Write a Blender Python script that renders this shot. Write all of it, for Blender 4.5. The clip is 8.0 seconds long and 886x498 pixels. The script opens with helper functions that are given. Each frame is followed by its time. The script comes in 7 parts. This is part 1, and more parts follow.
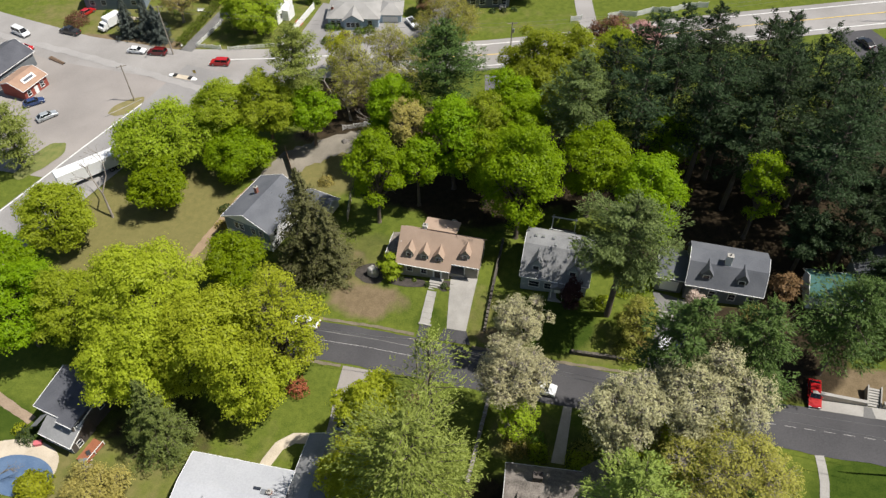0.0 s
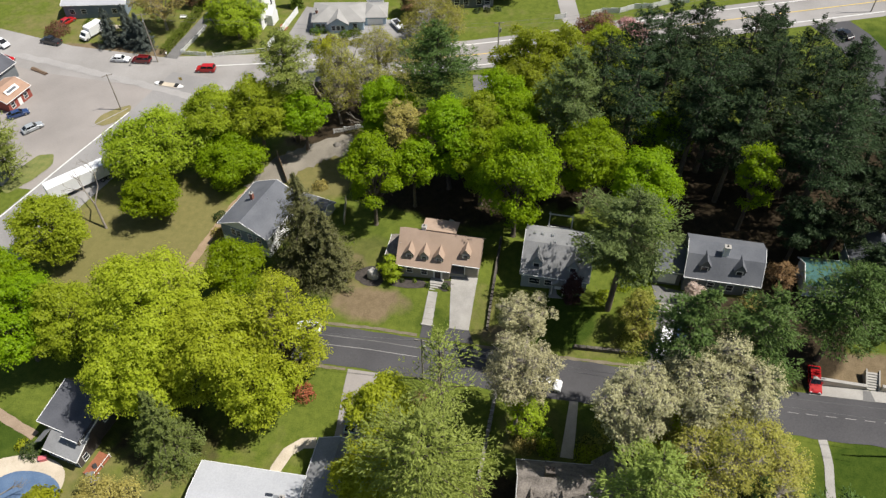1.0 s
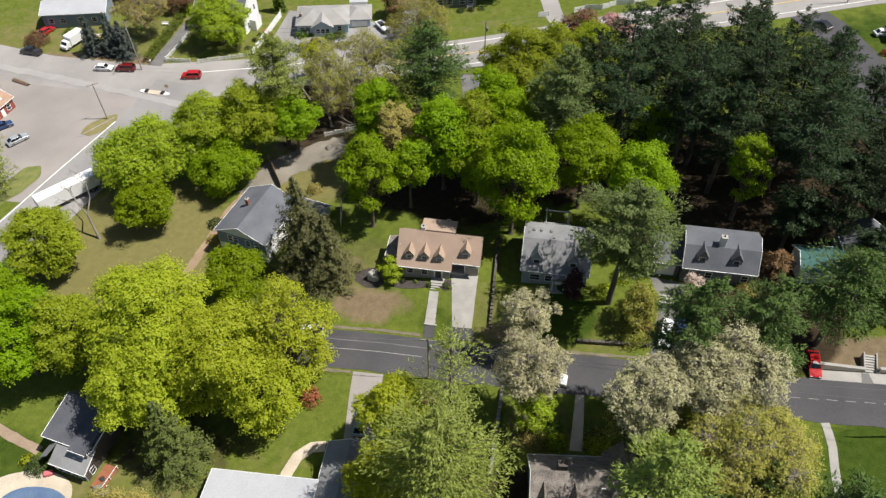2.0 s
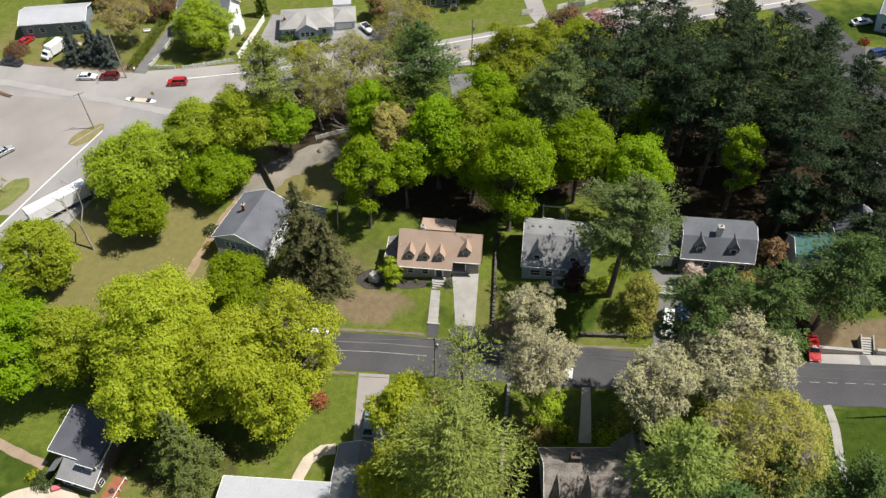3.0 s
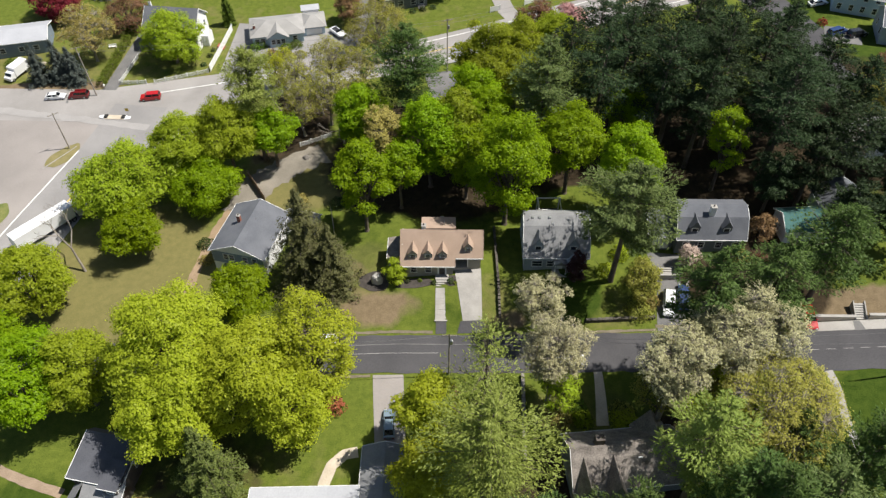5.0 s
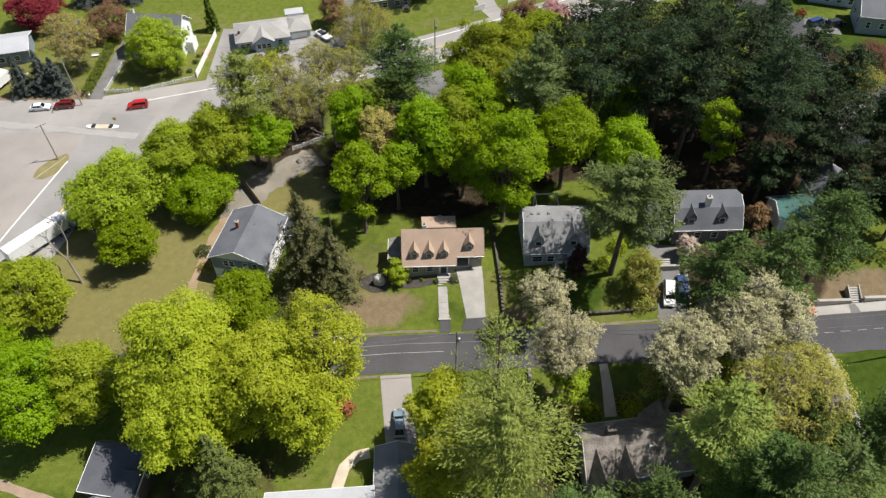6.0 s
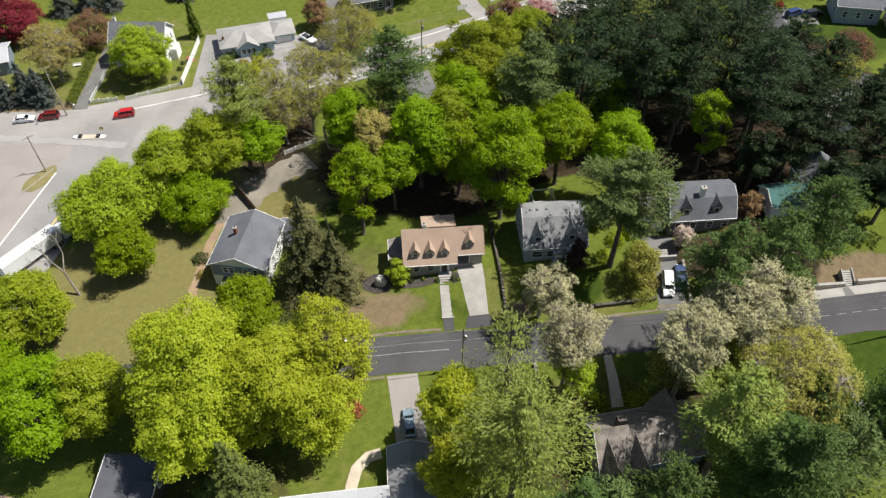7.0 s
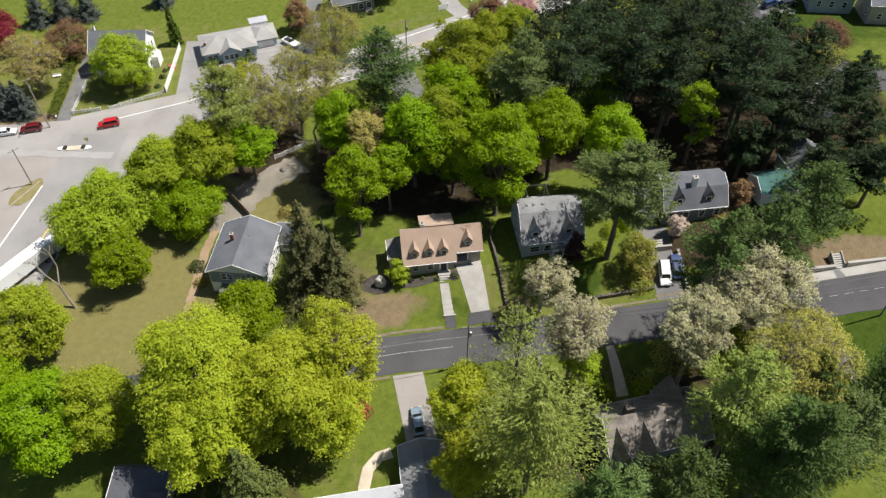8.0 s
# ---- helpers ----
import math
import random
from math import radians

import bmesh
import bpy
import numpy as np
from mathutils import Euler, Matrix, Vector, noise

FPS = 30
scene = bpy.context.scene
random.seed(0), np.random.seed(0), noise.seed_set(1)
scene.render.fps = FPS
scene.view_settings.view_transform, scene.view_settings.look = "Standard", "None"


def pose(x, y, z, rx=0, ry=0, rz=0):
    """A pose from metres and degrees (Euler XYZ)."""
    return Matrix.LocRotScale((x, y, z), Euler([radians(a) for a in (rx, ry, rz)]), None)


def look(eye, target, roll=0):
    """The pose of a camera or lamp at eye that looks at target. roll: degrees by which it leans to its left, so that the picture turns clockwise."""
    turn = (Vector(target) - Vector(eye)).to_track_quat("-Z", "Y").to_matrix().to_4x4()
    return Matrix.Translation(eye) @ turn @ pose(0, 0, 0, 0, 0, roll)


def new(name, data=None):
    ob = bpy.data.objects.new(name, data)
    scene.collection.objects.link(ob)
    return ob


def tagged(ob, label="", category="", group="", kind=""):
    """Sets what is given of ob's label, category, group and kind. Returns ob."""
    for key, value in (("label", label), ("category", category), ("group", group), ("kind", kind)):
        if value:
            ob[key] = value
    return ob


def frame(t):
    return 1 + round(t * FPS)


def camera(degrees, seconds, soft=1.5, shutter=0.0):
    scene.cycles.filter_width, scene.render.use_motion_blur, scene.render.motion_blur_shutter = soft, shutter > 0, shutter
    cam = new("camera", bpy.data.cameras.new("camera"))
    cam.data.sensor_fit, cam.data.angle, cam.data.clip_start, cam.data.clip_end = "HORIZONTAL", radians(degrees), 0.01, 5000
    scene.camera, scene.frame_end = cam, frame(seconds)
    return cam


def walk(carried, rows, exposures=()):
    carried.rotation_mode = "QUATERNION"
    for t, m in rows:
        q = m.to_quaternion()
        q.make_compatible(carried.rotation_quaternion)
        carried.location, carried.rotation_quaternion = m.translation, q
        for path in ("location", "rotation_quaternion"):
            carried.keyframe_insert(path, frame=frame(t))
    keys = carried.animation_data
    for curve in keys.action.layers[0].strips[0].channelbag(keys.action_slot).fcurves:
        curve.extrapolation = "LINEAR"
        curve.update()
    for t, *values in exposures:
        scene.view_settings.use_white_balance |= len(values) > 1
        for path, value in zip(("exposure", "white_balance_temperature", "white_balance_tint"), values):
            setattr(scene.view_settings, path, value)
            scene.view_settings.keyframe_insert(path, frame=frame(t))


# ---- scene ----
cam = camera(59.96, 8.0, soft=1.4)
PATH = [
    (0.0, 17.65, -83.65, 99.53, 13.612, 42.77),
    (0.5, 15.86, -84.23, 99.78, 12.387, 42.77),
    (1.0, 14.01, -84.82, 100.00, 11.123, 42.77),
    (1.5, 12.10, -85.39, 100.19, 9.833, 42.77),
    (3.0, 6.10, -87.00, 100.67, 5.893, 42.77),
    (3.5, 4.02, -87.48, 100.83, 4.574, 42.77),
    (4.0, 1.91, -87.92, 101.00, 3.256, 42.77),
    (4.5, -0.24, -88.32, 101.17, 1.938, 42.77),
    (6.0, -6.84, -89.26, 101.77, -2.054, 42.77),
    (6.5, -9.09, -89.48, 101.97, -3.422, 42.77),
    (7.0, -11.36, -89.66, 102.18, -4.826, 42.77),
    (7.5, -13.64, -89.80, 102.38, -6.278, 42.77),
    (8.0, -15.95, -89.90, 102.56, -7.796, 42.77),
]
walk(cam, [(t, pose(x, y, z, tilt, 0, yaw)) for t, x, y, z, yaw, tilt in PATH], ((0.0, 0.50), (3.0, 0.61), (5.0, 0.63), (8.0, 0.66)))

# ---------------------------------------------------------------- light
SUN_AZ, SUN_EL = 6.0, 61.0  # degrees, azimuth counted from +x towards +y
world = bpy.data.worlds.new("sky")
scene.world = world
world.use_nodes = True
wt = world.node_tree
sky = wt.nodes.new("ShaderNodeTexSky")
sky.sky_type = "NISHITA"
sky.sun_disc = False
sky.sun_elevation, sky.sun_rotation = radians(SUN_EL), radians(90 - SUN_AZ)
wt.links.new(sky.outputs[0], wt.nodes["Background"].inputs[0])
wt.nodes["Background"].inputs[1].default_value = 0.054
sun = new("sun", bpy.data.lights.new("sun", "SUN"))
sun.data.energy, sun.data.angle, sun.data.color = 4.6, radians(0.55), (1.0, 0.95, 0.87)
toward = Vector((math.cos(radians(SUN_EL)) * math.cos(radians(SUN_AZ)), math.cos(radians(SUN_EL)) * math.sin(radians(SUN_AZ)), math.sin(radians(SUN_EL))))
sun.matrix_world = look(toward * 300, (0, 0, 0))


# ---------------------------------------------------------------- materials
def mat(name, a, b, scale=0.5, fine=8.0, rough=0.9, metal=0.0, bump=0.0, mottle=0.5, spread=0.0):
    """A surface that wanders between the colours a and b at a coarse and a fine scale, in metres."""
    m = bpy.data.materials.new(name)
    m.use_nodes = True
    t = m.node_tree
    s = t.nodes["Principled BSDF"]
    geo = t.nodes.new("ShaderNodeNewGeometry")
    n1, n2 = t.nodes.new("ShaderNodeTexNoise"), t.nodes.new("ShaderNodeTexNoise")
    for n, k, d in ((n1, scale, 3), (n2, fine, 4)):
        n.inputs["Scale"].default_value, n.inputs["Detail"].default_value = k, d
        t.links.new(geo.outputs["Position"], n.inputs["Vector"])
    mix = t.nodes.new("ShaderNodeMix")
    mix.inputs[0].default_value = mottle
    t.links.new(n1.outputs[0], mix.inputs[2])
    t.links.new(n2.outputs[0], mix.inputs[3])
    ramp = t.nodes.new("ShaderNodeValToRGB")
    ramp.color_ramp.elements[0].position, ramp.color_ramp.elements[1].position = 0.36, 0.64
    ramp.color_ramp.elements[0].color, ramp.color_ramp.elements[1].color = (*a, 1), (*b, 1)
    t.links.new(mix.outputs[0], ramp.inputs[0])
    colour = ramp.outputs[0]
    if spread:
        info, hsv = t.nodes.new("ShaderNodeObjectInfo"), t.nodes.new("ShaderNodeHueSaturation")
        rng = t.nodes.new("ShaderNodeMapRange")
        rng.inputs[3].default_value, rng.inputs[4].default_value = 1 - spread, 1 + spread
        t.links.new(info.outputs["Random"], rng.inputs[0])
        t.links.new(rng.outputs[0], hsv.inputs["Value"])
        t.links.new(colour, hsv.inputs["Color"])
        colour = hsv.outputs[0]
    t.links.new(colour, s.inputs["Base Color"])
    s.inputs["Roughness"].default_value, s.inputs["Metallic"].default_value = rough, metal
    if bump:
        bp = t.nodes.new("ShaderNodeBump")
        bp.inputs["Strength"].default_value, bp.inputs["Distance"].default_value = 0.6, bump
        t.links.new(n2.outputs[0], bp.inputs["Height"])
        t.links.new(bp.outputs[0], s.inputs["Normal"])
    return m


def plain(name, c, rough=0.4, metal=0.0, coat=0.0):
    m = mat(name, [v * 0.93 for v in c], c, 1.5, 12, rough, metal)
    m.node_tree.nodes["Principled BSDF"].inputs["Coat Weight"].default_value = coat
    return m


def foliage(name, dark, light, glow=0.35, hue=0.02, value=0.18):
    """Leaves: each clump takes its own shade; light passes through."""
    m = bpy.data.materials.new(name)
    m.use_nodes = True
    t = m.node_tree
    for n in list(t.nodes):
        if n.type == "BSDF_PRINCIPLED":
            t.nodes.remove(n)
    out = t.nodes["Material Output"]
    geo, info = t.nodes.new("ShaderNodeNewGeometry"), t.nodes.new("ShaderNodeObjectInfo")
    ramp = t.nodes.new("ShaderNodeValToRGB")
    ramp.color_ramp.elements[0].color, ramp.color_ramp.elements[1].color = (*dark, 1), (*light, 1)
    noise_t = t.nodes.new("ShaderNodeTexNoise")
    noise_t.inputs["Scale"].default_value = 0.8
    t.links.new(geo.outputs["Position"], noise_t.inputs["Vector"])
    mx = t.nodes.new("ShaderNodeMix")
    mx.inputs[0].default_value = 0.45
    t.links.new(geo.outputs["Random Per Island"], mx.inputs[2])
    t.links.new(noise_t.outputs[0], mx.inputs[3])
    t.links.new(mx.outputs[0], ramp.inputs[0])
    hsv = t.nodes.new("ShaderNodeHueSaturation")
    for lo, hi, key in ((0.5 - hue, 0.5 + hue, "Hue"), (1 - value, 1 + value, "Value")):
        rng = t.nodes.new("ShaderNodeMapRange")
        rng.inputs[3].default_value, rng.inputs[4].default_value = lo, hi
        t.links.new(info.outputs["Random"], rng.inputs[0])
        t.links.new(rng.outputs[0], hsv.inputs[key])
    t.links.new(ramp.outputs[0], hsv.inputs["Color"])
    dif, tra, gls = t.nodes.new("ShaderNodeBsdfDiffuse"), t.nodes.new("ShaderNodeBsdfTranslucent"), t.nodes.new("ShaderNodeBsdfGlossy")
    t.links.new(hsv.outputs[0], dif.inputs[0])
    t.links.new(hsv.outputs[0], tra.inputs[0])
    gls.inputs["Roughness"].default_value = 0.45
    m1, m2 = t.nodes.new("ShaderNodeMixShader"), t.nodes.new("ShaderNodeMixShader")
    m1.inputs[0].default_value, m2.inputs[0].default_value = glow, 0.008
    t.links.new(dif.outputs[0], m1.inputs[1])
    t.links.new(tra.outputs[0], m1.inputs[2])
    t.links.new(m1.outputs[0], m2.inputs[1])
    t.links.new(gls.outputs[0], m2.inputs[2])
    t.links.new(m2.outputs[0], out.inputs[0])
    return m


LEAF_YELLOW = foliage("maple_leaf_yellow", (0.275, 0.320, 0.020), (0.500, 0.550, 0.042), 0.5, 0.010, 0.13)
LEAF_GREEN = foliage("maple_leaf_green", (0.138, 0.225, 0.004), (0.315, 0.445, 0.010), 0.5, 0.010, 0.14)
LEAF_FRESH = foliage("young_leaf", (0.220, 0.295, 0.016), (0.430, 0.520, 0.036), 0.5, 0.012, 0.12)
LEAF_MOSS = foliage("moss_green_leaf", (0.170, 0.212, 0.011), (0.352, 0.412, 0.028), 0.5, 0.010, 0.12)
LEAF_OLIVE = foliage("budding_leaf", (0.235, 0.240, 0.042), (0.41, 0.405, 0.092), 0.5, 0.01, 0.12)
LEAF_BROWN = foliage("brown_bud", (0.25, 0.205, 0.060), (0.42, 0.355, 0.110), 0.35, 0.01)
NEEDLE = foliage("pine_needle", (0.050, 0.092, 0.024), (0.140, 0.210, 0.056), 0.3, 0.012, 0.12)
# darker needle copy: the wood's inner shade and haze are in its colour
NEEDLE_SHADED = foliage("shaded_pine_needle", (0.015, 0.027, 0.014), (0.064, 0.100, 0.040), 0.25, 0.012)
NEEDLE_GREY = foliage("grey_green_pine_needle", (0.085, 0.135, 0.042), (0.225, 0.295, 0.098), 0.3, 0.012, 0.10)
NEEDLE_SUN = foliage("sunny_pine_needle", (0.165, 0.215, 0.044), (0.335, 0.395, 0.092), 0.3, 0.012, 0.10)
SPRUCE_GREEN = foliage("green_spruce_needle", (0.066, 0.084, 0.022), (0.178, 0.202, 0.052), 0.25, 0.012)
SPRUCE = foliage("spruce_needle", (0.085, 0.095, 0.036), (0.205, 0.212, 0.084), 0.2, 0.012)
BLUE_SPRUCE = foliage("blue_spruce_needle", (0.05, 0.063, 0.055), (0.105, 0.125, 0.11), 0.12, 0.01)
BLOSSOM = foliage("cream_blossom", (0.235, 0.230, 0.100), (0.62, 0.59, 0.36), 0.3, 0.008, 0.08)
LEAF_GOLD = foliage("golden_bud", (0.275, 0.280, 0.050), (0.50, 0.485, 0.115), 0.4, 0.01, 0.10)
PLUM_LEAF = foliage("plum_leaf", (0.045, 0.022, 0.02), (0.10, 0.055, 0.045), 0.2)
PALE_PINK = foliage("pale_pink_blossom", (0.34, 0.24, 0.21), (0.62, 0.50, 0.45), 0.3)
PINK = foliage("pink_blossom", (0.33, 0.16, 0.16), (0.58, 0.36, 0.34), 0.3)
RUST_LEAF = foliage("rust_leaf", (0.34, 0.125, 0.050), (0.55, 0.24, 0.11), 0.3)
RED_LEAF = foliage("red_leaf", (0.16, 0.02, 0.02), (0.30, 0.05, 0.04), 0.3)
DULL_RED = foliage("reddish_bud", (0.16, 0.085, 0.05), (0.26, 0.16, 0.08), 0.3)
HEDGE = foliage("hedge_leaf", (0.06, 0.10, 0.012), (0.14, 0.20, 0.025), 0.25)
SHRUB = foliage("shrub_leaf", (0.03, 0.05, 0.02), (0.09, 0.115, 0.035), 0.2)
GRASS_TUFT = foliage("grass_blade", (0.08, 0.12, 0.012), (0.18, 0.22, 0.03), 0.3)
BARK = mat("bark", (0.065, 0.052, 0.040), (0.16, 0.13, 0.10), 0.6, 9, 0.95, bump=0.02)
BARE = mat("weathered_wood", (0.14, 0.12, 0.10), (0.28, 0.25, 0.21), 0.6, 9, 0.95, bump=0.02)
ASPHALT = mat("new_asphalt", (0.044, 0.043, 0.047), (0.072, 0.070, 0.074), 0.18, 5, 0.85, bump=0.01)
OLD_ASPHALT = mat("worn_asphalt", (0.225, 0.213, 0.202), (0.315, 0.30, 0.288), 0.10, 4, 0.9, bump=0.01, mottle=0.35)
WEST_ASPHALT = mat("grey_asphalt", (0.205, 0.198, 0.194), (0.285, 0.275, 0.268), 0.10, 4, 0.9, bump=0.01, mottle=0.35)
GRAVEL_LOT = mat("gravel_lot", (0.215, 0.197, 0.184), (0.300, 0.274, 0.256), 0.08, 5, 0.95, bump=0.01, mottle=0.35)
DRIVE_ASPHALT = mat("driveway_asphalt", (0.10, 0.10, 0.10), (0.18, 0.175, 0.17), 0.25, 6, 0.9, bump=0.01)
SEAM = mat("pale_road_seam", (0.31, 0.30, 0.29), (0.40, 0.39, 0.38), 0.2, 5, 0.9)
ROAD_PATCH = mat("faint_road_patch", (0.255, 0.245, 0.236), (0.335, 0.322, 0.312), 0.2, 5, 0.9)
CONCRETE = mat("pale_concrete", (0.262, 0.250, 0.230), (0.372, 0.356, 0.332), 0.5, 7, 0.9, bump=0.005)
CONCRETE_TAN = mat("tan_concrete", (0.40, 0.34, 0.26), (0.55, 0.48, 0.38), 0.5, 7, 0.9)
# darker copy of the field stone, with shade put into its colour
SHADED_STONE = mat("shaded_field_stone", (0.05, 0.045, 0.038), (0.13, 0.115, 0.095), 1.2, 4, 0.95, bump=0.03, spread=0.25)
STONE = mat("field_stone", (0.13, 0.12, 0.105), (0.33, 0.30, 0.27), 1.2, 4, 0.95, bump=0.03, spread=0.25)
BOULDER = mat("pale_boulder", (0.30, 0.29, 0.27), (0.55, 0.53, 0.50), 0.9, 5, 0.9, bump=0.03)
MULCH = mat("dark_mulch", (0.030, 0.026, 0.023), (0.075, 0.064, 0.055), 1.5, 14, 1.0, bump=0.03)
DIRT = mat("dirt", (0.21, 0.155, 0.105), (0.33, 0.25, 0.18), 0.4, 6, 1.0, bump=0.02)
VERGE = mat("sandy_verge", (0.125, 0.105, 0.070), (0.20, 0.17, 0.12), 0.5, 5, 1.0, bump=0.02)
DIRT_PATH = mat("reddish_dirt_path", (0.22, 0.155, 0.095), (0.31, 0.225, 0.145), 0.4, 6, 1.0, bump=0.02)
GRAVEL = mat("grey_gravel", (0.150, 0.135, 0.110), (0.245, 0.220, 0.180), 0.3, 8, 1.0, bump=0.02)
LINE_WHITE = mat("white_road_paint", (0.55, 0.55, 0.53), (0.75, 0.75, 0.73), 0.6, 6, 0.8)
LINE_YELLOW = mat("yellow_road_paint", (0.50, 0.36, 0.08), (0.62, 0.46, 0.14), 0.6, 6, 0.8)
PALE_BARK = mat("pale_grey_bark", (0.20, 0.175, 0.145), (0.38, 0.34, 0.29), 1.5, 14, 0.95)
ROOF_TAN = mat("tan_shingle", (0.300, 0.218, 0.163), (0.385, 0.284, 0.218), 0.35, 9, 0.92, bump=0.015)
ROOF_GREY = mat("weathered_grey_shingle", (0.160, 0.163, 0.168), (0.255, 0.258, 0.262), 0.4, 7, 0.92, bump=0.015)
ROOF_SLATE = mat("slate_grey_shingle", (0.085, 0.092, 0.108), (0.135, 0.142, 0.16), 0.3, 8, 0.9, bump=0.015)
ROOF_DARK = mat("charcoal_shingle", (0.055, 0.058, 0.070), (0.098, 0.102, 0.118), 0.3, 8, 0.9, bump=0.015)
ROOF_WHITE = mat("pale_membrane_roof", (0.33, 0.34, 0.365), (0.41, 0.42, 0.445), 0.25, 4, 0.7)
ROOF_BROWN = mat("lichened_brown_shingle", (0.105, 0.092, 0.082), (0.29, 0.258, 0.230), 0.7, 5, 0.95, bump=0.02)
ROOF_SAND = mat("sandy_shingle", (0.24, 0.235, 0.225), (0.33, 0.322, 0.31), 0.3, 8, 0.9)
ROOF_TEAL = mat("teal_metal_roof", (0.030, 0.095, 0.090), (0.052, 0.145, 0.136), 0.6, 6, 0.85)
ROOF_RUST = mat("rust_shingle", (0.29, 0.185, 0.130), (0.39, 0.255, 0.180), 0.5, 7, 0.9)
TAUPE = mat("taupe_siding", (0.285, 0.260, 0.225), (0.38, 0.348, 0.305), 0.5, 6, 0.85)
GREY_BLUE = mat("grey_blue_siding", (0.27, 0.31, 0.34), (0.36, 0.40, 0.43), 0.5, 6, 0.85)
WHITE_SIDING = mat("white_siding", (0.70, 0.71, 0.72), (0.82, 0.82, 0.82), 0.5, 6, 0.8)
BLUE_SIDING = mat("pale_blue_siding", (0.36, 0.47, 0.58), (0.46, 0.57, 0.66), 0.5, 6, 0.85)
SLATE_SIDING = mat("slate_blue_siding", (0.16, 0.20, 0.25), (0.22, 0.27, 0.32), 0.5, 6, 0.85)
BROWN_SIDING = mat("dark_brown_siding", (0.055, 0.045, 0.040), (0.10, 0.085, 0.075), 0.5, 6, 0.85)
GREY_SIDING = mat("dark_grey_siding", (0.11, 0.125, 0.135), (0.17, 0.185, 0.195), 0.5, 6, 0.85)
RED_SIDING = mat("barn_red_siding", (0.24, 0.055, 0.04), (0.34, 0.085, 0.06), 0.5, 6, 0.85)
BRICK = mat("red_brick", (0.22, 0.085, 0.06), (0.34, 0.15, 0.11), 0.8, 8, 0.9)
TRIM = mat("white_trim", (0.72, 0.72, 0.71), (0.82, 0.82, 0.81), 0.5, 6, 0.6)
DECK_WOOD = mat("red_brown_decking", (0.22, 0.075, 0.035), (0.32, 0.12, 0.06), 0.8, 9, 0.8)
OLD_WOOD = mat("brown_timber", (0.13, 0.085, 0.055), (0.22, 0.15, 0.10), 0.8, 9, 0.85)
POLE_WOOD = mat("grey_pole_timber", (0.20, 0.175, 0.145), (0.34, 0.30, 0.25), 0.8, 9, 0.9)
GLASS = plain("dark_window_glass", (0.03, 0.035, 0.045), 0.08)
CAR_GLASS = plain("tinted_car_glass", (0.012, 0.014, 0.017), 0.05)
RUBBER = plain("tyre_rubber", (0.02, 0.02, 0.02), 0.85)
ALLOY = plain("wheel_alloy", (0.45, 0.45, 0.46), 0.35, 0.8)
CHROME = plain("galvanised_metal", (0.45, 0.46, 0.47), 0.4, 0.8)
LAMP_CLEAR = plain("headlight_lens", (0.75, 0.75, 0.75), 0.15)
LAMP_RED = plain("tail_light_lens", (0.35, 0.015, 0.012), 0.2)
PLASTIC = plain("black_plastic", (0.03, 0.03, 0.032), 0.5)
WATER = mat("blue_pool_cover", (0.075, 0.125, 0.22), (0.12, 0.18, 0.28), 0.6, 5, 0.35)


# ---------------------------------------------------------------- the lie of the land
def smooth(a, b, x):
    t = np.clip((x - a) / (b - a), 0, 1)
    return t * t * (3 - 2 * t)


def ground(x, y):
    """Height of the land: a street that climbs to the east, terraces north of it, a dip to the south."""
    xs = np.clip(x, -140, 90)
    z = -4 + 0.03 * xs + 0.52 * np.log1p(np.exp(xs / 8.0))
    z = z + 2.9 * smooth(-42, 0, x) * smooth(-11.5, -0.5, y) * (1 - smooth(22, 75, y))
    return z - 1.3 * smooth(-22, -30, y) - 0.02 * np.clip(y - 20, 0, 60)


def gz(x, y):
    return float(ground(np.float64(x), np.float64(y)))


# ---------------------------------------------------------------- mesh helpers
def mesh_object(name, verts, faces, material, parent=None, shade=False):
    me = bpy.data.meshes.new(name)
    if isinstance(faces, np.ndarray):
        k = faces.shape[1]
        me.vertices.add(len(verts))
        me.vertices.foreach_set("co", np.asarray(verts, np.float32).ravel())
        me.loops.add(faces.size)
        me.loops.foreach_set("vertex_index", faces.astype(np.int32).ravel())
        me.polygons.add(len(faces))
        me.polygons.foreach_set("loop_start", np.arange(0, faces.size, k, dtype=np.int32))
        me.update(calc_edges=True)
    else:
        me.from_pydata([tuple(v) for v in verts], [], faces)
    if shade:
        me.polygons.foreach_set("use_smooth", np.ones(len(me.polygons), bool))
    me.materials.append(material)
    ob = new(name, me)
    if parent:
        ob.parent = parent
    return ob


def part(name, bm, material, parent=None, label="", bevel=0.0):
    if bevel:
        bmesh.ops.bevel(bm, geom=bm.edges[:], offset=bevel, segments=1, affect="EDGES")
    bmesh.ops.recalc_face_normals(bm, faces=bm.faces[:])
    me = bpy.data.meshes.new(name)
    bm.to_mesh(me)
    bm.free()
    me.materials.append(material)
    ob = new(name, me)
    if parent:
        ob.parent = parent
    if label:
        ob["label"] = label
    return ob


def thing(name, label, category, x, y, z=None, turn=0.0, group="", kind=""):
    """An Empty at the thing's base, on the ground unless z is given."""
    ob = new(name)
    ob.empty_display_size = 0.2
    ob.matrix_basis = pose(x, y, gz(x, y) if z is None else z, 0, 0, turn)
    return tagged(ob, label, category, group, kind)


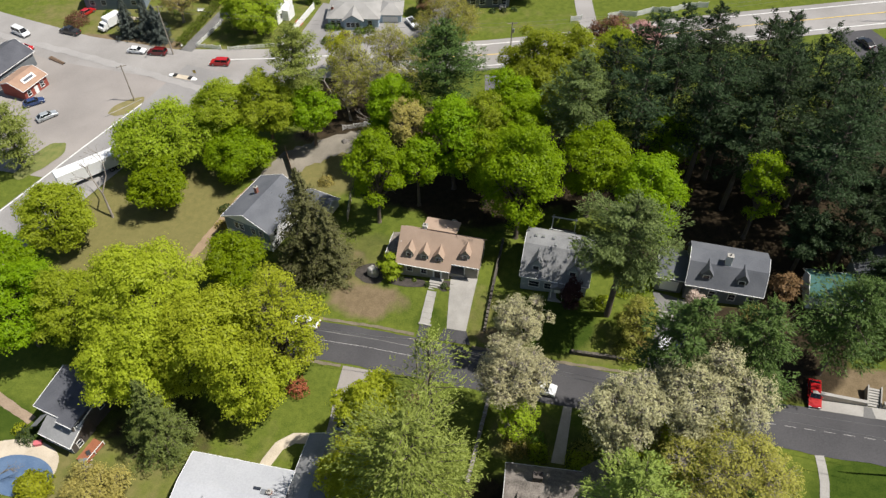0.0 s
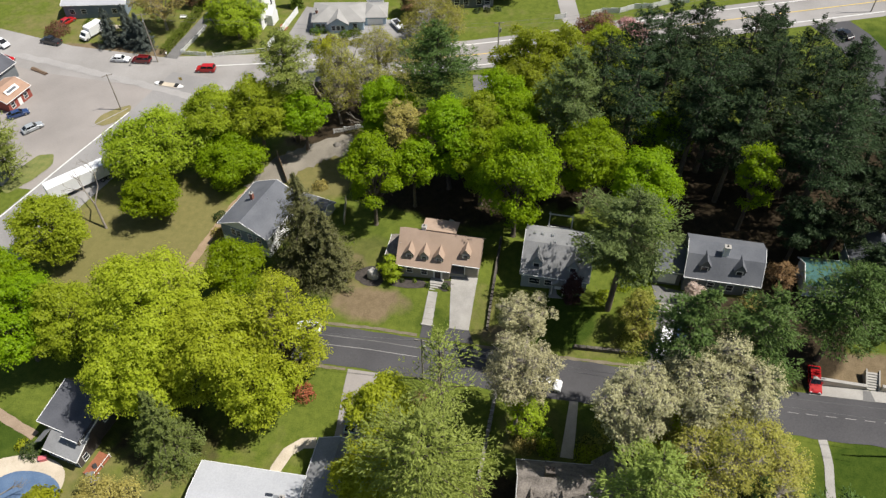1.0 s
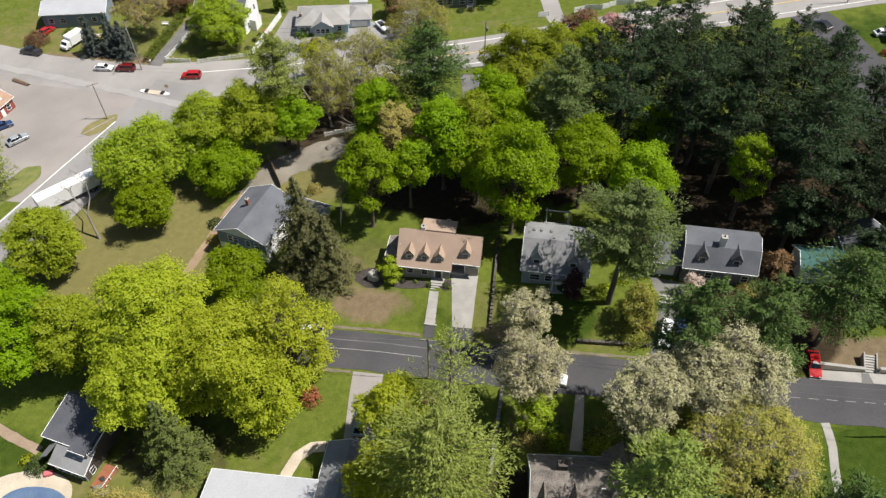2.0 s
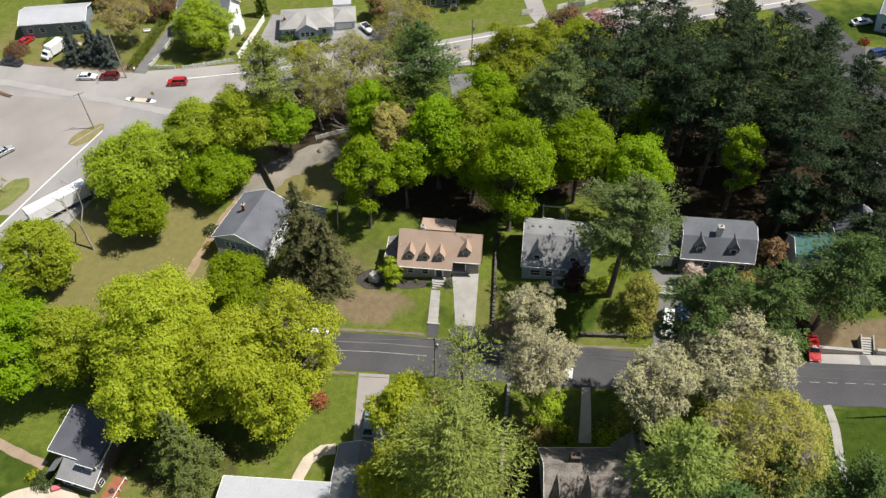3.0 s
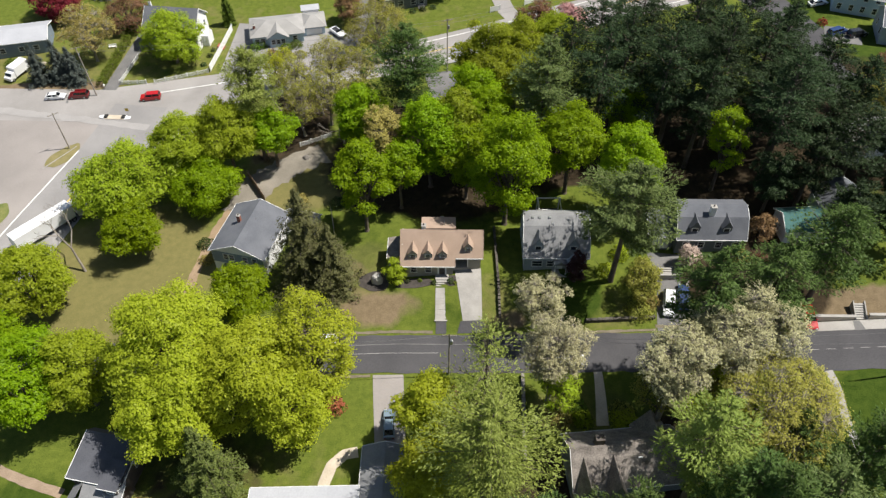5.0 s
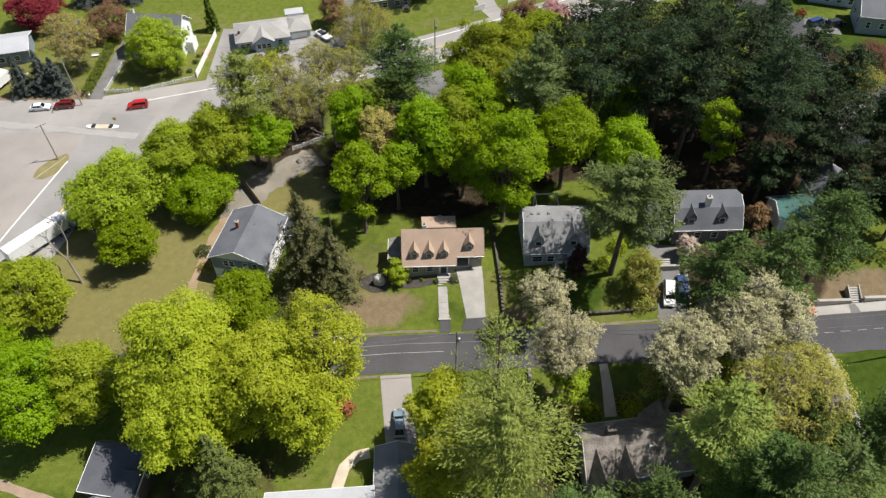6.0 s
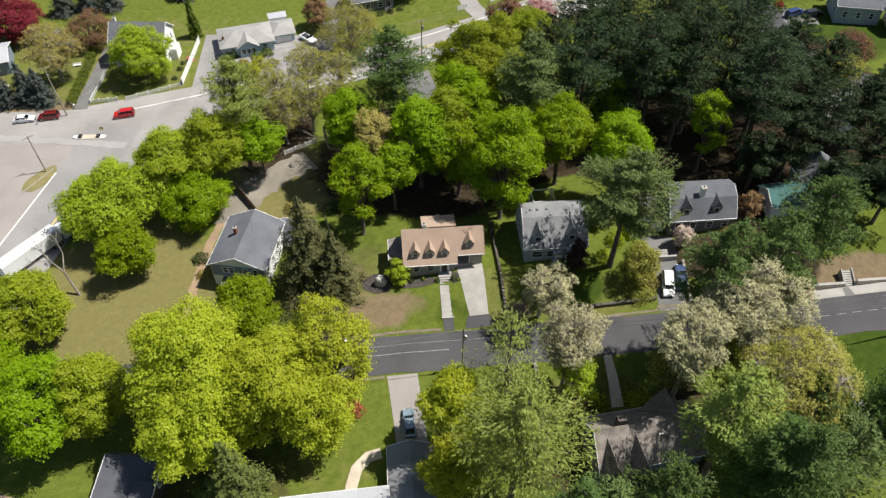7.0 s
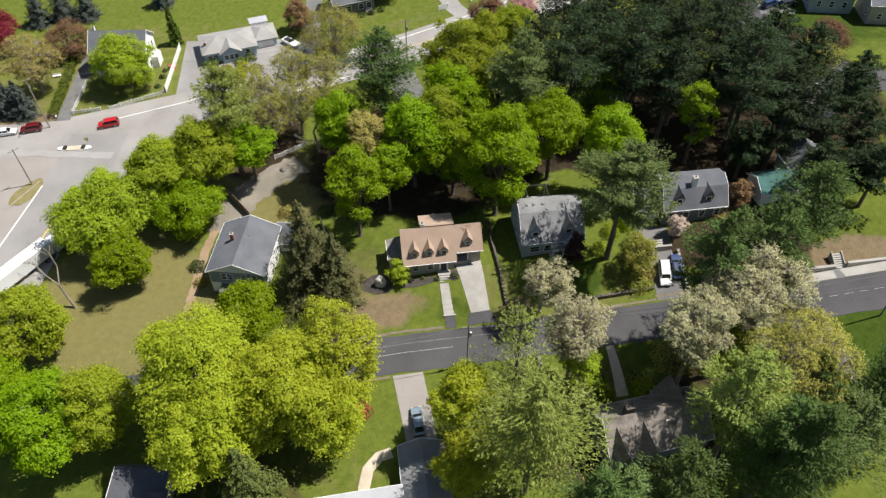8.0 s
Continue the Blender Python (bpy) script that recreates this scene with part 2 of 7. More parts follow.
def add_box(bm, x0, x1, y0, y1, z0, z1):
    v = [bm.verts.new((x, y, z)) for z in (z0, z1) for x, y in ((x0, y0), (x1, y0), (x1, y1), (x0, y1))]
    for f in ((3, 2, 1, 0), (4, 5, 6, 7), (0, 1, 5, 4), (1, 2, 6, 5), (2, 3, 7, 6), (3, 0, 4, 7)):
        bm.faces.new([v[i] for i in f])


def box(name, b, material, parent, label="", bevel=0.0):
    bm = bmesh.new()
    add_box(bm, *b)
    return part(name, bm, material, parent, label, bevel)


def prism(name, profile, axis, a0, a1, material, parent, label="", bevel=0.0):
    """A profile drawn across the axis and drawn out from a0 to a1 along it."""
    bm = bmesh.new()
    put = {"x": lambda a, p: (a, p[0], p[1]), "y": lambda a, p: (p[0], a, p[1]), "z": lambda a, p: (p[0], p[1], a)}[axis]
    lo, hi = [bm.verts.new(put(a0, p)) for p in profile], [bm.verts.new(put(a1, p)) for p in profile]
    n = len(profile)
    bm.faces.new(lo[::-1])
    bm.faces.new(hi)
    for i in range(n):
        bm.faces.new((lo[i], lo[(i + 1) % n], hi[(i + 1) % n], hi[i]))
    return part(name, bm, material, parent, label, bevel)


def tube_arrays(p0, p1, r0, r1, sides=6):
    p0, p1 = np.asarray(p0, float), np.asarray(p1, float)
    d = p1 - p0
    d = d / (np.linalg.norm(d) + 1e-9)
    a = np.cross(d, (0.3, 0.9, 0.1))
    a = a / np.linalg.norm(a)
    b = np.cross(d, a)
    ang = np.arange(sides) * 2 * np.pi / sides
    ring = np.cos(ang)[:, None] * a + np.sin(ang)[:, None] * b
    v = np.concatenate([p0 + r0 * ring, p1 + r1 * ring])
    i = np.arange(sides)
    j = (i + 1) % sides
    return v, np.stack([i, j, j + sides, i + sides], 1)


def tubes(name, segments, material, parent, sides=6):
    """Tapered round segments (p0, p1, r0, r1) as one mesh."""
    vs, fs, k = [], [], 0
    for s in segments:
        v, f = tube_arrays(*s, sides=sides)
        vs.append(v)
        fs.append(f + k)
        k += len(v)
    return mesh_object(name, np.concatenate(vs), np.concatenate(fs), material, parent, True)


# ---------------------------------------------------------------- ground sheets
def ribbon(name, points, width, lift, material, label, category, step=1.5, across=4, wobble=0.0, kind="structure"):
    """A strip that follows the land along a line of points."""
    pts = [Vector(p) for p in points]
    line = []
    for a, b in zip(pts, pts[1:]):
        n = max(1, int((b - a).length / step))
        line += [a.lerp(b, i / n) for i in range(n)]
    line.append(pts[-1])
    rnd = np.random.RandomState(len(line))
    verts, faces = [], []
    for i, p in enumerate(line):
        d = (line[min(i + 1, len(line) - 1)] - line[max(i - 1, 0)]).normalized()
        side = Vector((-d.y, d.x))
        for j in range(across + 1):
            w = (j / across - 0.5) * width
            if j in (0, across) and wobble:
                w += wobble * rnd.uniform(-1, 1)
            q = p + side * w
            verts.append((q.x, q.y, gz(q.x, q.y) + lift))
    for i in range(len(line) - 1):
        for j in range(across):
            a = i * (across + 1) + j
            faces.append((a + 1, a, a + across + 1, a + across + 2))
    return tagged(mesh_object(name, verts, faces, material), label, category, kind=kind)


def sheet(name, a, b, c, d, lift, material, label, category, step=1.5, parent=None, kind="structure"):
    """A four-cornered sheet laid on the land."""
    a, b, c, d = (Vector(p) for p in (a, b, c, d))
    nu, nv = max(1, int(max((b - a).length, (c - d).length) / step)), max(1, int(max((d - a).length, (c - b).length) / step))
    verts = []
    for j in range(nv + 1):
        for i in range(nu + 1):
            q = a.lerp(b, i / nu).lerp(d.lerp(c, i / nu), j / nv)
            verts.append((q.x, q.y, gz(q.x, q.y) + lift))
    faces = [(j * (nu + 1) + i, j * (nu + 1) + i + 1, (j + 1) * (nu + 1) + i + 1, (j + 1) * (nu + 1) + i) for j in range(nv) for i in range(nu)]
    return tagged(mesh_object(name, verts, faces, material), label, category, kind=kind)


def blob(name, x, y, rx, ry, lift, material, label, category, turn=0.0, ragged=0.12, seed=0, kind="structure"):
    """A rounded patch laid on the land."""
    rnd = np.random.RandomState(seed)
    n, rings = 40, 5
    ph = rnd.uniform(0, 6.3, 4)
    verts = [(x, y, gz(x, y) + lift)]
    c, s = math.cos(radians(turn)), math.sin(radians(turn))
    for k in range(1, rings + 1):
        for i in range(n):
            a = 2 * math.pi * i / n
            r = k / rings * (1 + ragged * (math.sin(2 * a + ph[0]) * 0.5 + math.sin(3 * a + ph[1]) * 0.4 + math.sin(7 * a + ph[2]) * 0.2))
            u, v = rx * r * math.cos(a), ry * r * math.sin(a)
            px, py = x + u * c - v * s, y + u * s + v * c
            verts.append((px, py, gz(px, py) + lift))
    faces = [(0, 1 + i, 1 + (i + 1) % n) for i in range(n)]
    for k in range(rings - 1):
        for i in range(n):
            a, b = 1 + k * n + i, 1 + k * n + (i + 1) % n
            faces.append((a, a + n, b + n, b))
    return tagged(mesh_object(name, verts, faces, material), label, category, kind=kind)


def ground_material():
    m = bpy.data.materials.new("lawn_litter_and_shade")
    m.use_nodes = True
    t = m.node_tree
    s = t.nodes["Principled BSDF"]
    geo = t.nodes.new("ShaderNodeNewGeometry")

    def tex(scale, detail=4):
        n = t.nodes.new("ShaderNodeTexNoise")
        n.inputs["Scale"].default_value, n.inputs["Detail"].default_value = scale, detail
        t.links.new(geo.outputs["Position"], n.inputs["Vector"])
        return n.outputs[0]

    def two(a, b, fac):
        r = t.nodes.new("ShaderNodeValToRGB")
        r.color_ramp.elements[0].position, r.color_ramp.elements[1].position = 0.33, 0.67
        r.color_ramp.elements[0].color, r.color_ramp.elements[1].color = (*a, 1), (*b, 1)
        t.links.new(fac, r.inputs[0])
        return r.outputs[0]

    def cover(attr, below, above, rag):
        """Lays 'above' over 'below' where the named cover is strong, with a ragged edge."""
        at = t.nodes.new("ShaderNodeAttribute")
        at.attribute_name = attr
        add = t.nodes.new("ShaderNodeMath")
        add.operation = "MULTIPLY_ADD"
        add.inputs[1].default_value = 0.9
        add.inputs[2].default_value = -0.45
        t.links.new(rag, add.inputs[0])
        sm = t.nodes.new("ShaderNodeMath")
        t.links.new(at.outputs["Fac"], sm.inputs[0])
        t.links.new(add.outputs[0], sm.inputs[1])
        rg = t.nodes.new("ShaderNodeMapRange")
        rg.inputs[1].default_value, rg.inputs[2].default_value = 0.30, 0.70
        t.links.new(sm.outputs[0], rg.inputs[0])
        mx = t.nodes.new("ShaderNodeMix")
        mx.data_type = "RGBA"
        t.links.new(rg.outputs[0], mx.inputs[0])
        t.links.new(below, mx.inputs[6])
        t.links.new(above, mx.inputs[7])
        return mx.outputs[2]

    rag, fine, mid = tex(0.35, 6), tex(5.0, 5), tex(0.9, 5)
    blend = t.nodes.new("ShaderNodeMix")
    blend.inputs[0].default_value = 0.5
    t.links.new(fine, blend.inputs[2])
    t.links.new(mid, blend.inputs[3])
    lawn = two((0.066, 0.094, 0.014), (0.132, 0.158, 0.026), blend.outputs[0])
    c = cover("dry", lawn, two((0.128, 0.122, 0.044), (0.188, 0.166, 0.064), blend.outputs[0]), rag)
    # deep green turf, also used to paint tree shadow on two lawns
    c = cover("lush_shade", c, two((0.026, 0.050, 0.006), (0.058, 0.086, 0.012), blend.outputs[0]), rag)
    c = cover("bare", c, two((0.135, 0.102, 0.060), (0.21, 0.16, 0.098), blend.outputs[0]), rag)
    # leaf litter, coloured near black so that canopy shade is part of it
    c = cover("litter_shade", c, two((0.022, 0.018, 0.011), (0.056, 0.040, 0.024), blend.outputs[0]), rag)
    t.links.new(c, s.inputs["Base Color"])
    s.inputs["Roughness"].default_value = 1.0
    s.inputs["Specular IOR Level"].default_value = 0.1
    bp = t.nodes.new("ShaderNodeBump")
    bp.inputs["Strength"].default_value, bp.inputs["Distance"].default_value = 0.7, 0.06
    t.links.new(fine, bp.inputs["Height"])
    t.links.new(bp.outputs[0], s.inputs["Normal"])
    return m


def build_ground():
    core_x, core_y = np.arange(-150, 125.1, 1.0), np.arange(-75, 140.1, 1.0)
    xs = np.concatenate([[-2500, -1200, -500, -260, -190], core_x, [150, 200, 300, 600, 1300, 2500]])
    ys = np.concatenate([[-2500, -1200, -500, -220, -120], core_y, [160, 200, 300, 600, 1300, 2500]])
    X, Y = np.meshgrid(xs, ys)
    V = np.stack([X, Y, ground(X, Y)], -1).reshape(-1, 3)
    nx = len(xs)
    I = (np.arange(len(ys) - 1)[:, None] * nx + np.arange(nx - 1)[None]).ravel()
    ob = mesh_object("ground", V, np.stack([I, I + 1, I + nx + 1, I + nx], 1), ground_material(), None, True)

    def spot(x, y, rx, ry, soft=0.35):
        d = np.sqrt(((V[:, 0] - x) / rx) ** 2 + ((V[:, 1] - y) / ry) ** 2)
        return 1 - smooth(1 - soft, 1 + soft, d)

    dry = np.maximum.reduce([spot(-62, 4, 17, 18), spot(-34, 30, 12, 12), spot(-18, 1, 6, 9) * 0.55, spot(18, -26, 9, 5) * 0.5, spot(-95, 20, 6, 8) * 0.5,
                             spot(-88, 75, 8, 14) * 0.5, spot(-112, 72, 26, 12) * 0.55, spot(-20, 92, 60, 8) * 0.35, spot(-85, 82, 60, 24) * 0.42, spot(-28, 30, 10, 10) * 0.9, spot(-54, 74, 4, 10) * 0.9, spot(5, -6, 4, 6) * 0.5, spot(-45, -45, 16, 8) * 0.6, spot(20, -8, 14, 4) * 0.45,
                             spot(-27, -40, 12, 12) * 0.35, spot(-50, 5, 6, 12) * 0.7])
    bare = np.maximum.reduce([spot(-14.8, -6.0, 7.0, 3.4, 0.6) * 0.85, spot(-20, -1, 4, 6) * 0.5, spot(66, -9, 10, 3), spot(-97, 64.5, 16, 2.2) * 0.95, spot(8, -9, 3, 2) * 0.7,
                              spot(-52, 66.5, 5, 3) * 0.6, spot(-36, 36, 9, 4) * 0.6])
    # litter under the trees; spot (45, -3) paints shade onto a front lawn
    litter_shade = np.maximum.reduce([spot(46, 28, 34, 22, 0.2), spot(-4, 34, 24, 22, 0.25), spot(54, -2, 8, 11, 0.3), spot(-38, 48, 10, 14) * 0.9, spot(-27, 2, 5, 7) * 0.8,
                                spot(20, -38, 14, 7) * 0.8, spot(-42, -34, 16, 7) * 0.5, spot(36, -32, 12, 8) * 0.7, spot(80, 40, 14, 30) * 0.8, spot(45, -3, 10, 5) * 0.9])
    litter_shade = litter_shade * (1 - spot(14, 9, 9, 6)) * (1 - spot(-14, 10, 7, 6)) * (1 - spot(22.5, 16, 7, 5))
    # truly lush lawns, plus painted pine shadow at (18, -5.5) and (26, -24)
    lush_shade = np.maximum.reduce([spot(68, -28, 13, 9), spot(-18, 7, 5, 9, 0.8) * 0.45, spot(98, 62, 16, 14, 0.6) * 0.8, spot(90, 86, 14, 10, 0.6) * 0.7, spot(-84, 40, 4, 4) * 0.6, spot(-66, -44, 14, 9) * 0.7, spot(-2, -8, 5, 3) * 0.5, spot(26, -24, 9, 5) * 0.5, spot(18, -5.5, 6, 5)])
    for key, w in (("dry", dry), ("lush_shade", lush_shade), ("bare", bare), ("litter_shade", litter_shade)):
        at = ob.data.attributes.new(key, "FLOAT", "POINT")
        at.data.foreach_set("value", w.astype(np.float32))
    return tagged(ob, "spring lawn with dry patches, leaf litter and tree shade put into the colour", "ground", kind="structure")


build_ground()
ribbon("road_street", [(-150, -15.2), (-62, -16), (-12, -14.8), (24, -15.9), (57, -17.4), (75, -17.6), (140, -17.6)], 7.6, 0.05, ASPHALT, "dark asphalt residential street with worn centre line", "road", wobble=0.15)
ribbon("road_main", [(-62, 60.5), (-10, 75.3), (36, 91.2), (82, 104), (160, 126)], 13.5, 0.05, OLD_ASPHALT, "pale worn asphalt main road with lane lines", "road")
ribbon("road_west", [(-98, -60), (-89, -8), (-83.5, 13), (-76.5, 40), (-74, 56)], 13.0, 0.06, WEST_ASPHALT, "pale worn asphalt road leading to a junction", "road")
ribbon("road_cross", [(-150, 66), (-112, 58.0), (-86, 56.5), (-57, 62.5)], 12.5, 0.04, OLD_ASPHALT, "pale worn asphalt cross street at a junction", "road")
sheet("parking_lot", (-150, 12), (-88.5, 12), (-77, 55), (-150, 58), 0.03, GRAVEL_LOT, "pale gravelly parking lot beside the junction", "parking lot", 2.5)
sheet("road_junction", (-78, 36), (-61, 41), (-50, 62), (-78, 62), 0.045, OLD_ASPHALT, "pale worn asphalt filling the junction's corner", "road", 2.0)
ribbon("road_seam", [(-140, 61), (-108, 55.5), (-84, 50.5), (-70, 47.5)], 2.2, 0.075, ROAD_PATCH, "pale patched seam across worn asphalt", "road patch", wobble=0.3)


# ---------------------------------------------------------------- drives, paths and road paint
sheet("driveway", (0.1, -8.7), (3.4, -8.7), (3.3, 0.9), (-1.4, 0.9), 0.06, CONCRETE, "pale concrete driveway up to a garage", "driveway", 0.8)
sheet("driveway_apron", (-0.9, -11.0), (4.6, -11.0), (3.5, -8.72), (-0.3, -8.72), 0.055, ASPHALT, "dark asphalt apron between driveway and street", "driveway", 0.8)
sheet("walk_apron", (-4.5, -11.0), (-2.7, -11.0), (-2.7, -8.5), (-4.5, -8.5), 0.055, ASPHALT, "dark asphalt end of a garden walk", "path", 0.8)
sheet("driveway", (32.2, -12.2), (37.6, -12.4), (37.0, -3.4), (33.2, -3.4), 0.06, DRIVE_ASPHALT, "grey asphalt driveway between low walls", "driveway", 0.8)
sheet("driveway", (33.2, -2.4), (37.4, -2.4), (37.6, 1.8), (32.2, 3.0), 0.06, DRIVE_ASPHALT, "grey asphalt forecourt before a garage", "driveway", 0.8)
sheet("driveway", (-8.6, 66.5), (-1.6, 67.5), (0.4, 54.5), (-6.0, 53.5), 0.06, DRIVE_ASPHALT, "grey asphalt drive off the main road", "driveway", 1.0)
sheet("driveway", (-14.6, -19.0), (-9.6, -19.0), (-8.6, -32.6), (-13.4, -32.6), 0.06, GRAVEL_LOT, "worn pale grey driveway to a garage", "driveway", 1.0)
sheet("path", (20.9, -19.6), (22.2, -19.6), (22.3, -28.6), (20.4, -28.6), 0.06, CONCRETE_TAN, "narrow tan concrete front walk", "path", 1.0)
ribbon("path", [(56.5, -21.2), (57.0, -25), (57.0, -31), (57.5, -36)], 1.2, 0.06, CONCRETE, "pale concrete walk across a lawn", "path", 1.0, 2)
ribbon("path", [(-50.2, -5), (-49.2, 2), (-47.6, 14), (-45.8, 20)], 1.7, 0.06, DIRT_PATH, "reddish dirt path along a dry lawn", "path", 1.0, 2, 0.18)
ribbon("path", [(-16.0, -32.0), (-18.0, -32.4), (-19.8, -34.2), (-20.6, -37.0), (-20.8, -39.4)], 1.8, 0.06, CONCRETE_TAN, "curved tan concrete walk to a house", "path", 0.6, 2)
ribbon("gravel_drive", [(-44.6, 19), (-41.2, 28), (-36.0, 33.0), (-29.0, 37)], 6.6, 0.05, GRAVEL, "grey gravel yard behind a house", "driveway", 1.0, 4, 0.9)
sheet("sidewalk", (55.6, -13.7), (75, -13.9), (75, -11.9), (55.6, -11.9), 0.10, CONCRETE, "pale concrete sidewalk beside a retaining wall", "sidewalk", 1.0)
sheet("sidewalk_ramp", (62.9, -13.9), (64.6, -13.9), (64.2, -12.0), (63.2, -12.0), 0.115, DRIVE_ASPHALT, "dark strip across a pale sidewalk", "sidewalk", 0.8)
ribbon("driveway", [(-83.6, 62.6), (-82.8, 75), (-81.8, 90)], 3.4, 0.06, DRIVE_ASPHALT, "long grey driveway beside a hedge", "driveway", 1.5, 2)
sheet("driveway", (-58.5, 67.6), (-28, 74), (-30, 88), (-58.0, 92), 0.045, WEST_ASPHALT, "wide grey driveway before a ranch house", "driveway", 2.0)
ribbon("driveway", [(15.5, 87), (12.2, 94), (10.0, 104), (9, 120)], 4.5, 0.07, OLD_ASPHALT, "pale driveway off the main road", "driveway", 1.5, 2)
ribbon("driveway", [(-27.5, 80), (-25.5, 96), (-24, 115)], 4.5, 0.06, DRIVE_ASPHALT, "grey driveway beside a far house", "driveway", 1.5, 2)
ribbon("side_street", [(70.5, 99), (77, 88), (82, 72), (80, 55), (88, 40), (100, 30)], 9.0, 0.03, ASPHALT, "dark asphalt side street curving past lawns", "road", 1.5, 4)
sheet("driveway", (84.5, 68.5), (92, 66), (94, 73), (86.5, 75.5), 0.075, DRIVE_ASPHALT, "grey asphalt driveway with parked cars", "driveway", 1.5)
ribbon("path", [(-75, -33), (-66, -36.5), (-59.5, -38.6)], 1.5, 0.06, DIRT, "tan garden path across a lawn", "path", 1.0, 2, 0.1)
ribbon("kerb", [(52, -11.9), (32, -11.2)], 0.6, 0.09, VERGE, "sandy verge along the street", "verge", 1.0, 2, 0.2)
ribbon("verge", [(-24, -10.7), (-12, -10.4), (-5, -10.6)], 0.55, 0.07, VERGE, "sandy worn verge along the street", "verge", 1.0, 2, 0.1)
ribbon("verge", [(5, -11.3), (20, -11.7), (32, -11.9)], 0.55, 0.07, VERGE, "sandy worn verge along the street", "verge", 1.0, 2, 0.1)
ribbon("verge", [(-24, -19.3), (-15, -19.2)], 0.55, 0.065, VERGE, "sandy worn verge along the street", "verge", 1.0, 2, 0.1)
ribbon("road_line", [(-94.5, -5), (-90.0, 12.4), (-83.1, 39.8)], 0.32, 0.10, LINE_WHITE, "white painted road edge line", "road line", 2.0, 1)
ribbon("road_line", [(-84, 8), (-80, 22), (-77.5, 32)], 0.35, 0.10, LINE_YELLOW, "faded yellow centre line", "road line", 2.0, 1)
ribbon("road_line", [(-73, 60.6), (-57, 64.6), (-47, 67.8), (-38, 70.5)], 0.3, 0.10, LINE_WHITE, "white painted road edge line", "road line", 2.0, 1)
for off, m, words in ((-4.6, LINE_WHITE, "white painted road edge line"), (0.0, LINE_YELLOW, "double yellow centre line, faded"), (4.6, LINE_WHITE, "white painted road edge line")):
    ribbon("road_line", [(-34 - 0.3 * off, 68.4 + off), (-10 - 0.3 * off, 75.3 + off), (36 - 0.3 * off, 91.2 + off), (82 - 0.3 * off, 104 + off), (130 - 0.3 * off, 117.5 + off)], 0.3, 0.10, m, words, "road line", 2.0, 1)
ribbon("road_line", [(-20, -14.9), (-12, -14.7), (-4, -14.9)], 0.08, 0.075, SEAM, "worn pale centre line on the street", "road line", 1.5, 1)
for k in range(9):
    x = 47 + 2.6 * k
    ribbon("road_dash", [(x, -17.2), (x + 1.5, -17.25)], 0.07, 0.075, SEAM, "short worn dash of the street's centre line", "road line", 1.5, 1)
ribbon("road_crack", [(-28, -13.2), (-10, -12.9), (8, -13.6)], 0.12, 0.07, DRIVE_ASPHALT, "pale tar seam along the street", "road patch", 1.5, 1, 0.05)
blob("mulch_bed", -15.5, -0.6, 2.9, 2.2, 0.05, MULCH, "round dark mulch bed on a lawn", "garden bed", seed=3)
blob("mulch_bed", -8.4, -1.7, 3.4, 1.0, 0.055, MULCH, "dark mulch bed along the house front", "garden bed", seed=4)
blob("mulch_bed", -1.9, -1.5, 1.3, 1.2, 0.05, MULCH, "dark mulch bed beside the front walk", "garden bed", seed=5)
blob("mulch_bed", -23.6, -39.0, 3.0, 1.4, 0.05, MULCH, "dark kidney-shaped mulch bed with a pale edge", "garden bed", seed=6)
blob("patio", -57.6, -46.0, 6.8, 4.6, 0.05, CONCRETE_TAN, "pinkish concrete pool surround", "patio", seed=7, ragged=0.06)
blob("pool", -56.0, -47.2, 5.4, 3.2, 0.09, WATER, "oval swimming pool under a blue cover", "pool", seed=8, ragged=0.03)
blob("traffic_grass", -86.0, 38.0, 2.3, 4.4, 0.09, mat("dry_verge_grass", (0.15, 0.14, 0.05), (0.24, 0.20, 0.09), 0.8, 6, 1.0, bump=0.03), "small grassy island round a utility pole", "verge", -24, 0.15, 9)
blob("verge", -94, 17, 3.0, 6.0, 0.10, mat("verge_grass", (0.10, 0.13, 0.03), (0.19, 0.19, 0.06), 0.8, 6, 1.0, bump=0.03), "grassy verge between road and parking lot", "verge", -14, 0.2, 10)
ribbon("kerb", [(-88.8, 33.6), (-84.0, 41.2)], 0.25, 0.16, CONCRETE, "pale kerb of a grassy island", "kerb", 1.0, 1)


# ---------------------------------------------------------------- parts of houses
def window(parent, x, z, y, w=0.9, h=1.2, face="s", label="white-framed window with dark glass"):
    """A framed window on a wall that faces s (-y), n, e or w; x runs along the wall, y is the wall's plane."""
    holder = new("window")
    holder.parent = parent
    turn = {"s": 0, "e": 90, "n": 180, "w": -90}[face]
    place = {"s": (x, y), "n": (x, y), "e": (y, x), "w": (y, x)}[face]
    holder.matrix_basis = pose(place[0], place[1], z, 0, 0, turn)
    bm = bmesh.new()
    t = 0.09
    for b in ((-w / 2 - t, -w / 2, -0.06, 0.03, -h / 2 - t, h / 2 + t), (w / 2, w / 2 + t, -0.06, 0.03, -h / 2 - t, h / 2 + t), (-w / 2, w / 2, -0.06, 0.03, h / 2, h / 2 + t), (-w / 2, w / 2, -0.08, 0.03, -h / 2 - t, -h / 2), (-w / 2, w / 2, -0.045, 0.02, -0.03, 0.03)):
        add_box(bm, *b)
    part("frame", bm, TRIM, holder, "white frame")
    box("pane", (-w / 2, w / 2, -0.02, 0.01, -h / 2, h / 2), GLASS, holder, "dark glass")
    return holder


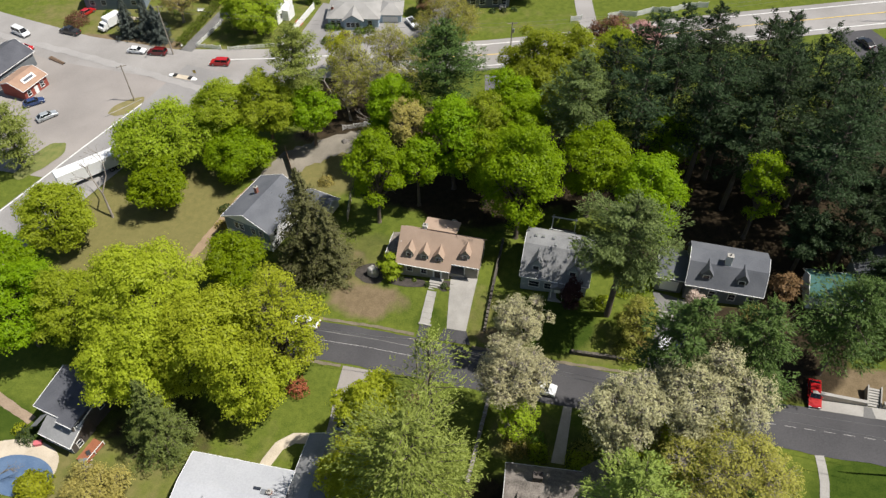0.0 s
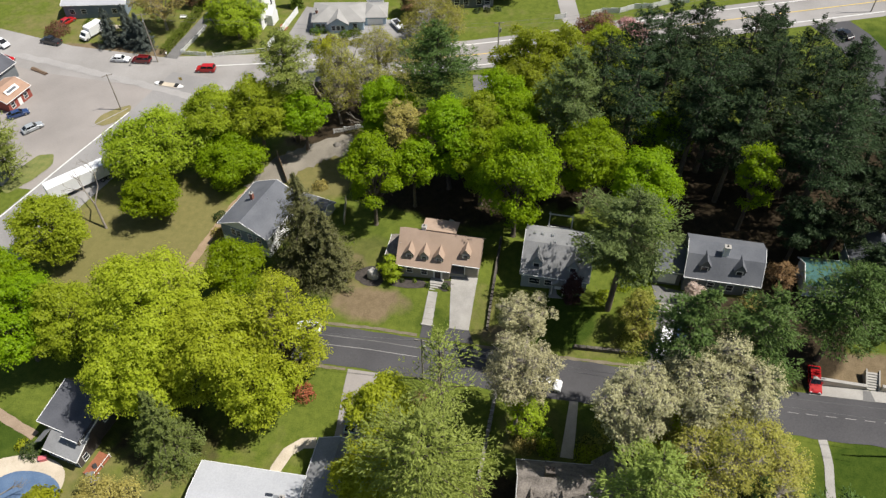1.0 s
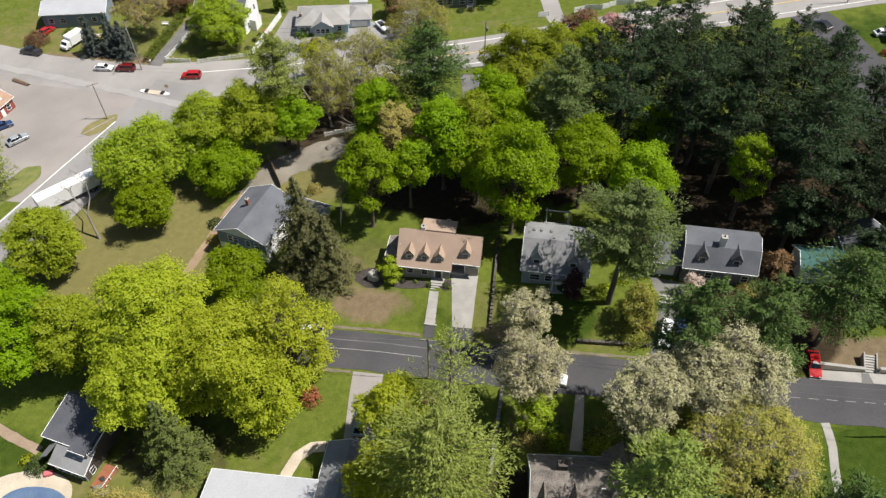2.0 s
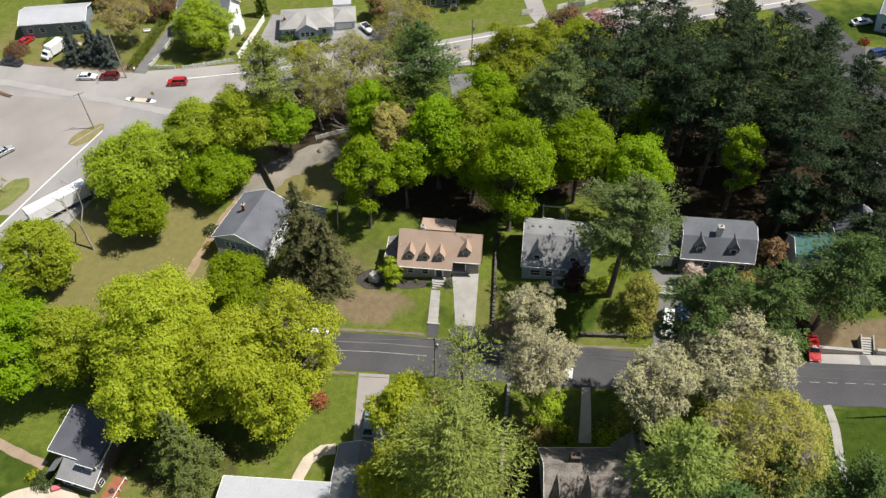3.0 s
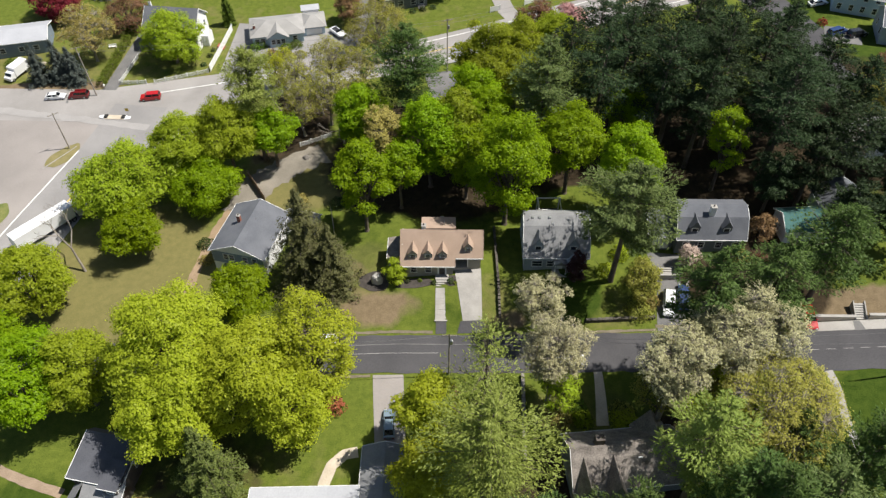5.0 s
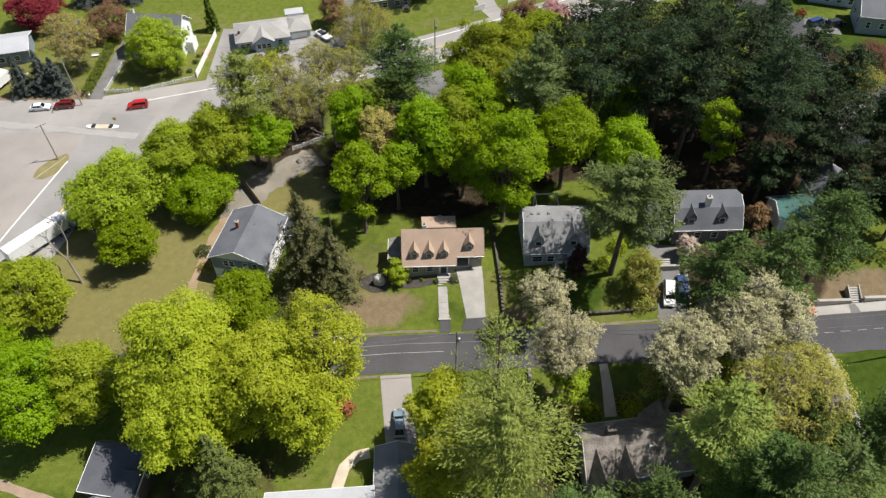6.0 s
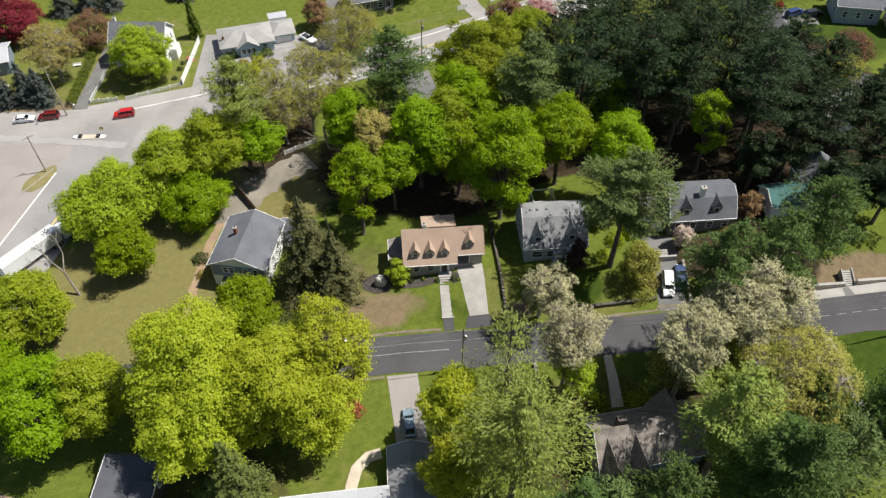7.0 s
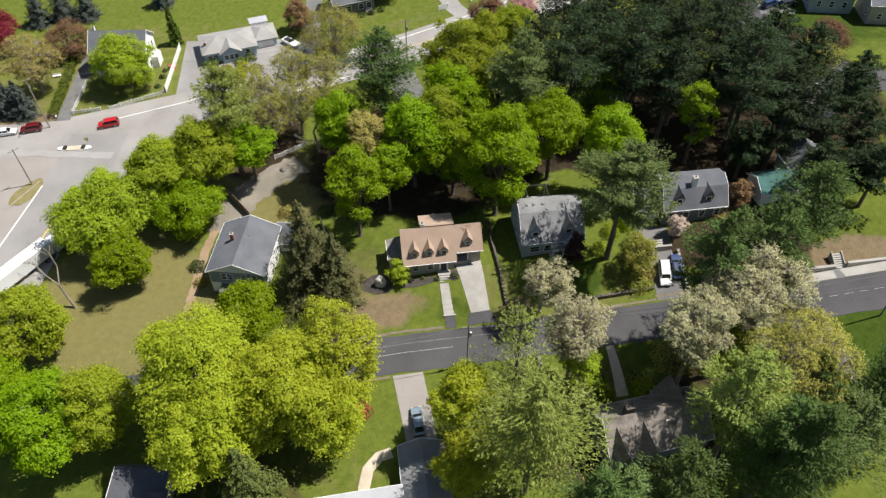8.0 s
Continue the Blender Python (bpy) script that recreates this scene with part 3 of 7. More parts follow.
def slope(parent, axis, a0, a1, p, q, material, thick=0.16, name="roof", label=""):
    """A roof plane from p up to q (offset along the other axis, height), drawn out along the axis."""
    return prism(name, [p, q, (q[0], q[1] + thick), (p[0], p[1] + thick)], axis, a0, a1, material, parent, label)


def dormer(parent, x, yf, zb, w, h, peak, depth, wall, roof):
    """A gabled dormer facing -y."""
    holder = new("dormer")
    holder.parent = parent
    holder.matrix_basis = pose(x, yf, zb)
    prism("wall", [(-w / 2, 0), (w / 2, 0), (w / 2, h), (0, h + peak), (-w / 2, h)], "y", 0, depth, wall, holder)
    o, k = 0.16, peak / (w / 2)
    for s in (-1, 1):
        prism("roof", [(s * (w / 2 + o), h - o * k), (0, h + peak), (0, h + peak + 0.1), (s * (w / 2 + o), h - o * k + 0.1)], "y", -0.2, depth, roof, holder)
    bm = bmesh.new()
    ww, wh = w * 0.52, h * 0.68
    for b in ((-ww / 2 - 0.1, -ww / 2, -0.05, 0.02, h * 0.12, h * 0.12 + wh + 0.1), (ww / 2, ww / 2 + 0.1, -0.05, 0.02, h * 0.12, h * 0.12 + wh + 0.1), (-ww / 2, ww / 2, -0.05, 0.02, h * 0.12 + wh, h * 0.12 + wh + 0.1), (-ww / 2 - 0.1, ww / 2 + 0.1, -0.07, 0.02, h * 0.04, h * 0.12)):
        add_box(bm, *b)
    part("window_frame", bm, TRIM, holder, "white window frame")
    box("pane", (-ww / 2, ww / 2, -0.015, 0.01, h * 0.12, h * 0.12 + wh), GLASS, holder, "dark glass")
    return holder


def chimney(parent, x, y, z0, z1, w=0.7, d=0.6, material=None, label="chimney stack"):
    c = box("chimney", (x - w / 2, x + w / 2, y - d / 2, y + d / 2, z0, z1), material or BRICK, parent, label, 0.02)
    box("cap", (x - w / 2 - 0.06, x + w / 2 + 0.06, y - d / 2 - 0.06, y + d / 2 + 0.06, z1, z1 + 0.1), CONCRETE, c, "", 0.02)
    tubes("flue", [((x, y, z1 + 0.1), (x, y, z1 + 0.35), 0.12, 0.11)], PLASTIC, c, 8)
    return c


def vent(parent, x, y, z, r=0.12, h=0.5, material=None):
    return tubes("vent_pipe", [((x, y, z - 0.3), (x, y, z + h), r, r), ((x, y, z + h), (x, y, z + h + 0.06), r * 1.5, r * 1.5)], material or CHROME, parent, 8)


def gable_house(name, label, x, y, turn, w, d, eave, ridge, wall, roof, axis="x", base=None, over=0.35, category="house"):
    """A house centred at x, y; eave and ridge are heights above sea; the ridge runs along its local axis."""
    z0 = min(gz(x + a, y + b) for a in (-w / 2, w / 2) for b in (-d / 2, d / 2)) if base is None else base
    root = thing(name, label, category, x, y, z0, turn)
    e, r = eave - z0, ridge - z0
    half, run = (d / 2, w / 2) if axis == "x" else (w / 2, d / 2)
    k = (r - e) / half
    prism("wall", [(-half, -0.4), (half, -0.4), (half, e), (0, r - 0.02), (-half, e)], axis, -run, run, wall, root)
    for s in (-1, 1):
        prism("roof", [(s * (half + over), e - over * k), (0, r), (0, r + 0.16), (s * (half + over), e - over * k + 0.16)], axis, -run - over, run + over, roof, root)
        bm = bmesh.new()
        o = half + over + 0.012
        if axis == "x":
            add_box(bm, -run - over, run + over, min(s * o, s * (o + 0.06)), max(s * o, s * (o + 0.06)), e - over * k - 0.02, e - over * k + 0.14)
        else:
            add_box(bm, min(s * o, s * (o + 0.06)), max(s * o, s * (o + 0.06)), -run - over, run + over, e - over * k - 0.02, e - over * k + 0.14)
        part("gutter", bm, TRIM, root, "white gutter")
        for t in (-1, 1):
            a = t * (run + over + 0.004)
            prism("rake_trim", [(s * (half + over), e - over * k - 0.03), (0, r - 0.03), (0, r + 0.19), (s * (half + over), e - over * k + 0.19)], axis, min(a, a + t * 0.07), max(a, a + t * 0.07), TRIM, root, "white rake board")
    return root


# ---------------------------------------------------------------- the tan-roofed house
def tan_house():
    z0 = -1.5
    root = thing("house", "taupe house with a tan shingle roof, four dormers and a garage", "house", -3.6, 3.8, z0)
    ox, oy = -3.6, 3.8
    X = lambda v: v - ox
    Y = lambda v: v - oy
    Z = lambda v: v - z0
    prism("wall", [(Y(-0.2), -1.2), (Y(7.8), -1.2), (Y(7.8), Z(2.2)), (Y(3.8), Z(6.1)), (Y(-0.2), Z(2.2))], "x", X(-10.4), X(-1.6), TAUPE, root)
    prism("garage_wall", [(Y(0.95), -1.0), (Y(6.8), -1.0), (Y(6.8), Z(3.2)), (Y(3.8), Z(6.05)), (Y(0.95), Z(3.3))], "x", X(1.0), X(3.2), TAUPE, root)
    prism("garage_wall", [(Y(2.6), -1.0), (Y(6.8), -1.0), (Y(6.8), Z(3.2)), (Y(3.8), Z(6.05)), (Y(2.6), Z(4.9))], "x", X(-1.6), X(1.0), TAUPE, root)
    slope(root, "x", X(-10.75), X(-1.3), (Y(-0.75), Z(1.62)), (Y(3.8), Z(6.17)), ROOF_TAN)
    slope(root, "x", X(-10.75), X(-1.3), (Y(8.3), Z(1.67)), (Y(3.8), Z(6.17)), ROOF_TAN)
    slope(root, "x", X(-1.3), X(3.55), (Y(0.3), Z(2.66)), (Y(3.8), Z(6.16)), ROOF_TAN)
    slope(root, "x", X(-1.3), X(3.55), (Y(7.3), Z(2.66)), (Y(3.8), Z(6.16)), ROOF_TAN)
    prism("rake_trim", [(Y(-0.8), Z(1.56)), (Y(3.8), Z(6.15)), (Y(3.8), Z(6.37)), (Y(-0.8), Z(1.78))], "x", X(-10.82), X(-10.752), ROOF_TAN, root)
    prism("rake_trim", [(Y(0.2), Z(2.55)), (Y(3.8), Z(6.15)), (Y(3.8), Z(6.36)), (Y(0.2), Z(2.76))], "x", X(3.552), X(3.62), ROOF_TAN, root)
    prism("rake_trim", [(Y(-0.8), Z(1.56)), (Y(0.28), Z(2.64)), (Y(0.28), Z(2.84)), (Y(-0.8), Z(1.80))], "x", X(-1.298), X(-1.22), ROOF_TAN, root)
    box("gutter", (X(-10.75), X(-1.3), Y(-0.86), Y(-0.76), Z(1.58), Z(1.76)), TRIM, root, "white gutter")
    box("gutter", (X(-1.2), X(3.55), Y(0.18), Y(0.28), Z(2.6), Z(2.78)), TRIM, root, "white gutter")
    # rear shed dormer
    prism("rear_dormer_wall", [(Y(4.1), Z(5.0)), (Y(7.4), Z(4.0)), (Y(7.4), Z(5.35)), (Y(4.1), Z(6.1))], "x", X(-6.9), X(-1.5), WHITE_SIDING, root)
    slope(root, "x", X(-7.2), X(-1.2), (Y(7.7), Z(5.35)), (Y(4.0), Z(6.28)), ROOF_TAN, 0.14)
    c = chimney(root, X(-6.75), Y(4.3), Z(5.2), Z(6.85), 0.75, 0.7, WHITE_SIDING, "white chimney with a dark flue")
    vent(root, X(-3.2), Y(5.2), Z(6.1), 0.05, 0.7)
    # dormers
    for x in (-8.6, -6.0, -3.45):
        dormer(root, X(x), Y(0.35), Z(2.55), 1.5, 1.35, 1.0, 3.0, TAUPE, ROOF_TAN)
    dormer(root, X(0.95), Y(1.2), Z(3.4), 1.5, 1.35, 1.0, 2.6, TAUPE, ROOF_TAN)
    for x in (-8.5, -5.95):
        window(root, X(x), Z(0.35), Y(-0.2), 1.0, 1.25)
    # front door, surround and steps
    door = box("door", (X(-4.05), X(-3.05), Y(-0.26), Y(-0.18), Z(-0.75), Z(1.35)), BROWN_SIDING, root, "dark front door")
    tubes("handle", [((X(-3.2), Y(-0.27), Z(0.25)), (X(-3.2), Y(-0.33), Z(0.25)), 0.03, 0.03)], CHROME, door, 6)
    bm = bmesh.new()
    add_box(bm, X(-4.35), X(-4.06), Y(-0.30), Y(-0.2), Z(-0.75), Z(1.45))
    add_box(bm, X(-3.04), X(-2.75), Y(-0.30), Y(-0.2), Z(-0.75), Z(1.45))
    add_box(bm, X(-4.4), X(-2.7), Y(-0.42), Y(-0.2), Z(1.45), Z(1.62))
    part("door_surround", bm, TRIM, root, "white door surround")
    box("landing", (X(-4.7), X(-2.4), Y(-1.5), Y(-0.2), Z(-2.6), Z(-0.76)), CONCRETE, root, "pale stone landing", 0.02)
    for i in range(3):
        box("step", (X(-4.6), X(-2.5), Y(-1.9 - 0.34 * i), Y(-1.5 - 0.34 * i), Z(-2.9), Z(-0.93 - 0.17 * i)), CONCRETE, root, "pale stone step", 0.01)
    # garage door and porch
    gd = box("garage_door", (X(1.25), X(3.0), Y(0.88), Y(0.96), Z(-0.65), Z(1.6)), TAUPE, root, "taupe sectional garage door")
    for i in range(4):
        box("panel", (X(1.32), X(2.93), Y(0.855), Y(0.879), Z(-0.6 + 0.55 * i), Z(-0.1 + 0.55 * i)), TAUPE, gd, "")
    box("porch_post", (X(0.86), X(1.0), Y(0.75), Y(0.9), Z(-0.3), Z(2.9)), TRIM, root, "white post", 0.01)
    box("porch_floor", (X(-1.6), X(1.0), Y(0.6), Y(2.6), Z(-1.2), Z(0.05)), CONCRETE, root)
    box("side_door", (X(-0.9), X(0.1), Y(2.53), Y(2.61), Z(-0.55), Z(1.5)), BROWN_SIDING, root, "dark side door")
    # low wing on the west gable
    box("wing_wall", (X(-13.0), X(-10.41), Y(1.9), Y(6.4), -1.0, Z(1.1)), WHITE_SIDING, root)
    prism("wing_roof", [(X(-13.25), Z(1.0)), (X(-10.42), Z(1.75)), (X(-10.42), Z(1.9)), (X(-13.25), Z(1.15))], "y", Y(1.6), Y(6.7), ROOF_BROWN, root, "brown shingled low wing roof")
    box("wing_trim", (X(-13.34), X(-13.26), Y(1.6), Y(6.7), Z(0.93), Z(1.17)), TRIM, root, "white edge board")
    window(root, Y(4.2), Z(0.2), X(-13.0), 1.6, 1.0, "w")
    window(root, Y(2.6), Z(0.9), X(-10.4), 0.9, 1.2, "w")
    for y in (2.4, 5.2):
        window(root, Y(y), Z(3.9), X(-10.4), 0.8, 1.1, "w")
    window(root, Y(4.0), Z(3.2), X(3.2), 0.8, 1.1, "e")


tan_house()
w = thing("garden_walk", "pale concrete garden walk in sections with stone edges", "path", -3.65, -5.0)
for i in range(6):
    y0 = -2.9 - i * 0.94
    za, zb = gz(-3.65, y0) - w.location.z + 0.05, gz(-3.65, y0 - 0.92) - w.location.z + 0.05
    prism("slab", [(y0 + 5.0, za), (y0 - 0.92 + 5.0, zb), (y0 - 0.92 + 5.0, zb - 0.2), (y0 + 5.0, za - 0.2)], "x", -0.98, 0.98, CONCRETE, w)
box("edge_step", (-1.1, 1.1, -3.75, -3.45, gz(-3.65, -8.6) - w.location.z - 0.3, gz(-3.65, -8.6) - w.location.z + 0.2), CONCRETE, w, "pale stone step at the walk's end", 0.02)


# ---------------------------------------------------------------- the two gambrel houses
def gambrel(name, label, x0, x1, yf, yb, z0, eave, brk, ridge, wall, roof, hip=0.0):
    """brk and ridge: (y, z) of the roof's break and ridge."""
    root = thing(name, label, "house", (x0 + x1) / 2, (yf + yb) / 2, z0)
    ox, oy = (x0 + x1) / 2, (yf + yb) / 2
    ye, ze = yf - 0.35, eave
    P = lambda y, z: (y - oy, z - z0)
    back = (2 * ridge[0] - brk[0], brk[1])
    prism("wall", [P(yf, z0 - 0.6), P(yb, z0 - 0.6), P(yb, eave), P(back[0], back[1] - 0.1), P(ridge[0], ridge[1] - 0.1), P(brk[0], brk[1] - 0.1), P(yf, eave)], "x", x0 - ox, x1 - ox, wall, root)
    for a, b in (((ye, ze), brk), (brk, ridge), (ridge, back), (back, (yb + 0.35, eave))):
        prism("roof", [P(*a), P(*b), P(b[0], b[1] + 0.16), P(a[0], a[1] + 0.16)], "x", x0 - 0.3 - ox, x1 + 0.3 - ox, roof, root)
    box("gutter", (x0 - 0.3 - ox, x1 + 0.3 - ox, ye - 0.1 - oy, ye - 0.01 - oy, ze - 0.04 - z0, ze + 0.13 - z0), TRIM, root, "white gutter")
    for xx in (x0 - 0.37, x1 + 0.31):
        for a, b in (((ye, ze), brk), (brk, ridge)):
            prism("rake_trim", [P(a[0], a[1] - 0.04), P(b[0], b[1] - 0.04), P(b[0], b[1] + 0.19), P(a[0], a[1] + 0.19)], "x", xx - ox, xx + 0.06 - ox, TRIM, root, "white rake board")
    return root, ox, oy


g, ox, oy = gambrel("house", "grey-blue gambrel house with a weathered grey roof, shaded by a pine", 10.7, 21.5, 0.1, 10.4, 0.4, 3.5, (3.5, 7.6), (5.4, 8.3), GREY_BLUE, ROOF_GREY)
for x in (12.9, 18.9):
    dormer(g, x - ox, 0.75 - oy, 4.35 - 0.4, 1.8, 1.5, 1.5, 2.6, GREY_BLUE, ROOF_GREY)
for x in (12.9, 15.2, 19.6):
    window(g, x - ox, 1.9 - 0.4, 0.1 - oy, 1.1 if x != 12.9 else 1.7, 1.3)
for y in (2.4, 5.2, 7.6):
    window(g, y - oy, 1.9 - 0.4, 10.7 - ox, 0.9, 1.3, "w")
    window(g, y - oy, 5.2 - 0.4, 10.7 - ox, 0.8, 1.2, "w")
box("door", (16.4 - ox, 17.4 - ox, 0.02 - oy, 0.09 - oy, 0.2, 2.4), WHITE_SIDING, g, "white front door")
po = new("portico")
po.parent = g
po.matrix_basis = pose(16.9 - ox, 0.1 - oy, 0)
prism("roof", [(-1.2, 2.5), (1.2, 2.5), (0, 3.3)], "y", -1.4, -0.01, ROOF_GREY, po)
for s in (-0.95, 0.95):
    tubes("column", [((s, -1.25, 0.0), (s, -1.25, 2.5), 0.1, 0.09)], TRIM, po, 8)
box("step", (-1.3, 1.3, -1.9, -0.01, -0.6, 0.15), CONCRETE, po, "concrete step", 0.02)
bay = prism("bay", [(17.9 - ox, 0.0), (20.9 - ox, 0.0), (20.9 - ox, 3.0), (19.4 - ox, 4.4), (17.9 - ox, 3.0)], "y", -0.9 - oy, 0.09 - oy, GREY_BLUE, g, "gabled front bay")
for x, y in ((12.0, 4.9), (13.2, 4.9), (14.9, 4.9), (15.4, 3.9)):
    v = box("roof_vent", (x - 0.22 - ox, x + 0.22 - ox, y - 0.2 - oy, y + 0.2 - oy, 7.3, 8.1 if y > 4 else 7.65), CHROME, g, "small metal roof vent", 0.03)
vent(g, 11.2 - ox, 4.4 - oy, 7.5, 0.06, 0.5)
pg = thing("pergola", "white timber pergola frame over a dark deck", "pergola", 16.0, 13.2)
for sx in (-2.0, 2.0):
    for sy in (-1.6, 1.6):
        box("post", (sx - 0.08, sx + 0.08, sy - 0.08, sy + 0.08, 0, 3.0), TRIM, pg, "", 0.01)
for sy in (-1.6, 1.6):
    box("beam", (-2.3, 2.3, sy - 0.07, sy + 0.07, 3.0, 3.2), TRIM, pg)
for sx in (-2.0, 2.0):
    box("rafter", (sx - 0.06, sx + 0.06, -1.9, 1.9, 3.205, 3.36), TRIM, pg)
box("deck", (-2.2, 2.2, -1.9, 1.9, -0.3, 0.25), BROWN_SIDING, pg, "dark deck boards")

h2, ox, oy = gambrel("house", "grey house with a slate-grey roof, two dormers and a chimney", 36.8, 48.2, 2.2, 10.4, 3.2, 6.1, (4.2, 9.3), (6.4, 10.2), GREY_SIDING, ROOF_SLATE)
for x in (39.4, 44.8):
    dormer(h2, x - ox, 2.75 - oy, 7.0 - 3.2, 1.7, 1.45, 1.3, 2.4, GREY_SIDING, ROOF_SLATE)
chimney(h2, 42.2 - ox, 4.7 - oy, 5.5, 8.2, 0.9, 0.8, WHITE_SIDING, "pale chimney stack")
for x in (38.4, 41.0, 44.0, 46.8):
    window(h2, x - ox, 1.5, 2.2 - oy, 1.0, 1.3)
wing = gable_house("garage", "low grey garage wing beside the slate-roofed house", 34.4, 6.5, 0, 4.2, 6.5, 5.6, 7.6, GREY_SIDING, ROOF_SLATE, "x", 2.6, 0.25, "garage")
box("garage_door", (-1.4, 1.4, -3.31, -3.26, 0.1, 2.3), WHITE_SIDING, wing, "white garage door")


# ---------------------------------------------------------------- west and south houses
lh = gable_house("house", "white two-storey house with a slate-grey gable roof", -38.9, 8.9, -13, 10.0, 11.6, 0.25, 2.55, WHITE_SIDING, ROOF_SLATE, "y", -5.6, 0.4)
chimney(lh, -1.9, 0.6, 7.0, 8.9, 0.6, 0.6, BRICK, "brick chimney stack")
vent(lh, 1.0, 1.4, 7.6, 0.05, 0.4)
box("gable_panel", (-4.9, 4.9, -5.86, -5.81, 2.9, 5.7), SLATE_SIDING, lh, "slate-blue front siding")
for x in (-2.3, -1.2, 1.4, 3.2):
    window(lh, x, 4.6, -5.86, 0.85, 1.4)
for z in (1.6, 4.4):
    for y in (-4.2, -1.4, 1.4, 4.2):
        window(lh, y, z, 5.0, 0.8, 1.3, "e")
pr = box("porch_roof", (-3.0, 1.6, -8.0, -5.87, 2.6, 2.78), ROOF_SLATE, lh, "flat dark porch roof")
for x in (-2.8, -0.7, 1.4):
    box("porch_post", (x - 0.08, x + 0.08, -7.9, -7.74, -0.2, 2.6), TRIM, lh, "white porch post")
box("porch_floor", (-3.0, 1.6, -8.0, -5.87, -0.6, 0.3), OLD_WOOD, lh)
ann = gable_house("house_annex", "low white annex with a dark roof behind the house", -30.6, 14.0, -13, 6.0, 5.0, -2.2, -0.6, WHITE_SIDING, ROOF_SLATE, "x", -5.4, 0.3, "annex")
fen = thing("privacy_fence", "tall brown timber privacy fence throwing a dark shadow", "fence", -41.6, 26.2, None, 32)
for i in range(9):
    box("panel", (-0.04, 0.04, -4.5 + i, -3.52 + i, 0.0, 1.9), OLD_WOOD, fen)
    box("post", (-0.07, 0.07, -4.52 + i - 0.06, -4.52 + i + 0.02, -0.3, 2.05), OLD_WOOD, fen)
fen2 = thing("fence", "tan timber fence panel beside the annex", "fence", -24.6, 14.6, None, 12)
for i in range(3):
    box("panel", (-0.05, 0.05, -3 + 2 * i, -1.05 + 2 * i, 0, 1.9), CONCRETE_TAN, fen2)

bl = thing("house", "dark-sided house with a charcoal roof and white rake boards", "house", -57.4, -38.0, -7.2, -11)
prism("wall", [(0.2, -0.4), (7.6, -0.4), (7.6, 4.4), (6.9, 5.9), (0.2, 4.6)], "x", 0.2, 8.2, BROWN_SIDING, bl)
prism("roof", [(-0.2, 4.55), (6.9, 5.95), (6.9, 6.11), (-0.2, 4.71)], "x", -0.1, 8.6, ROOF_DARK, bl)
prism("roof", [(8.2, 4.4), (6.9, 5.95), (6.9, 6.11), (8.2, 4.56)], "x", -0.1, 8.6, ROOF_DARK, bl)
for xx in (-0.18, 8.604):
    prism("rake_trim", [(-0.25, 4.48), (6.9, 5.92), (6.9, 6.15), (-0.25, 4.75)], "x", xx, xx + 0.075, TRIM, bl, "white rake board")
box("gutter", (-0.1, 8.6, -0.3, -0.21, 4.52, 4.7), TRIM, bl, "white gutter")
prism("lower_wall", [(-2.6, -0.4), (1.9, -0.4), (1.9, 4.4), (0.6, 4.5), (-2.6, 3.0)], "x", 2.7, 8.5, BROWN_SIDING, bl)
prism("lower_roof", [(-3.0, 2.85), (1.0, 4.80), (1.0, 4.94), (-3.0, 2.99)], "x", 2.6, 8.9, ROOF_GREY, bl, "lighter grey lower roof")
prism("lower_roof", [(0.6, 2.6), (2.59, 4.35), (2.59, 4.49), (0.6, 2.74)], "y", -2.6, -0.32, ROOF_GREY, bl, "lighter grey side slope")
prism("rake_trim", [(-3.05, 2.78), (0.4, 4.46), (0.4, 4.67), (-3.05, 3.03)], "x", 8.904, 8.974, TRIM, bl, "white rake board")
box("dormer_wall", (5.9, 8.3, -0.9, 1.8, 3.6, 5.5), BROWN_SIDING, bl, "boxed dormer in dark siding")
prism("dormer_roof", [(-1.15, 5.45), (3.4, 6.0), (3.4, 6.14), (-1.15, 5.59)], "x", 5.6, 8.6, ROOF_DARK, bl, "charcoal dormer roof")
box("fascia", (5.6, 8.6, -1.24, -1.16, 5.38, 5.6), TRIM, bl, "white fascia")
window(bl, 7.2, 4.55, -0.9, 1.0, 1.0)
window(bl, -0.1, 4.6, 8.3, 0.9, 1.0, "e")
box("gutter", (2.6, 8.9, -3.1, -3.01, 2.82, 2.98), TRIM, bl, "white gutter")
for x in (2.72, 8.35):
    box("corner_board", (x, x + 0.12, -2.66, -2.605, -0.3, 3.0), TRIM, bl, "white corner board")
for x in (3.0, 4.4, 5.8, 7.2):
    window(bl, x + 0.6, 1.3, -2.6, 1.0, 1.5)
window(bl, 4.6, 3.4, 8.2, 0.9, 1.3, "e")
window(bl, -1.2, 1.4, 8.5, 0.9, 1.3, "e")
vent(bl, 6.4, -1.4, 3.9, 0.05, 0.4, TRIM)
dk = thing("deck", "red-brown timber deck beside a dark house", "deck", -47.4, -41.4, None, -11)
for i in range(9):
    box("board", (-1.0 + 0.24 * i, -0.79 + 0.24 * i, -1.9, 1.9, 0.35, 0.42), DECK_WOOD, dk)
for sx in (-0.9, 1.0):
    for sy in (-1.7, 1.7):
        box("post", (sx - 0.06, sx + 0.06, sy - 0.06, sy + 0.06, -0.2, 0.34), OLD_WOOD, dk)
box("rail", (1.12, 1.2, -1.9, 1.9, 1.2, 1.28), TRIM, dk, "white rail")
for sy in (-1.8, 0, 1.8):
    box("baluster", (1.12, 1.2, sy - 0.05, sy + 0.05, 0.43, 1.195), TRIM, dk)
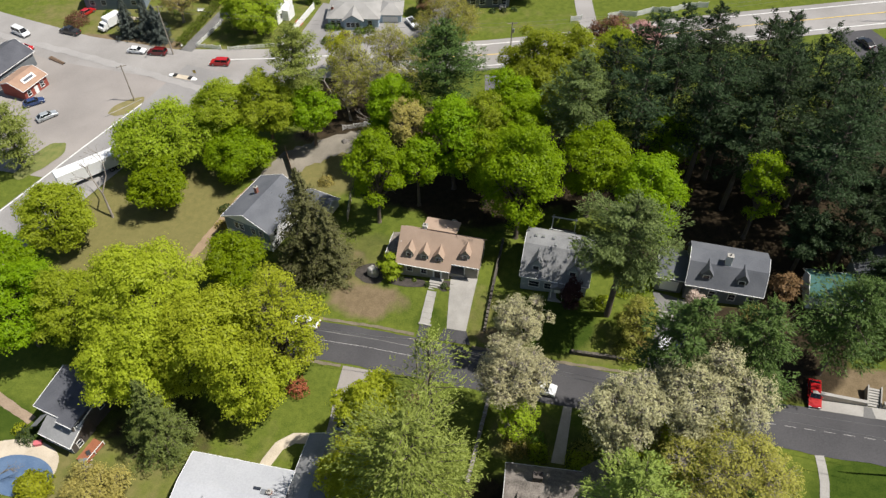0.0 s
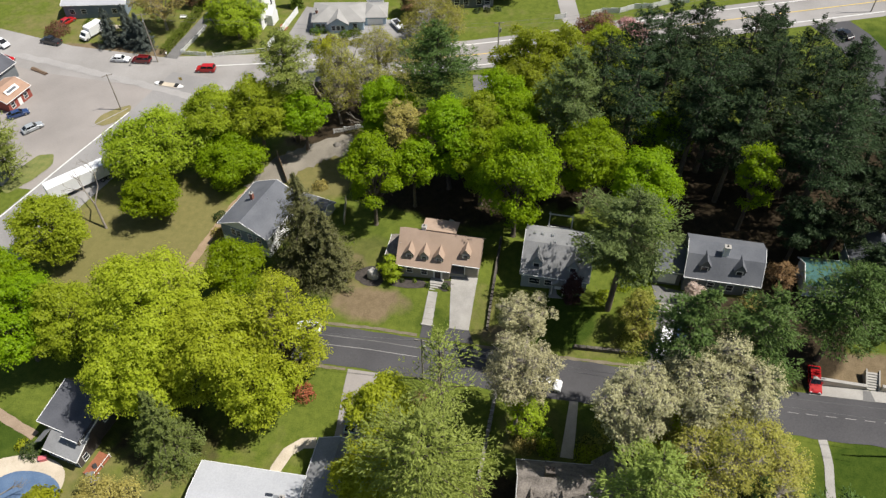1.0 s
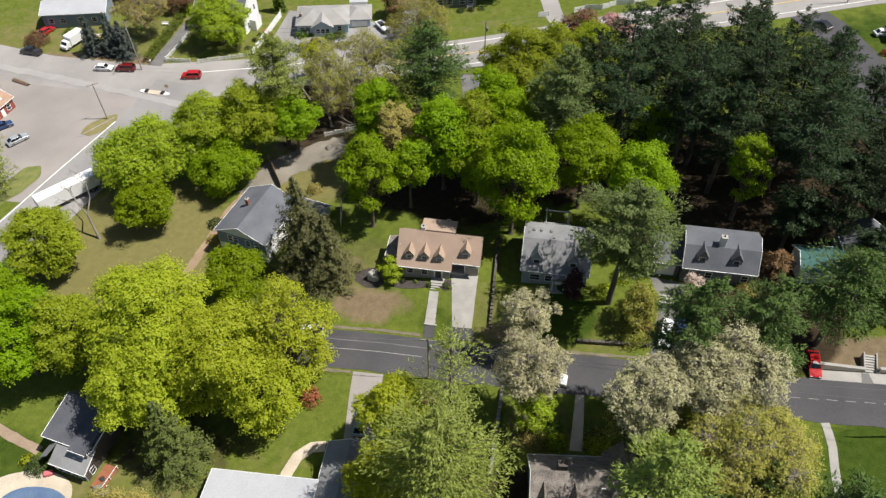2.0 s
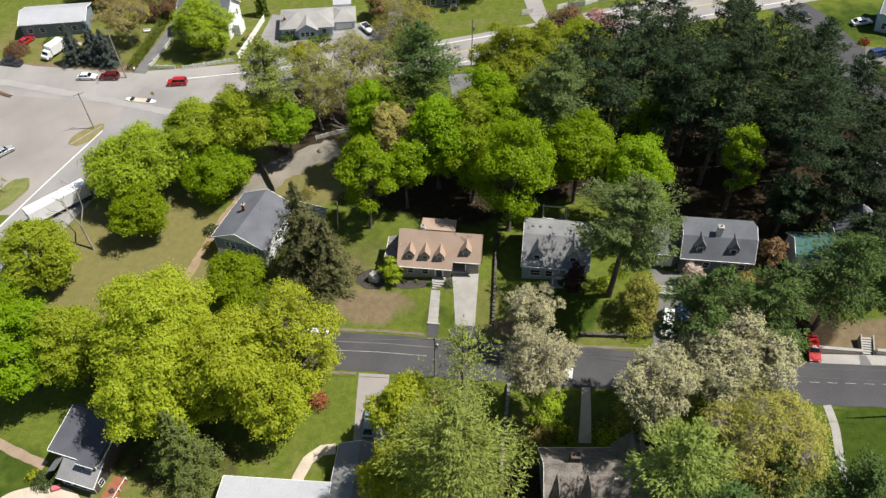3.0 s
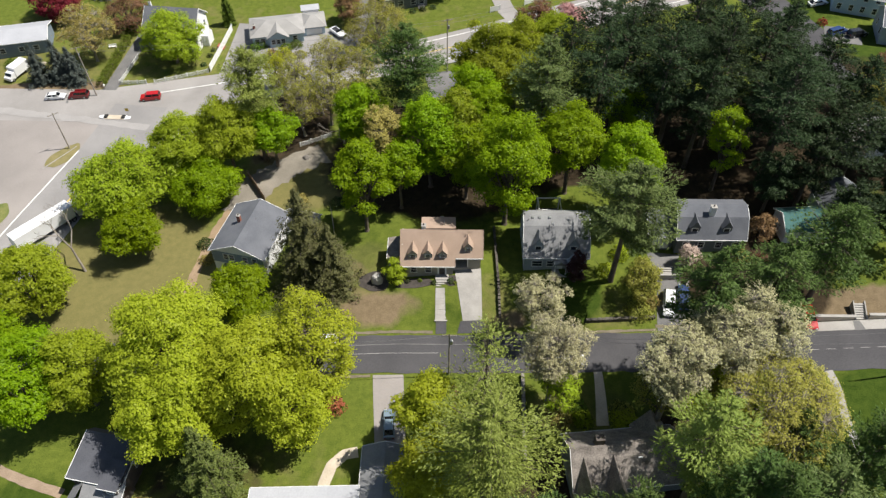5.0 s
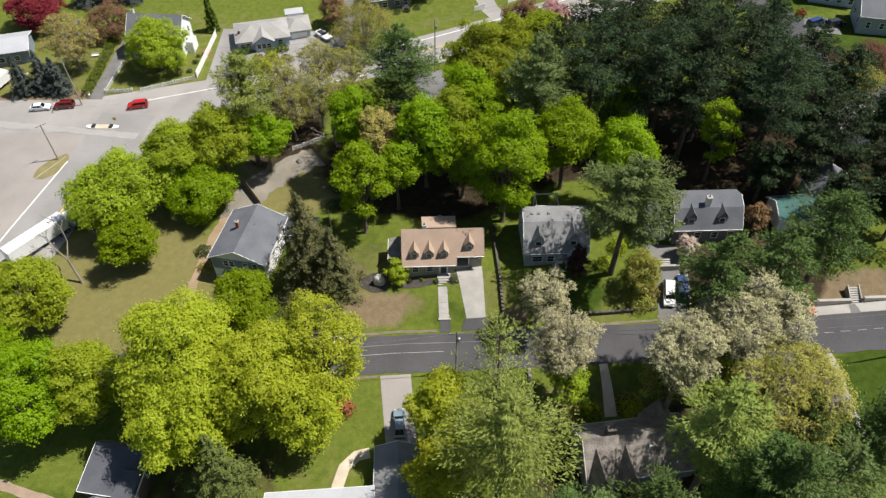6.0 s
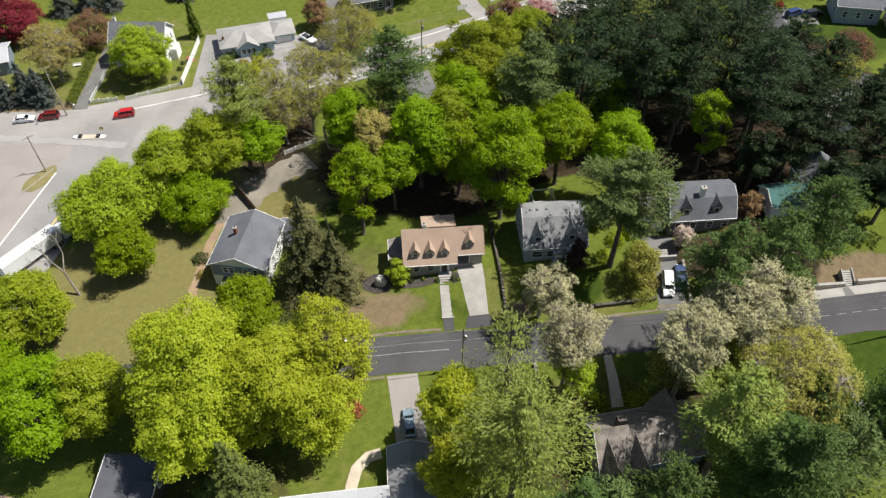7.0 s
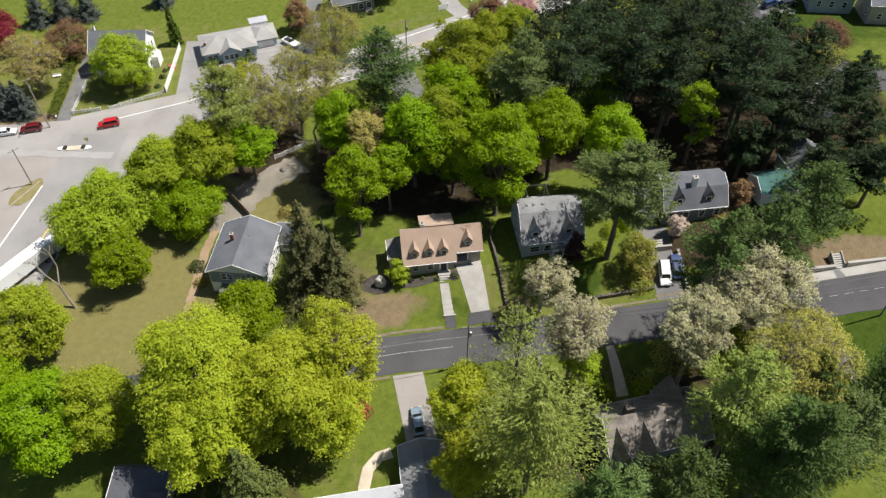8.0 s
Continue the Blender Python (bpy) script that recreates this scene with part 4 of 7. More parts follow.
for nm, lb, ct, x, y, c in (("planter", "pink garden planter beside a dark house", "planter", -56.0, -42.0, plain("pink_plastic", (0.55, 0.14, 0.16), 0.5)), ("storage_box", "grey storage box on a back lawn", "box", -47.5, -43.2, CHROME), ("storage_box", "pale storage box on a back lawn", "box", -46.2, -43.9, CONCRETE)):
    p = thing(nm, lb, ct, x, y, None, 25)
    prism("body", [(-0.5, 0), (0.5, 0), (0.6, 0.6), (-0.6, 0.6)], "y", -0.35, 0.35, c, p, "", 0.03)
    box("lid", (-0.63, 0.63, -0.38, 0.38, 0.605, 0.68), c, p, "", 0.02)
ch = thing("lounge_chair", "white and dark folding lounge chair on a lawn", "chair", -47.0, -42.3, None, 40)
box("seat", (-0.3, 0.3, -0.7, 0.3, 0.3, 0.36), TRIM, ch)
prism("backrest", [(0.3, 0.33), (0.9, 0.85), (0.86, 0.9), (0.26, 0.38)], "x", -0.3, 0.3, PLASTIC, ch)
for sx in (-0.27, 0.27):
    for sy in (-0.6, 0.25):
        box("leg", (sx - 0.025, sx + 0.025, sy - 0.025, sy + 0.025, 0, 0.3), CHROME, ch)

wr = gable_house("house", "long low house with a pale membrane roof", -22.6, -44.0, 2, 14.8, 9.0, -2.75, -2.2, WHITE_SIDING, ROOF_WHITE, "x", -6.2, 0.4)
gx = box("skylight", (3.0, 4.1, 0.6, 1.4, 3.7, 4.05), GLASS, wr, "dark skylight", 0.03)
bx = box("vent_box", (4.3, 5.0, 0.4, 1.2, 3.7, 4.2), CHROME, wr, "metal roof vent", 0.03)
chimney(wr, 5.6, 0.8, 3.4, 4.6, 0.6, 0.6, BRICK, "brick chimney stack")
vent(wr, -3.4, -1.6, 3.75, 0.1, 0.35)
for x in (-5.4, -2.2, 2.8, 5.4):
    window(wr, x, 1.6, 4.5, 1.2, 1.2, "n")
gg = gable_house("garage", "grey-roofed garage at the end of a driveway", -11.5, -38.6, 0, 6.4, 11.4, -2.8, -1.4, WHITE_SIDING, ROOF_GREY, "y", -5.9, 0.35, "garage")
box("garage_door", (-1.9, 1.9, 5.71, 5.76, 0.1, 2.5), TRIM, gg, "white garage door")
edge = ribbon("bed_edging", [(-27.0, -38.9), (-25.2, -37.6), (-23.2, -37.9), (-21.4, -38.6)], 0.22, 0.12, CONCRETE, "pale kerb round a garden bed", "edging", 0.5, 1)

bh = gable_house("house", "old house with a lichened brown shingle roof and cross gables", 22.8, -35.7, 6, 15.6, 8.4, 0.6, 4.4, GREY_SIDING, ROOF_BROWN, "x", -4.2, 0.4)
stack = box("chimney", (-4.6, -3.3, 0.2, 1.2, 6.0, 9.8), BROWN_SIDING, bh, "dark brown chimney stack with two flues", 0.03)
for x in (-4.1, -3.6):
    tubes("flue", [((x, 0.7, 9.78), (x, 0.7, 10.15), 0.17, 0.15)], ROOF_BROWN, stack, 8)
box("flashing", (-4.6, -3.1, -0.1, 0.28, 7.95, 8.15), TRIM, bh, "white chimney flashing")
for x in (-6.4, -2.2):
    prism("cross_gable", [(x - 1.5, 4.2), (x + 1.5, 4.2), (x, 7.7)], "y", -5.6, -0.6, GREY_SIDING, bh, "steep front gable")
    for s in (-1, 1):
        prism("roof", [(x + s * 1.8, 3.6), (x, 7.75), (x, 7.9), (x + s * 1.8, 3.75)], "y", -5.9, -0.4, ROOF_BROWN, bh)
prism("rear_gable", [(2.6, 4.6), (7.0, 4.6), (4.8, 8.0)], "y", 0.2, 5.0, GREY_SIDING, bh, "rear cross gable")
for s in (-1, 1):
    prism("roof", [(4.8 + s * 2.5, 4.2), (4.8, 8.05), (4.8, 8.2), (4.8 + s * 2.5, 4.35)], "y", -0.2, 5.3, ROOF_BROWN, bh)
box("skylight", (1.3, 1.9, -1.6, -1.2, 7.0, 7.45), TRIM, bh, "small white roof vent", 0.02)
for x in (-5.0, -1.0, 1.4):
    window(bh, x, 2.2, 4.2, 1.0, 1.3, "n")


# ---------------------------------------------------------------- houses beyond the junction and the main road
wh = gable_house("house", "white two-storey house with a dark grey roof", -71.6, 83.8, -6, 13.0, 8.4, -1.0, 2.3, WHITE_SIDING, ROOF_SLATE, "x", -7.4, 0.4)
for x in (-5.0, -2.2, 0.6, 3.4, 5.2):
    window(wh, x, 1.9, -4.2, 0.9, 1.4)
    window(wh, x, 4.8, -4.2, 0.9, 1.4)
for y in (-2.2, 0.0, 2.2):
    window(wh, y, 1.9, 6.5, 0.8, 1.4, "e")
    window(wh, y, 4.8, 6.5, 0.8, 1.4, "e")
chimney(wh, -5.6, 0.4, 8.6, 10.6, 0.6, 0.6, WHITE_SIDING, "white chimney stack")
prism("side_porch", [(-1.6, 0.0), (1.6, 0.0), (1.6, 3.2), (0, 4.4), (-1.6, 3.2)], "x", 6.51, 8.3, WHITE_SIDING, wh, "white gabled side porch")
rs = thing("garden_stairs", "dark red timber stairs beside a white house", "stairs", -61.2, 80.5, None, -6)
for i in range(5):
    box("tread", (0.32 * i, 0.32 * i + 0.36, -0.7, 0.7, 0.9 - 0.18 * i - 0.06, 0.9 - 0.18 * i), RED_SIDING, rs)
for s in (-0.75, 0.7):
    prism("stringer", [(0, 0.55), (0, 1.0), (1.75, 0.1), (1.75, -0.2)], "y", s, s + 0.05, RED_SIDING, rs)

ra = thing("house", "pale blue ranch house with a sandy hipped roof", "house", -44.8, 86.2, -6.8, 12)
box("wall", (-8.4, 4.4, -4.4, 4.4, -0.4, 2.9), BLUE_SIDING, ra)
box("wing_wall", (4.41, 10.0, -2.0, 4.6, -0.4, 2.7), BLUE_SIDING, ra)


def hip(parent, x0, x1, y0, y1, z, rise, inset, material, name="roof"):
    bm = bmesh.new()
    ym = (y0 + y1) / 2
    lo = [bm.verts.new(p) for p in ((x0, y0, z), (x1, y0, z), (x1, y1, z), (x0, y1, z))]
    up = [bm.verts.new(p) for p in ((x0, y0, z + 0.15), (x1, y0, z + 0.15), (x1, y1, z + 0.15), (x0, y1, z + 0.15))]
    r0, r1 = bm.verts.new((x0 + inset, ym, z + rise)), bm.verts.new((x1 - inset, ym, z + rise))
    bm.faces.new(lo[::-1])
    for i in range(4):
        bm.faces.new((lo[i], lo[(i + 1) % 4], up[(i + 1) % 4], up[i]))
    bm.faces.new((up[0], up[1], r1, r0))
    bm.faces.new((up[1], up[2], r1))
    bm.faces.new((up[2], up[3], r0, r1))
    bm.faces.new((up[3], up[0], r0))
    return part(name, bm, material, parent)


hip(ra, -8.9, 4.9, -4.9, 4.9, 2.9, 2.0, 4.6, ROOF_SAND)
hip(ra, 4.2, 10.5, -2.5, 5.1, 2.7, 1.5, 2.6, ROOF_SAND, "wing_roof")
prism("front_gable", [(-4.4, 2.9), (0.4, 2.9), (-2.0, 4.4)], "y", -5.6, -1.0, BLUE_SIDING, ra)
for s in (-1, 1):
    prism("roof", [(-2.0 + s * 2.8, 2.75), (-2.0, 4.5), (-2.0, 4.64), (-2.0 + s * 2.8, 2.89)], "y", -5.9, -0.6, ROOF_SAND, ra)
box("front_room", (-4.2, 0.2, -5.5, -4.41, -0.4, 2.88), BLUE_SIDING, ra)
for x in (-3.2, -2.0, -0.8):
    window(ra, x, 1.7, -5.5, 0.9, 1.2)
for x in (-7.2, -5.8, 2.2):
    window(ra, x, 1.7, -4.4, 1.0, 1.2)
box("garage_door", (5.2, 9.2, -2.06, -2.01, 0.0, 2.2), TRIM, ra, "white garage door")
chimney(ra, -7.6, -1.2, 2.5, 4.4, 0.6, 0.6, BRICK, "brick chimney stack")
box("rear_roof", (4.6, 9.4, 5.2, 8.2, 3.2, 3.4), ROOF_WHITE, ra, "white flat rear roof")
box("rear_wall", (4.9, 9.1, 5.21, 7.9, -0.4, 3.19), WHITE_SIDING, ra)

fb = gable_house("house", "long slate-blue house with a pale low roof", -113, 82.5, 14, 16, 8.5, -4.6, -3.3, SLATE_SIDING, ROOF_WHITE, "x", -8.4, 0.4)
for x in (-6, -3, 1.5, 5):
    window(fb, x, 1.8, -4.25, 1.2, 1.2)
th = gable_house("house", "dark grey house with white windows beyond the main road", -15.0, 101.5, 14, 11, 8, -2.0, 1.6, GREY_SIDING, ROOF_SLATE, "x", -5.6, 0.4)
for x in (-4, -1.6, 1.8, 4):
    window(th, x, 1.7, -4.0, 1.3, 1.4)
for i in range(4):
    box("step", (2.9, 4.7, -4.4 - 0.32 * i, -4.05 - 0.32 * i, -0.4, 0.75 - 0.18 * i), CONCRETE, th, "pale front step")
sh = gable_house("shop", "small barn-red shop with a rust shingle roof", -113.0, 39.6, 80, 7.0, 7.0, -4.9, -3.6, RED_SIDING, ROOF_RUST, "x", -7.9, 0.4, "shop")
for x in (-2.2, 1.8):
    window(sh, x, 1.5, -3.5, 1.0, 1.3)
box("door", (-0.6, 0.4, -3.57, -3.51, 0, 2.1), TRIM, sh, "white shop door")
sg = prism("signboard", [(-2.7, 3.55), (-2.6, 3.5), (-1.6, 4.25), (-1.7, 4.3)], "x", -1.8, 1.8, TRIM, sh, "white roof signboard, lettering unreadable")
prism("lettering", [(-2.46, 3.74), (-2.45, 3.73), (-1.96, 4.10), (-1.97, 4.11)], "x", -1.4, 1.4, ROOF_SLATE, sg, "grey bar in place of lettering")
s2 = gable_house("shop", "dark-roofed shop building beside the red shop", -122.5, 44.5, 80, 12, 9, -4.4, -2.4, GREY_SIDING, ROOF_DARK, "x", -8.2, 0.4, "shop")
bu = gable_house("house", "pale blue two-storey house beside a far driveway", 96.6, 84.0, -20, 11, 8, 8.2, 10.8, BLUE_SIDING, ROOF_GREY, "x", 3.2, 0.4)
for x in (-4, -1.3, 1.3, 4):
    window(bu, x, 1.8, -4.0, 0.9, 1.4)
    window(bu, x, 4.5, -4.0, 0.9, 1.2)
b2 = gable_house("house", "pale grey-blue house with a dark roof beside a far lawn", 101.5, 70.0, -14, 10, 9, 8.4, 10.9, GREY_BLUE, ROOF_SLATE, "x", 4.2, 0.4)
for x in (-3, 0, 3):
    window(b2, x, 2.0, -4.5, 0.9, 1.4)
for y in (-2.4, 1.6):
    window(b2, y, 2.0, -5.0, 0.9, 1.4, "w")
b3 = gable_house("house", "tan house with a slate roof past a far lawn", 112.5, 62.0, -14, 11, 9, 9.4, 12.0, TAUPE, ROOF_SLATE, "x", 4.4, 0.4)
for x in (-3, 0, 3):
    window(b3, x, 2.2, -4.5, 0.9, 1.4)
for y in (-2.4, 1.6):
    window(b3, y, 2.2, -5.5, 0.9, 1.4, "w")
te = gable_house("shed", "white shed with a teal metal roof among trees", 59.4, 6.2, 4, 8.4, 5.4, 7.2, 8.8, WHITE_SIDING, ROOF_TEAL, "x", 4.4, 0.35, "shed")
t2 = gable_house("house", "grey-blue house partly hidden behind pines", 66.6, 9.6, 4, 8.0, 7.0, 8.2, 11.0, GREY_BLUE, ROOF_SLATE, "y", 4.8, 0.35)
window(t2, 0.0, 4.2, -3.5, 0.9, 1.2)
gb = gable_house("house", "pale house glimpsed between pine trunks", 75.5, 26.5, 20, 8.0, 7.0, 10.0, 12.2, WHITE_SIDING, ROOF_GREY, "x", 6.0, 0.35)


# ---------------------------------------------------------------- trees
def leaves(pos, nrm, size, slim, rnd, along=None):
    """Pointed leaf sprays at pos, facing nrm; size in metres."""
    n = len(pos)
    nrm = nrm / (np.linalg.norm(nrm, axis=1, keepdims=True) + 1e-9)
    a = rnd.normal(size=(n, 3)) if along is None else along + rnd.normal(size=(n, 3)) * 0.35
    a -= nrm * np.sum(a * nrm, 1, keepdims=True)
    a /= np.linalg.norm(a, axis=1, keepdims=True) + 1e-9
    b = np.cross(nrm, a)
    L = (size * rnd.uniform(0.65, 1.35, n))[:, None]
    v = np.stack([pos - a * L * 0.5 - b * L * slim * 0.55, pos + a * L * 0.6, pos - a * L * 0.35 + b * L * slim * 0.55], 1)
    return v.reshape(-1, 3)


def crown_object(blocks, material, parent):
    V = np.concatenate(blocks)
    return mesh_object("crown", V, np.arange(len(V)).reshape(-1, 3), material, parent)


def shell(n, rnd):
    d = rnd.normal(size=(n, 3))
    return d / np.linalg.norm(d, axis=1, keepdims=True)


def limbs_to(base, targets, r0, rnd, bend=0.35):
    """Limbs that leave the trunk and curve up to the targets."""
    seg = []
    for t in targets:
        t = np.asarray(t)
        start = np.array([base[0], base[1], base[2]]) + np.array([0, 0, rnd.uniform(0, 0.35) * max(0.5, t[2] - base[2])])
        mid = start * 0.45 + t * 0.55 + np.array([0, 0, -bend * rnd.uniform(0.2, 1) * np.hypot(*(t - start)[:2]) * 0.4])
        r = r0 * rnd.uniform(0.35, 0.6)
        seg += [(start, mid, r, r * 0.6), (mid, t, r * 0.6, r * 0.15)]
        for _ in range(2):
            e = mid + (t - mid) * rnd.uniform(0.3, 0.9) + rnd.normal(size=3) * 0.10 * np.linalg.norm(t - start)
            seg.append((mid + (t - mid) * 0.3, e, r * 0.35, r * 0.08))
    return seg


def broadleaf(name, x, y, zc, r, b, material, label, seed, size=0.31, dense=1.0, gaps=0.10, category="tree", slim=0.75, bark=None, shift=(0.0, 0.0), clump=1.0, point=0.30, low=-0.80):
    """A tree whose crown is built of lobes, each lobe of leafy clumps, with shaded clefts between.

    The crown is centred at height zc, r wide and b high from the centre; shift: how far it leans from its foot;
    gaps: the share of clumps that are missing; clump: size of the clumps; point: how far the head narrows upwards."""
    rnd = np.random.RandomState(seed)
    z0 = gz(x, y)
    zc = max(zc - z0, b * 0.8)
    root = thing(name, label, category, x, y)
    centre = np.array([*shift, zc])
    k = int(12 + 2.8 * r)
    i = np.arange(k)
    dz = 1 - (1 - low) * (i + 0.5) / k
    az = i * 2.39996 + seed + rnd.normal(size=k) * 0.3
    flat = np.sqrt(1 - dz ** 2)
    d = np.stack([flat * np.cos(az), flat * np.sin(az), dz], 1)
    wide = (1 - point * np.clip(dz, 0, 1) ** 1.2 - 0.22 * np.clip(-dz, 0, 1))[:, None]
    axes = np.array([r, r, b])
    lobe_r = r * rnd.uniform(0.17, 0.38, k) * (1.1 - 0.28 * np.clip(dz, 0, 1))
    drop = 1.3 if zc - 1.3 * b > 1.5 else 1.0
    lobe = centre + d * axes * np.concatenate([wide, wide, np.where(dz < 0, drop, 1.0)[:, None]], 1) * (rnd.uniform(0.56, 0.92, k))[:, None]
    lobe, lobe_r, d = np.concatenate([lobe, [centre + (0, 0, b * 0.1)]]), np.append(lobe_r, 0.55 * min(r, b)), np.concatenate([d, [[0, 0, 1.0]]])
    out, twigs = [], []
    for c, q, o in zip(lobe, lobe_r, d):
        cs0 = min(0.74, 0.28 + 0.05 * r) * clump
        m = int(4.6 * q * q / (cs0 * cs0)) + 5
        e = shell(m * 3, rnd)
        e = e[(e @ o > -0.45) & (e[:, 2] > -0.55)][:m]
        for f in e:
            if rnd.rand() < gaps:
                continue
            cs = cs0 * rnd.uniform(0.5, 1.45)
            p = c + f * q * np.array([1.0, 1.0, 0.9]) * rnd.uniform(0.66, 1.2)
            n = int(15 * dense * (cs / cs0) ** 2 * clump ** 2 * (0.31 / size) ** 2 * (cs0 / clump / 0.6) ** 2) + 5
            g = shell(n, rnd)
            g[:, 2] = np.where(rnd.rand(n) < 0.75, np.abs(g[:, 2]), g[:, 2])
            at = p + g * cs * np.array([1.2, 1.2, 0.66]) * rnd.uniform(0.45, 1.35, n)[:, None]
            out.append(leaves(at, g * 0.8 + f * 0.5 + np.array([0.05, 0, 0.55]) + rnd.normal(size=(n, 3)) * 0.4, size, slim, rnd))
            if gaps > 0.22:
                twigs.append((c, p, 0.035, 0.012))
    tr = 0.10 + 0.030 * r + 0.008 * zc
    fork = np.array([rnd.normal() * 0.15, rnd.normal() * 0.15, max(1.2, (zc - b) * 0.75 + 0.6)])
    seg = [((0, 0, -0.3), (0, 0, 0.5), tr * 1.7, tr * 1.1), ((0, 0, 0.5), fork, tr * 1.1, tr * 0.85), (fork, (fork[0] * 2 + shift[0], fork[1] * 2 + shift[1], zc + b * 0.5), tr * 0.8, tr * 0.15)]
    seg += limbs_to(fork, lobe, tr, rnd)
    tubes("trunk", seg + twigs, bark or BARK, root, 4 if twigs else 6)
    crown_object(out, material, root)
    return root


def pine(name, x, y, top, r, material, label, seed, low=0.35, n_branch=92, per=240, size=0.42, fullness=1.0, category="tree", group=""):
    """A white pine: bare lower trunk and uneven, flat, tufted boughs; top is the height of the tip above sea."""
    rnd = np.random.RandomState(seed)
    root = thing(name, label, category, x, y, group=group)
    h = top - gz(x, y)
    tr = 0.16 + h * 0.011
    lean = rnd.normal(size=2) * 0.012 * h
    axis = lambda s: np.array([lean[0] * s, lean[1] * s, h * s])
    seg = [((0, 0, -0.3), axis(0.25), tr * 1.25, tr)] + [(axis(0.25 + 0.15 * i), axis(0.40 + 0.15 * i), tr * (1 - 0.19 * i), tr * (0.81 - 0.19 * i)) for i in range(4)] + [(axis(0.85), axis(1.0), tr * 0.24, 0.03)]
    out = []
    for i in range(n_branch):
        s = low + (0.985 - low) * ((i + rnd.uniform(0, 1)) / n_branch) ** 0.9
        u = (s - low) / (1 - low)
        prof = (0.66 + 0.50 * u) if u < 0.40 else (0.86 * (1 - ((u - 0.40) / 0.62) ** 1.35) + 0.06)
        ln = max(0.6, r * prof * rnd.uniform(0.45, 1.30))
        az = i * 2.399 + rnd.normal() * 0.35
        d = np.array([math.cos(az), math.sin(az), 0])
        p0 = axis(s)
        rise = rnd.uniform(-0.10, 0.22) + 0.35 * u
        p1 = p0 + d * ln + np.array([0, 0, ln * rise])
        seg.append((p0, p1, 0.035 + 0.010 * ln, 0.012))
        n = int(per * fullness * (ln / r) ** 1.1 * rnd.uniform(0.75, 1.25)) + 10
        w = np.ceil(rnd.uniform(0.10, 1.0, n) ** 0.75 * 5) / 5 - 0.05 + rnd.normal(size=n) * 0.055
        side = np.array([-d[1], d[0], 0])
        spread = ln * 0.38 * (0.35 + w * 0.9) * (1.15 - 0.5 * w)
        tuft = np.round(rnd.uniform(-1, 1, n) * 2.5) / 2.5 + rnd.normal(size=n) * 0.10
        p = p0 + (p1 - p0) * w[:, None] + side * (tuft * spread)[:, None]
        p[:, 2] += rnd.normal(size=n) * 0.17 + 0.12 + 0.26 * np.abs(np.sin(w * 9 + i)) - 0.14 * np.abs(tuft)
        nr = np.array([0, 0, 1.0]) + d * 0.25 + rnd.normal(size=(n, 3)) * 0.7
        fan = d + side * tuft[:, None] * 0.9 + np.array([0, 0, 0.35])
        out.append(leaves(p, nr, size * 1.1, 0.34, rnd, fan))
    tubes("trunk", seg, BARK, root, 5)
    crown_object(out, material, root)
    return root


def spruce(name, x, y, top, r, material, label, seed, low=0.04, rings=26, size=0.36, category="tree", group="", loose=0.35):
    """A cone of drooping boughs down to the ground."""
    rnd = np.random.RandomState(seed)
    root = thing(name, label, category, x, y, group=group)
    h = top - gz(x, y)
    seg = [((0, 0, -0.2), (0, 0, h * 0.5), 0.12 + h * 0.010, 0.06 + h * 0.006), ((0, 0, h * 0.5), (0, 0, h), 0.06 + h * 0.006, 0.02)]
    out = []
    for i in range(rings):
        u = (i + 0.5) / rings
        z = h * (low + (1 - low) * u)
        count = int(5 + 8 * (1 - u))
        for j in range(count):
            ln = (r * (1 - u) ** 0.85 + 0.22) * rnd.uniform(0.55, 1.22) * (1 - loose * (rnd.rand() < 0.3))
            az = 2 * math.pi * (j + rnd.uniform(-0.3, 0.3)) / count + i * 1.3
            d = np.array([math.cos(az), math.sin(az), 0])
            p0 = np.array([0, 0, z])
            p1 = p0 + d * ln + np.array([0, 0, -ln * rnd.uniform(0.15, 0.42)])
            seg.append((p0, p1, 0.03 + 0.008 * ln, 0.01))
            n = int(20 + 60 * ln / max(r, 1) * max(1.0, r / 3.0))
            w = rnd.uniform(0.15, 1.05, n)
            side = np.array([-d[1], d[0], 0])
            p = p0 + (p1 - p0) * w[:, None] + side * (rnd.uniform(-1, 1, n) * ln * 0.26 * (1.1 - 0.6 * w))[:, None]
            p[:, 2] += 0.35 * ln * (w - 0.5) ** 2 + rnd.normal(size=n) * 0.2
            out.append(leaves(p, np.array([0, 0, 0.9]) + d * 0.7 + rnd.normal(size=(n, 3)) * 0.4, size, 0.42, rnd))
    tubes("trunk", seg, BARK, root, 5)
    crown_object(out, material, root)
    return root


def bare_tree(name, x, y, top, r, label, seed, twigs=120, material=None, category="tree", lean=(-0.12, 0.1), stem=0.34):
    """A leafless tree of forking limbs."""
    rnd = np.random.RandomState(seed)
    root = thing(name, label, category, x, y)
    h = top - gz(x, y)
    seg = []

    def grow(p, d, ln, rad, depth):
        q = p + d * ln
        seg.append((p, q, rad, rad * 0.68))
        if depth == 0 or len(seg) > twigs * 3:
            return
        for _ in range(rnd.randint(2, 4)):
            e = d + rnd.normal(size=3) * 0.55 + np.array([0, 0, 0.10])
            grow(q, e / np.linalg.norm(e), ln * rnd.uniform(0.55, 0.82), rad * 0.58, depth - 1)

    start = np.array([0, 0, -0.2])
    grow(start, np.array([lean[0], lean[1], 1.0]), h * stem, 0.12 + h * 0.014, 5)
    tubes("trunk", seg, material or BARE, root, 5)
    return root


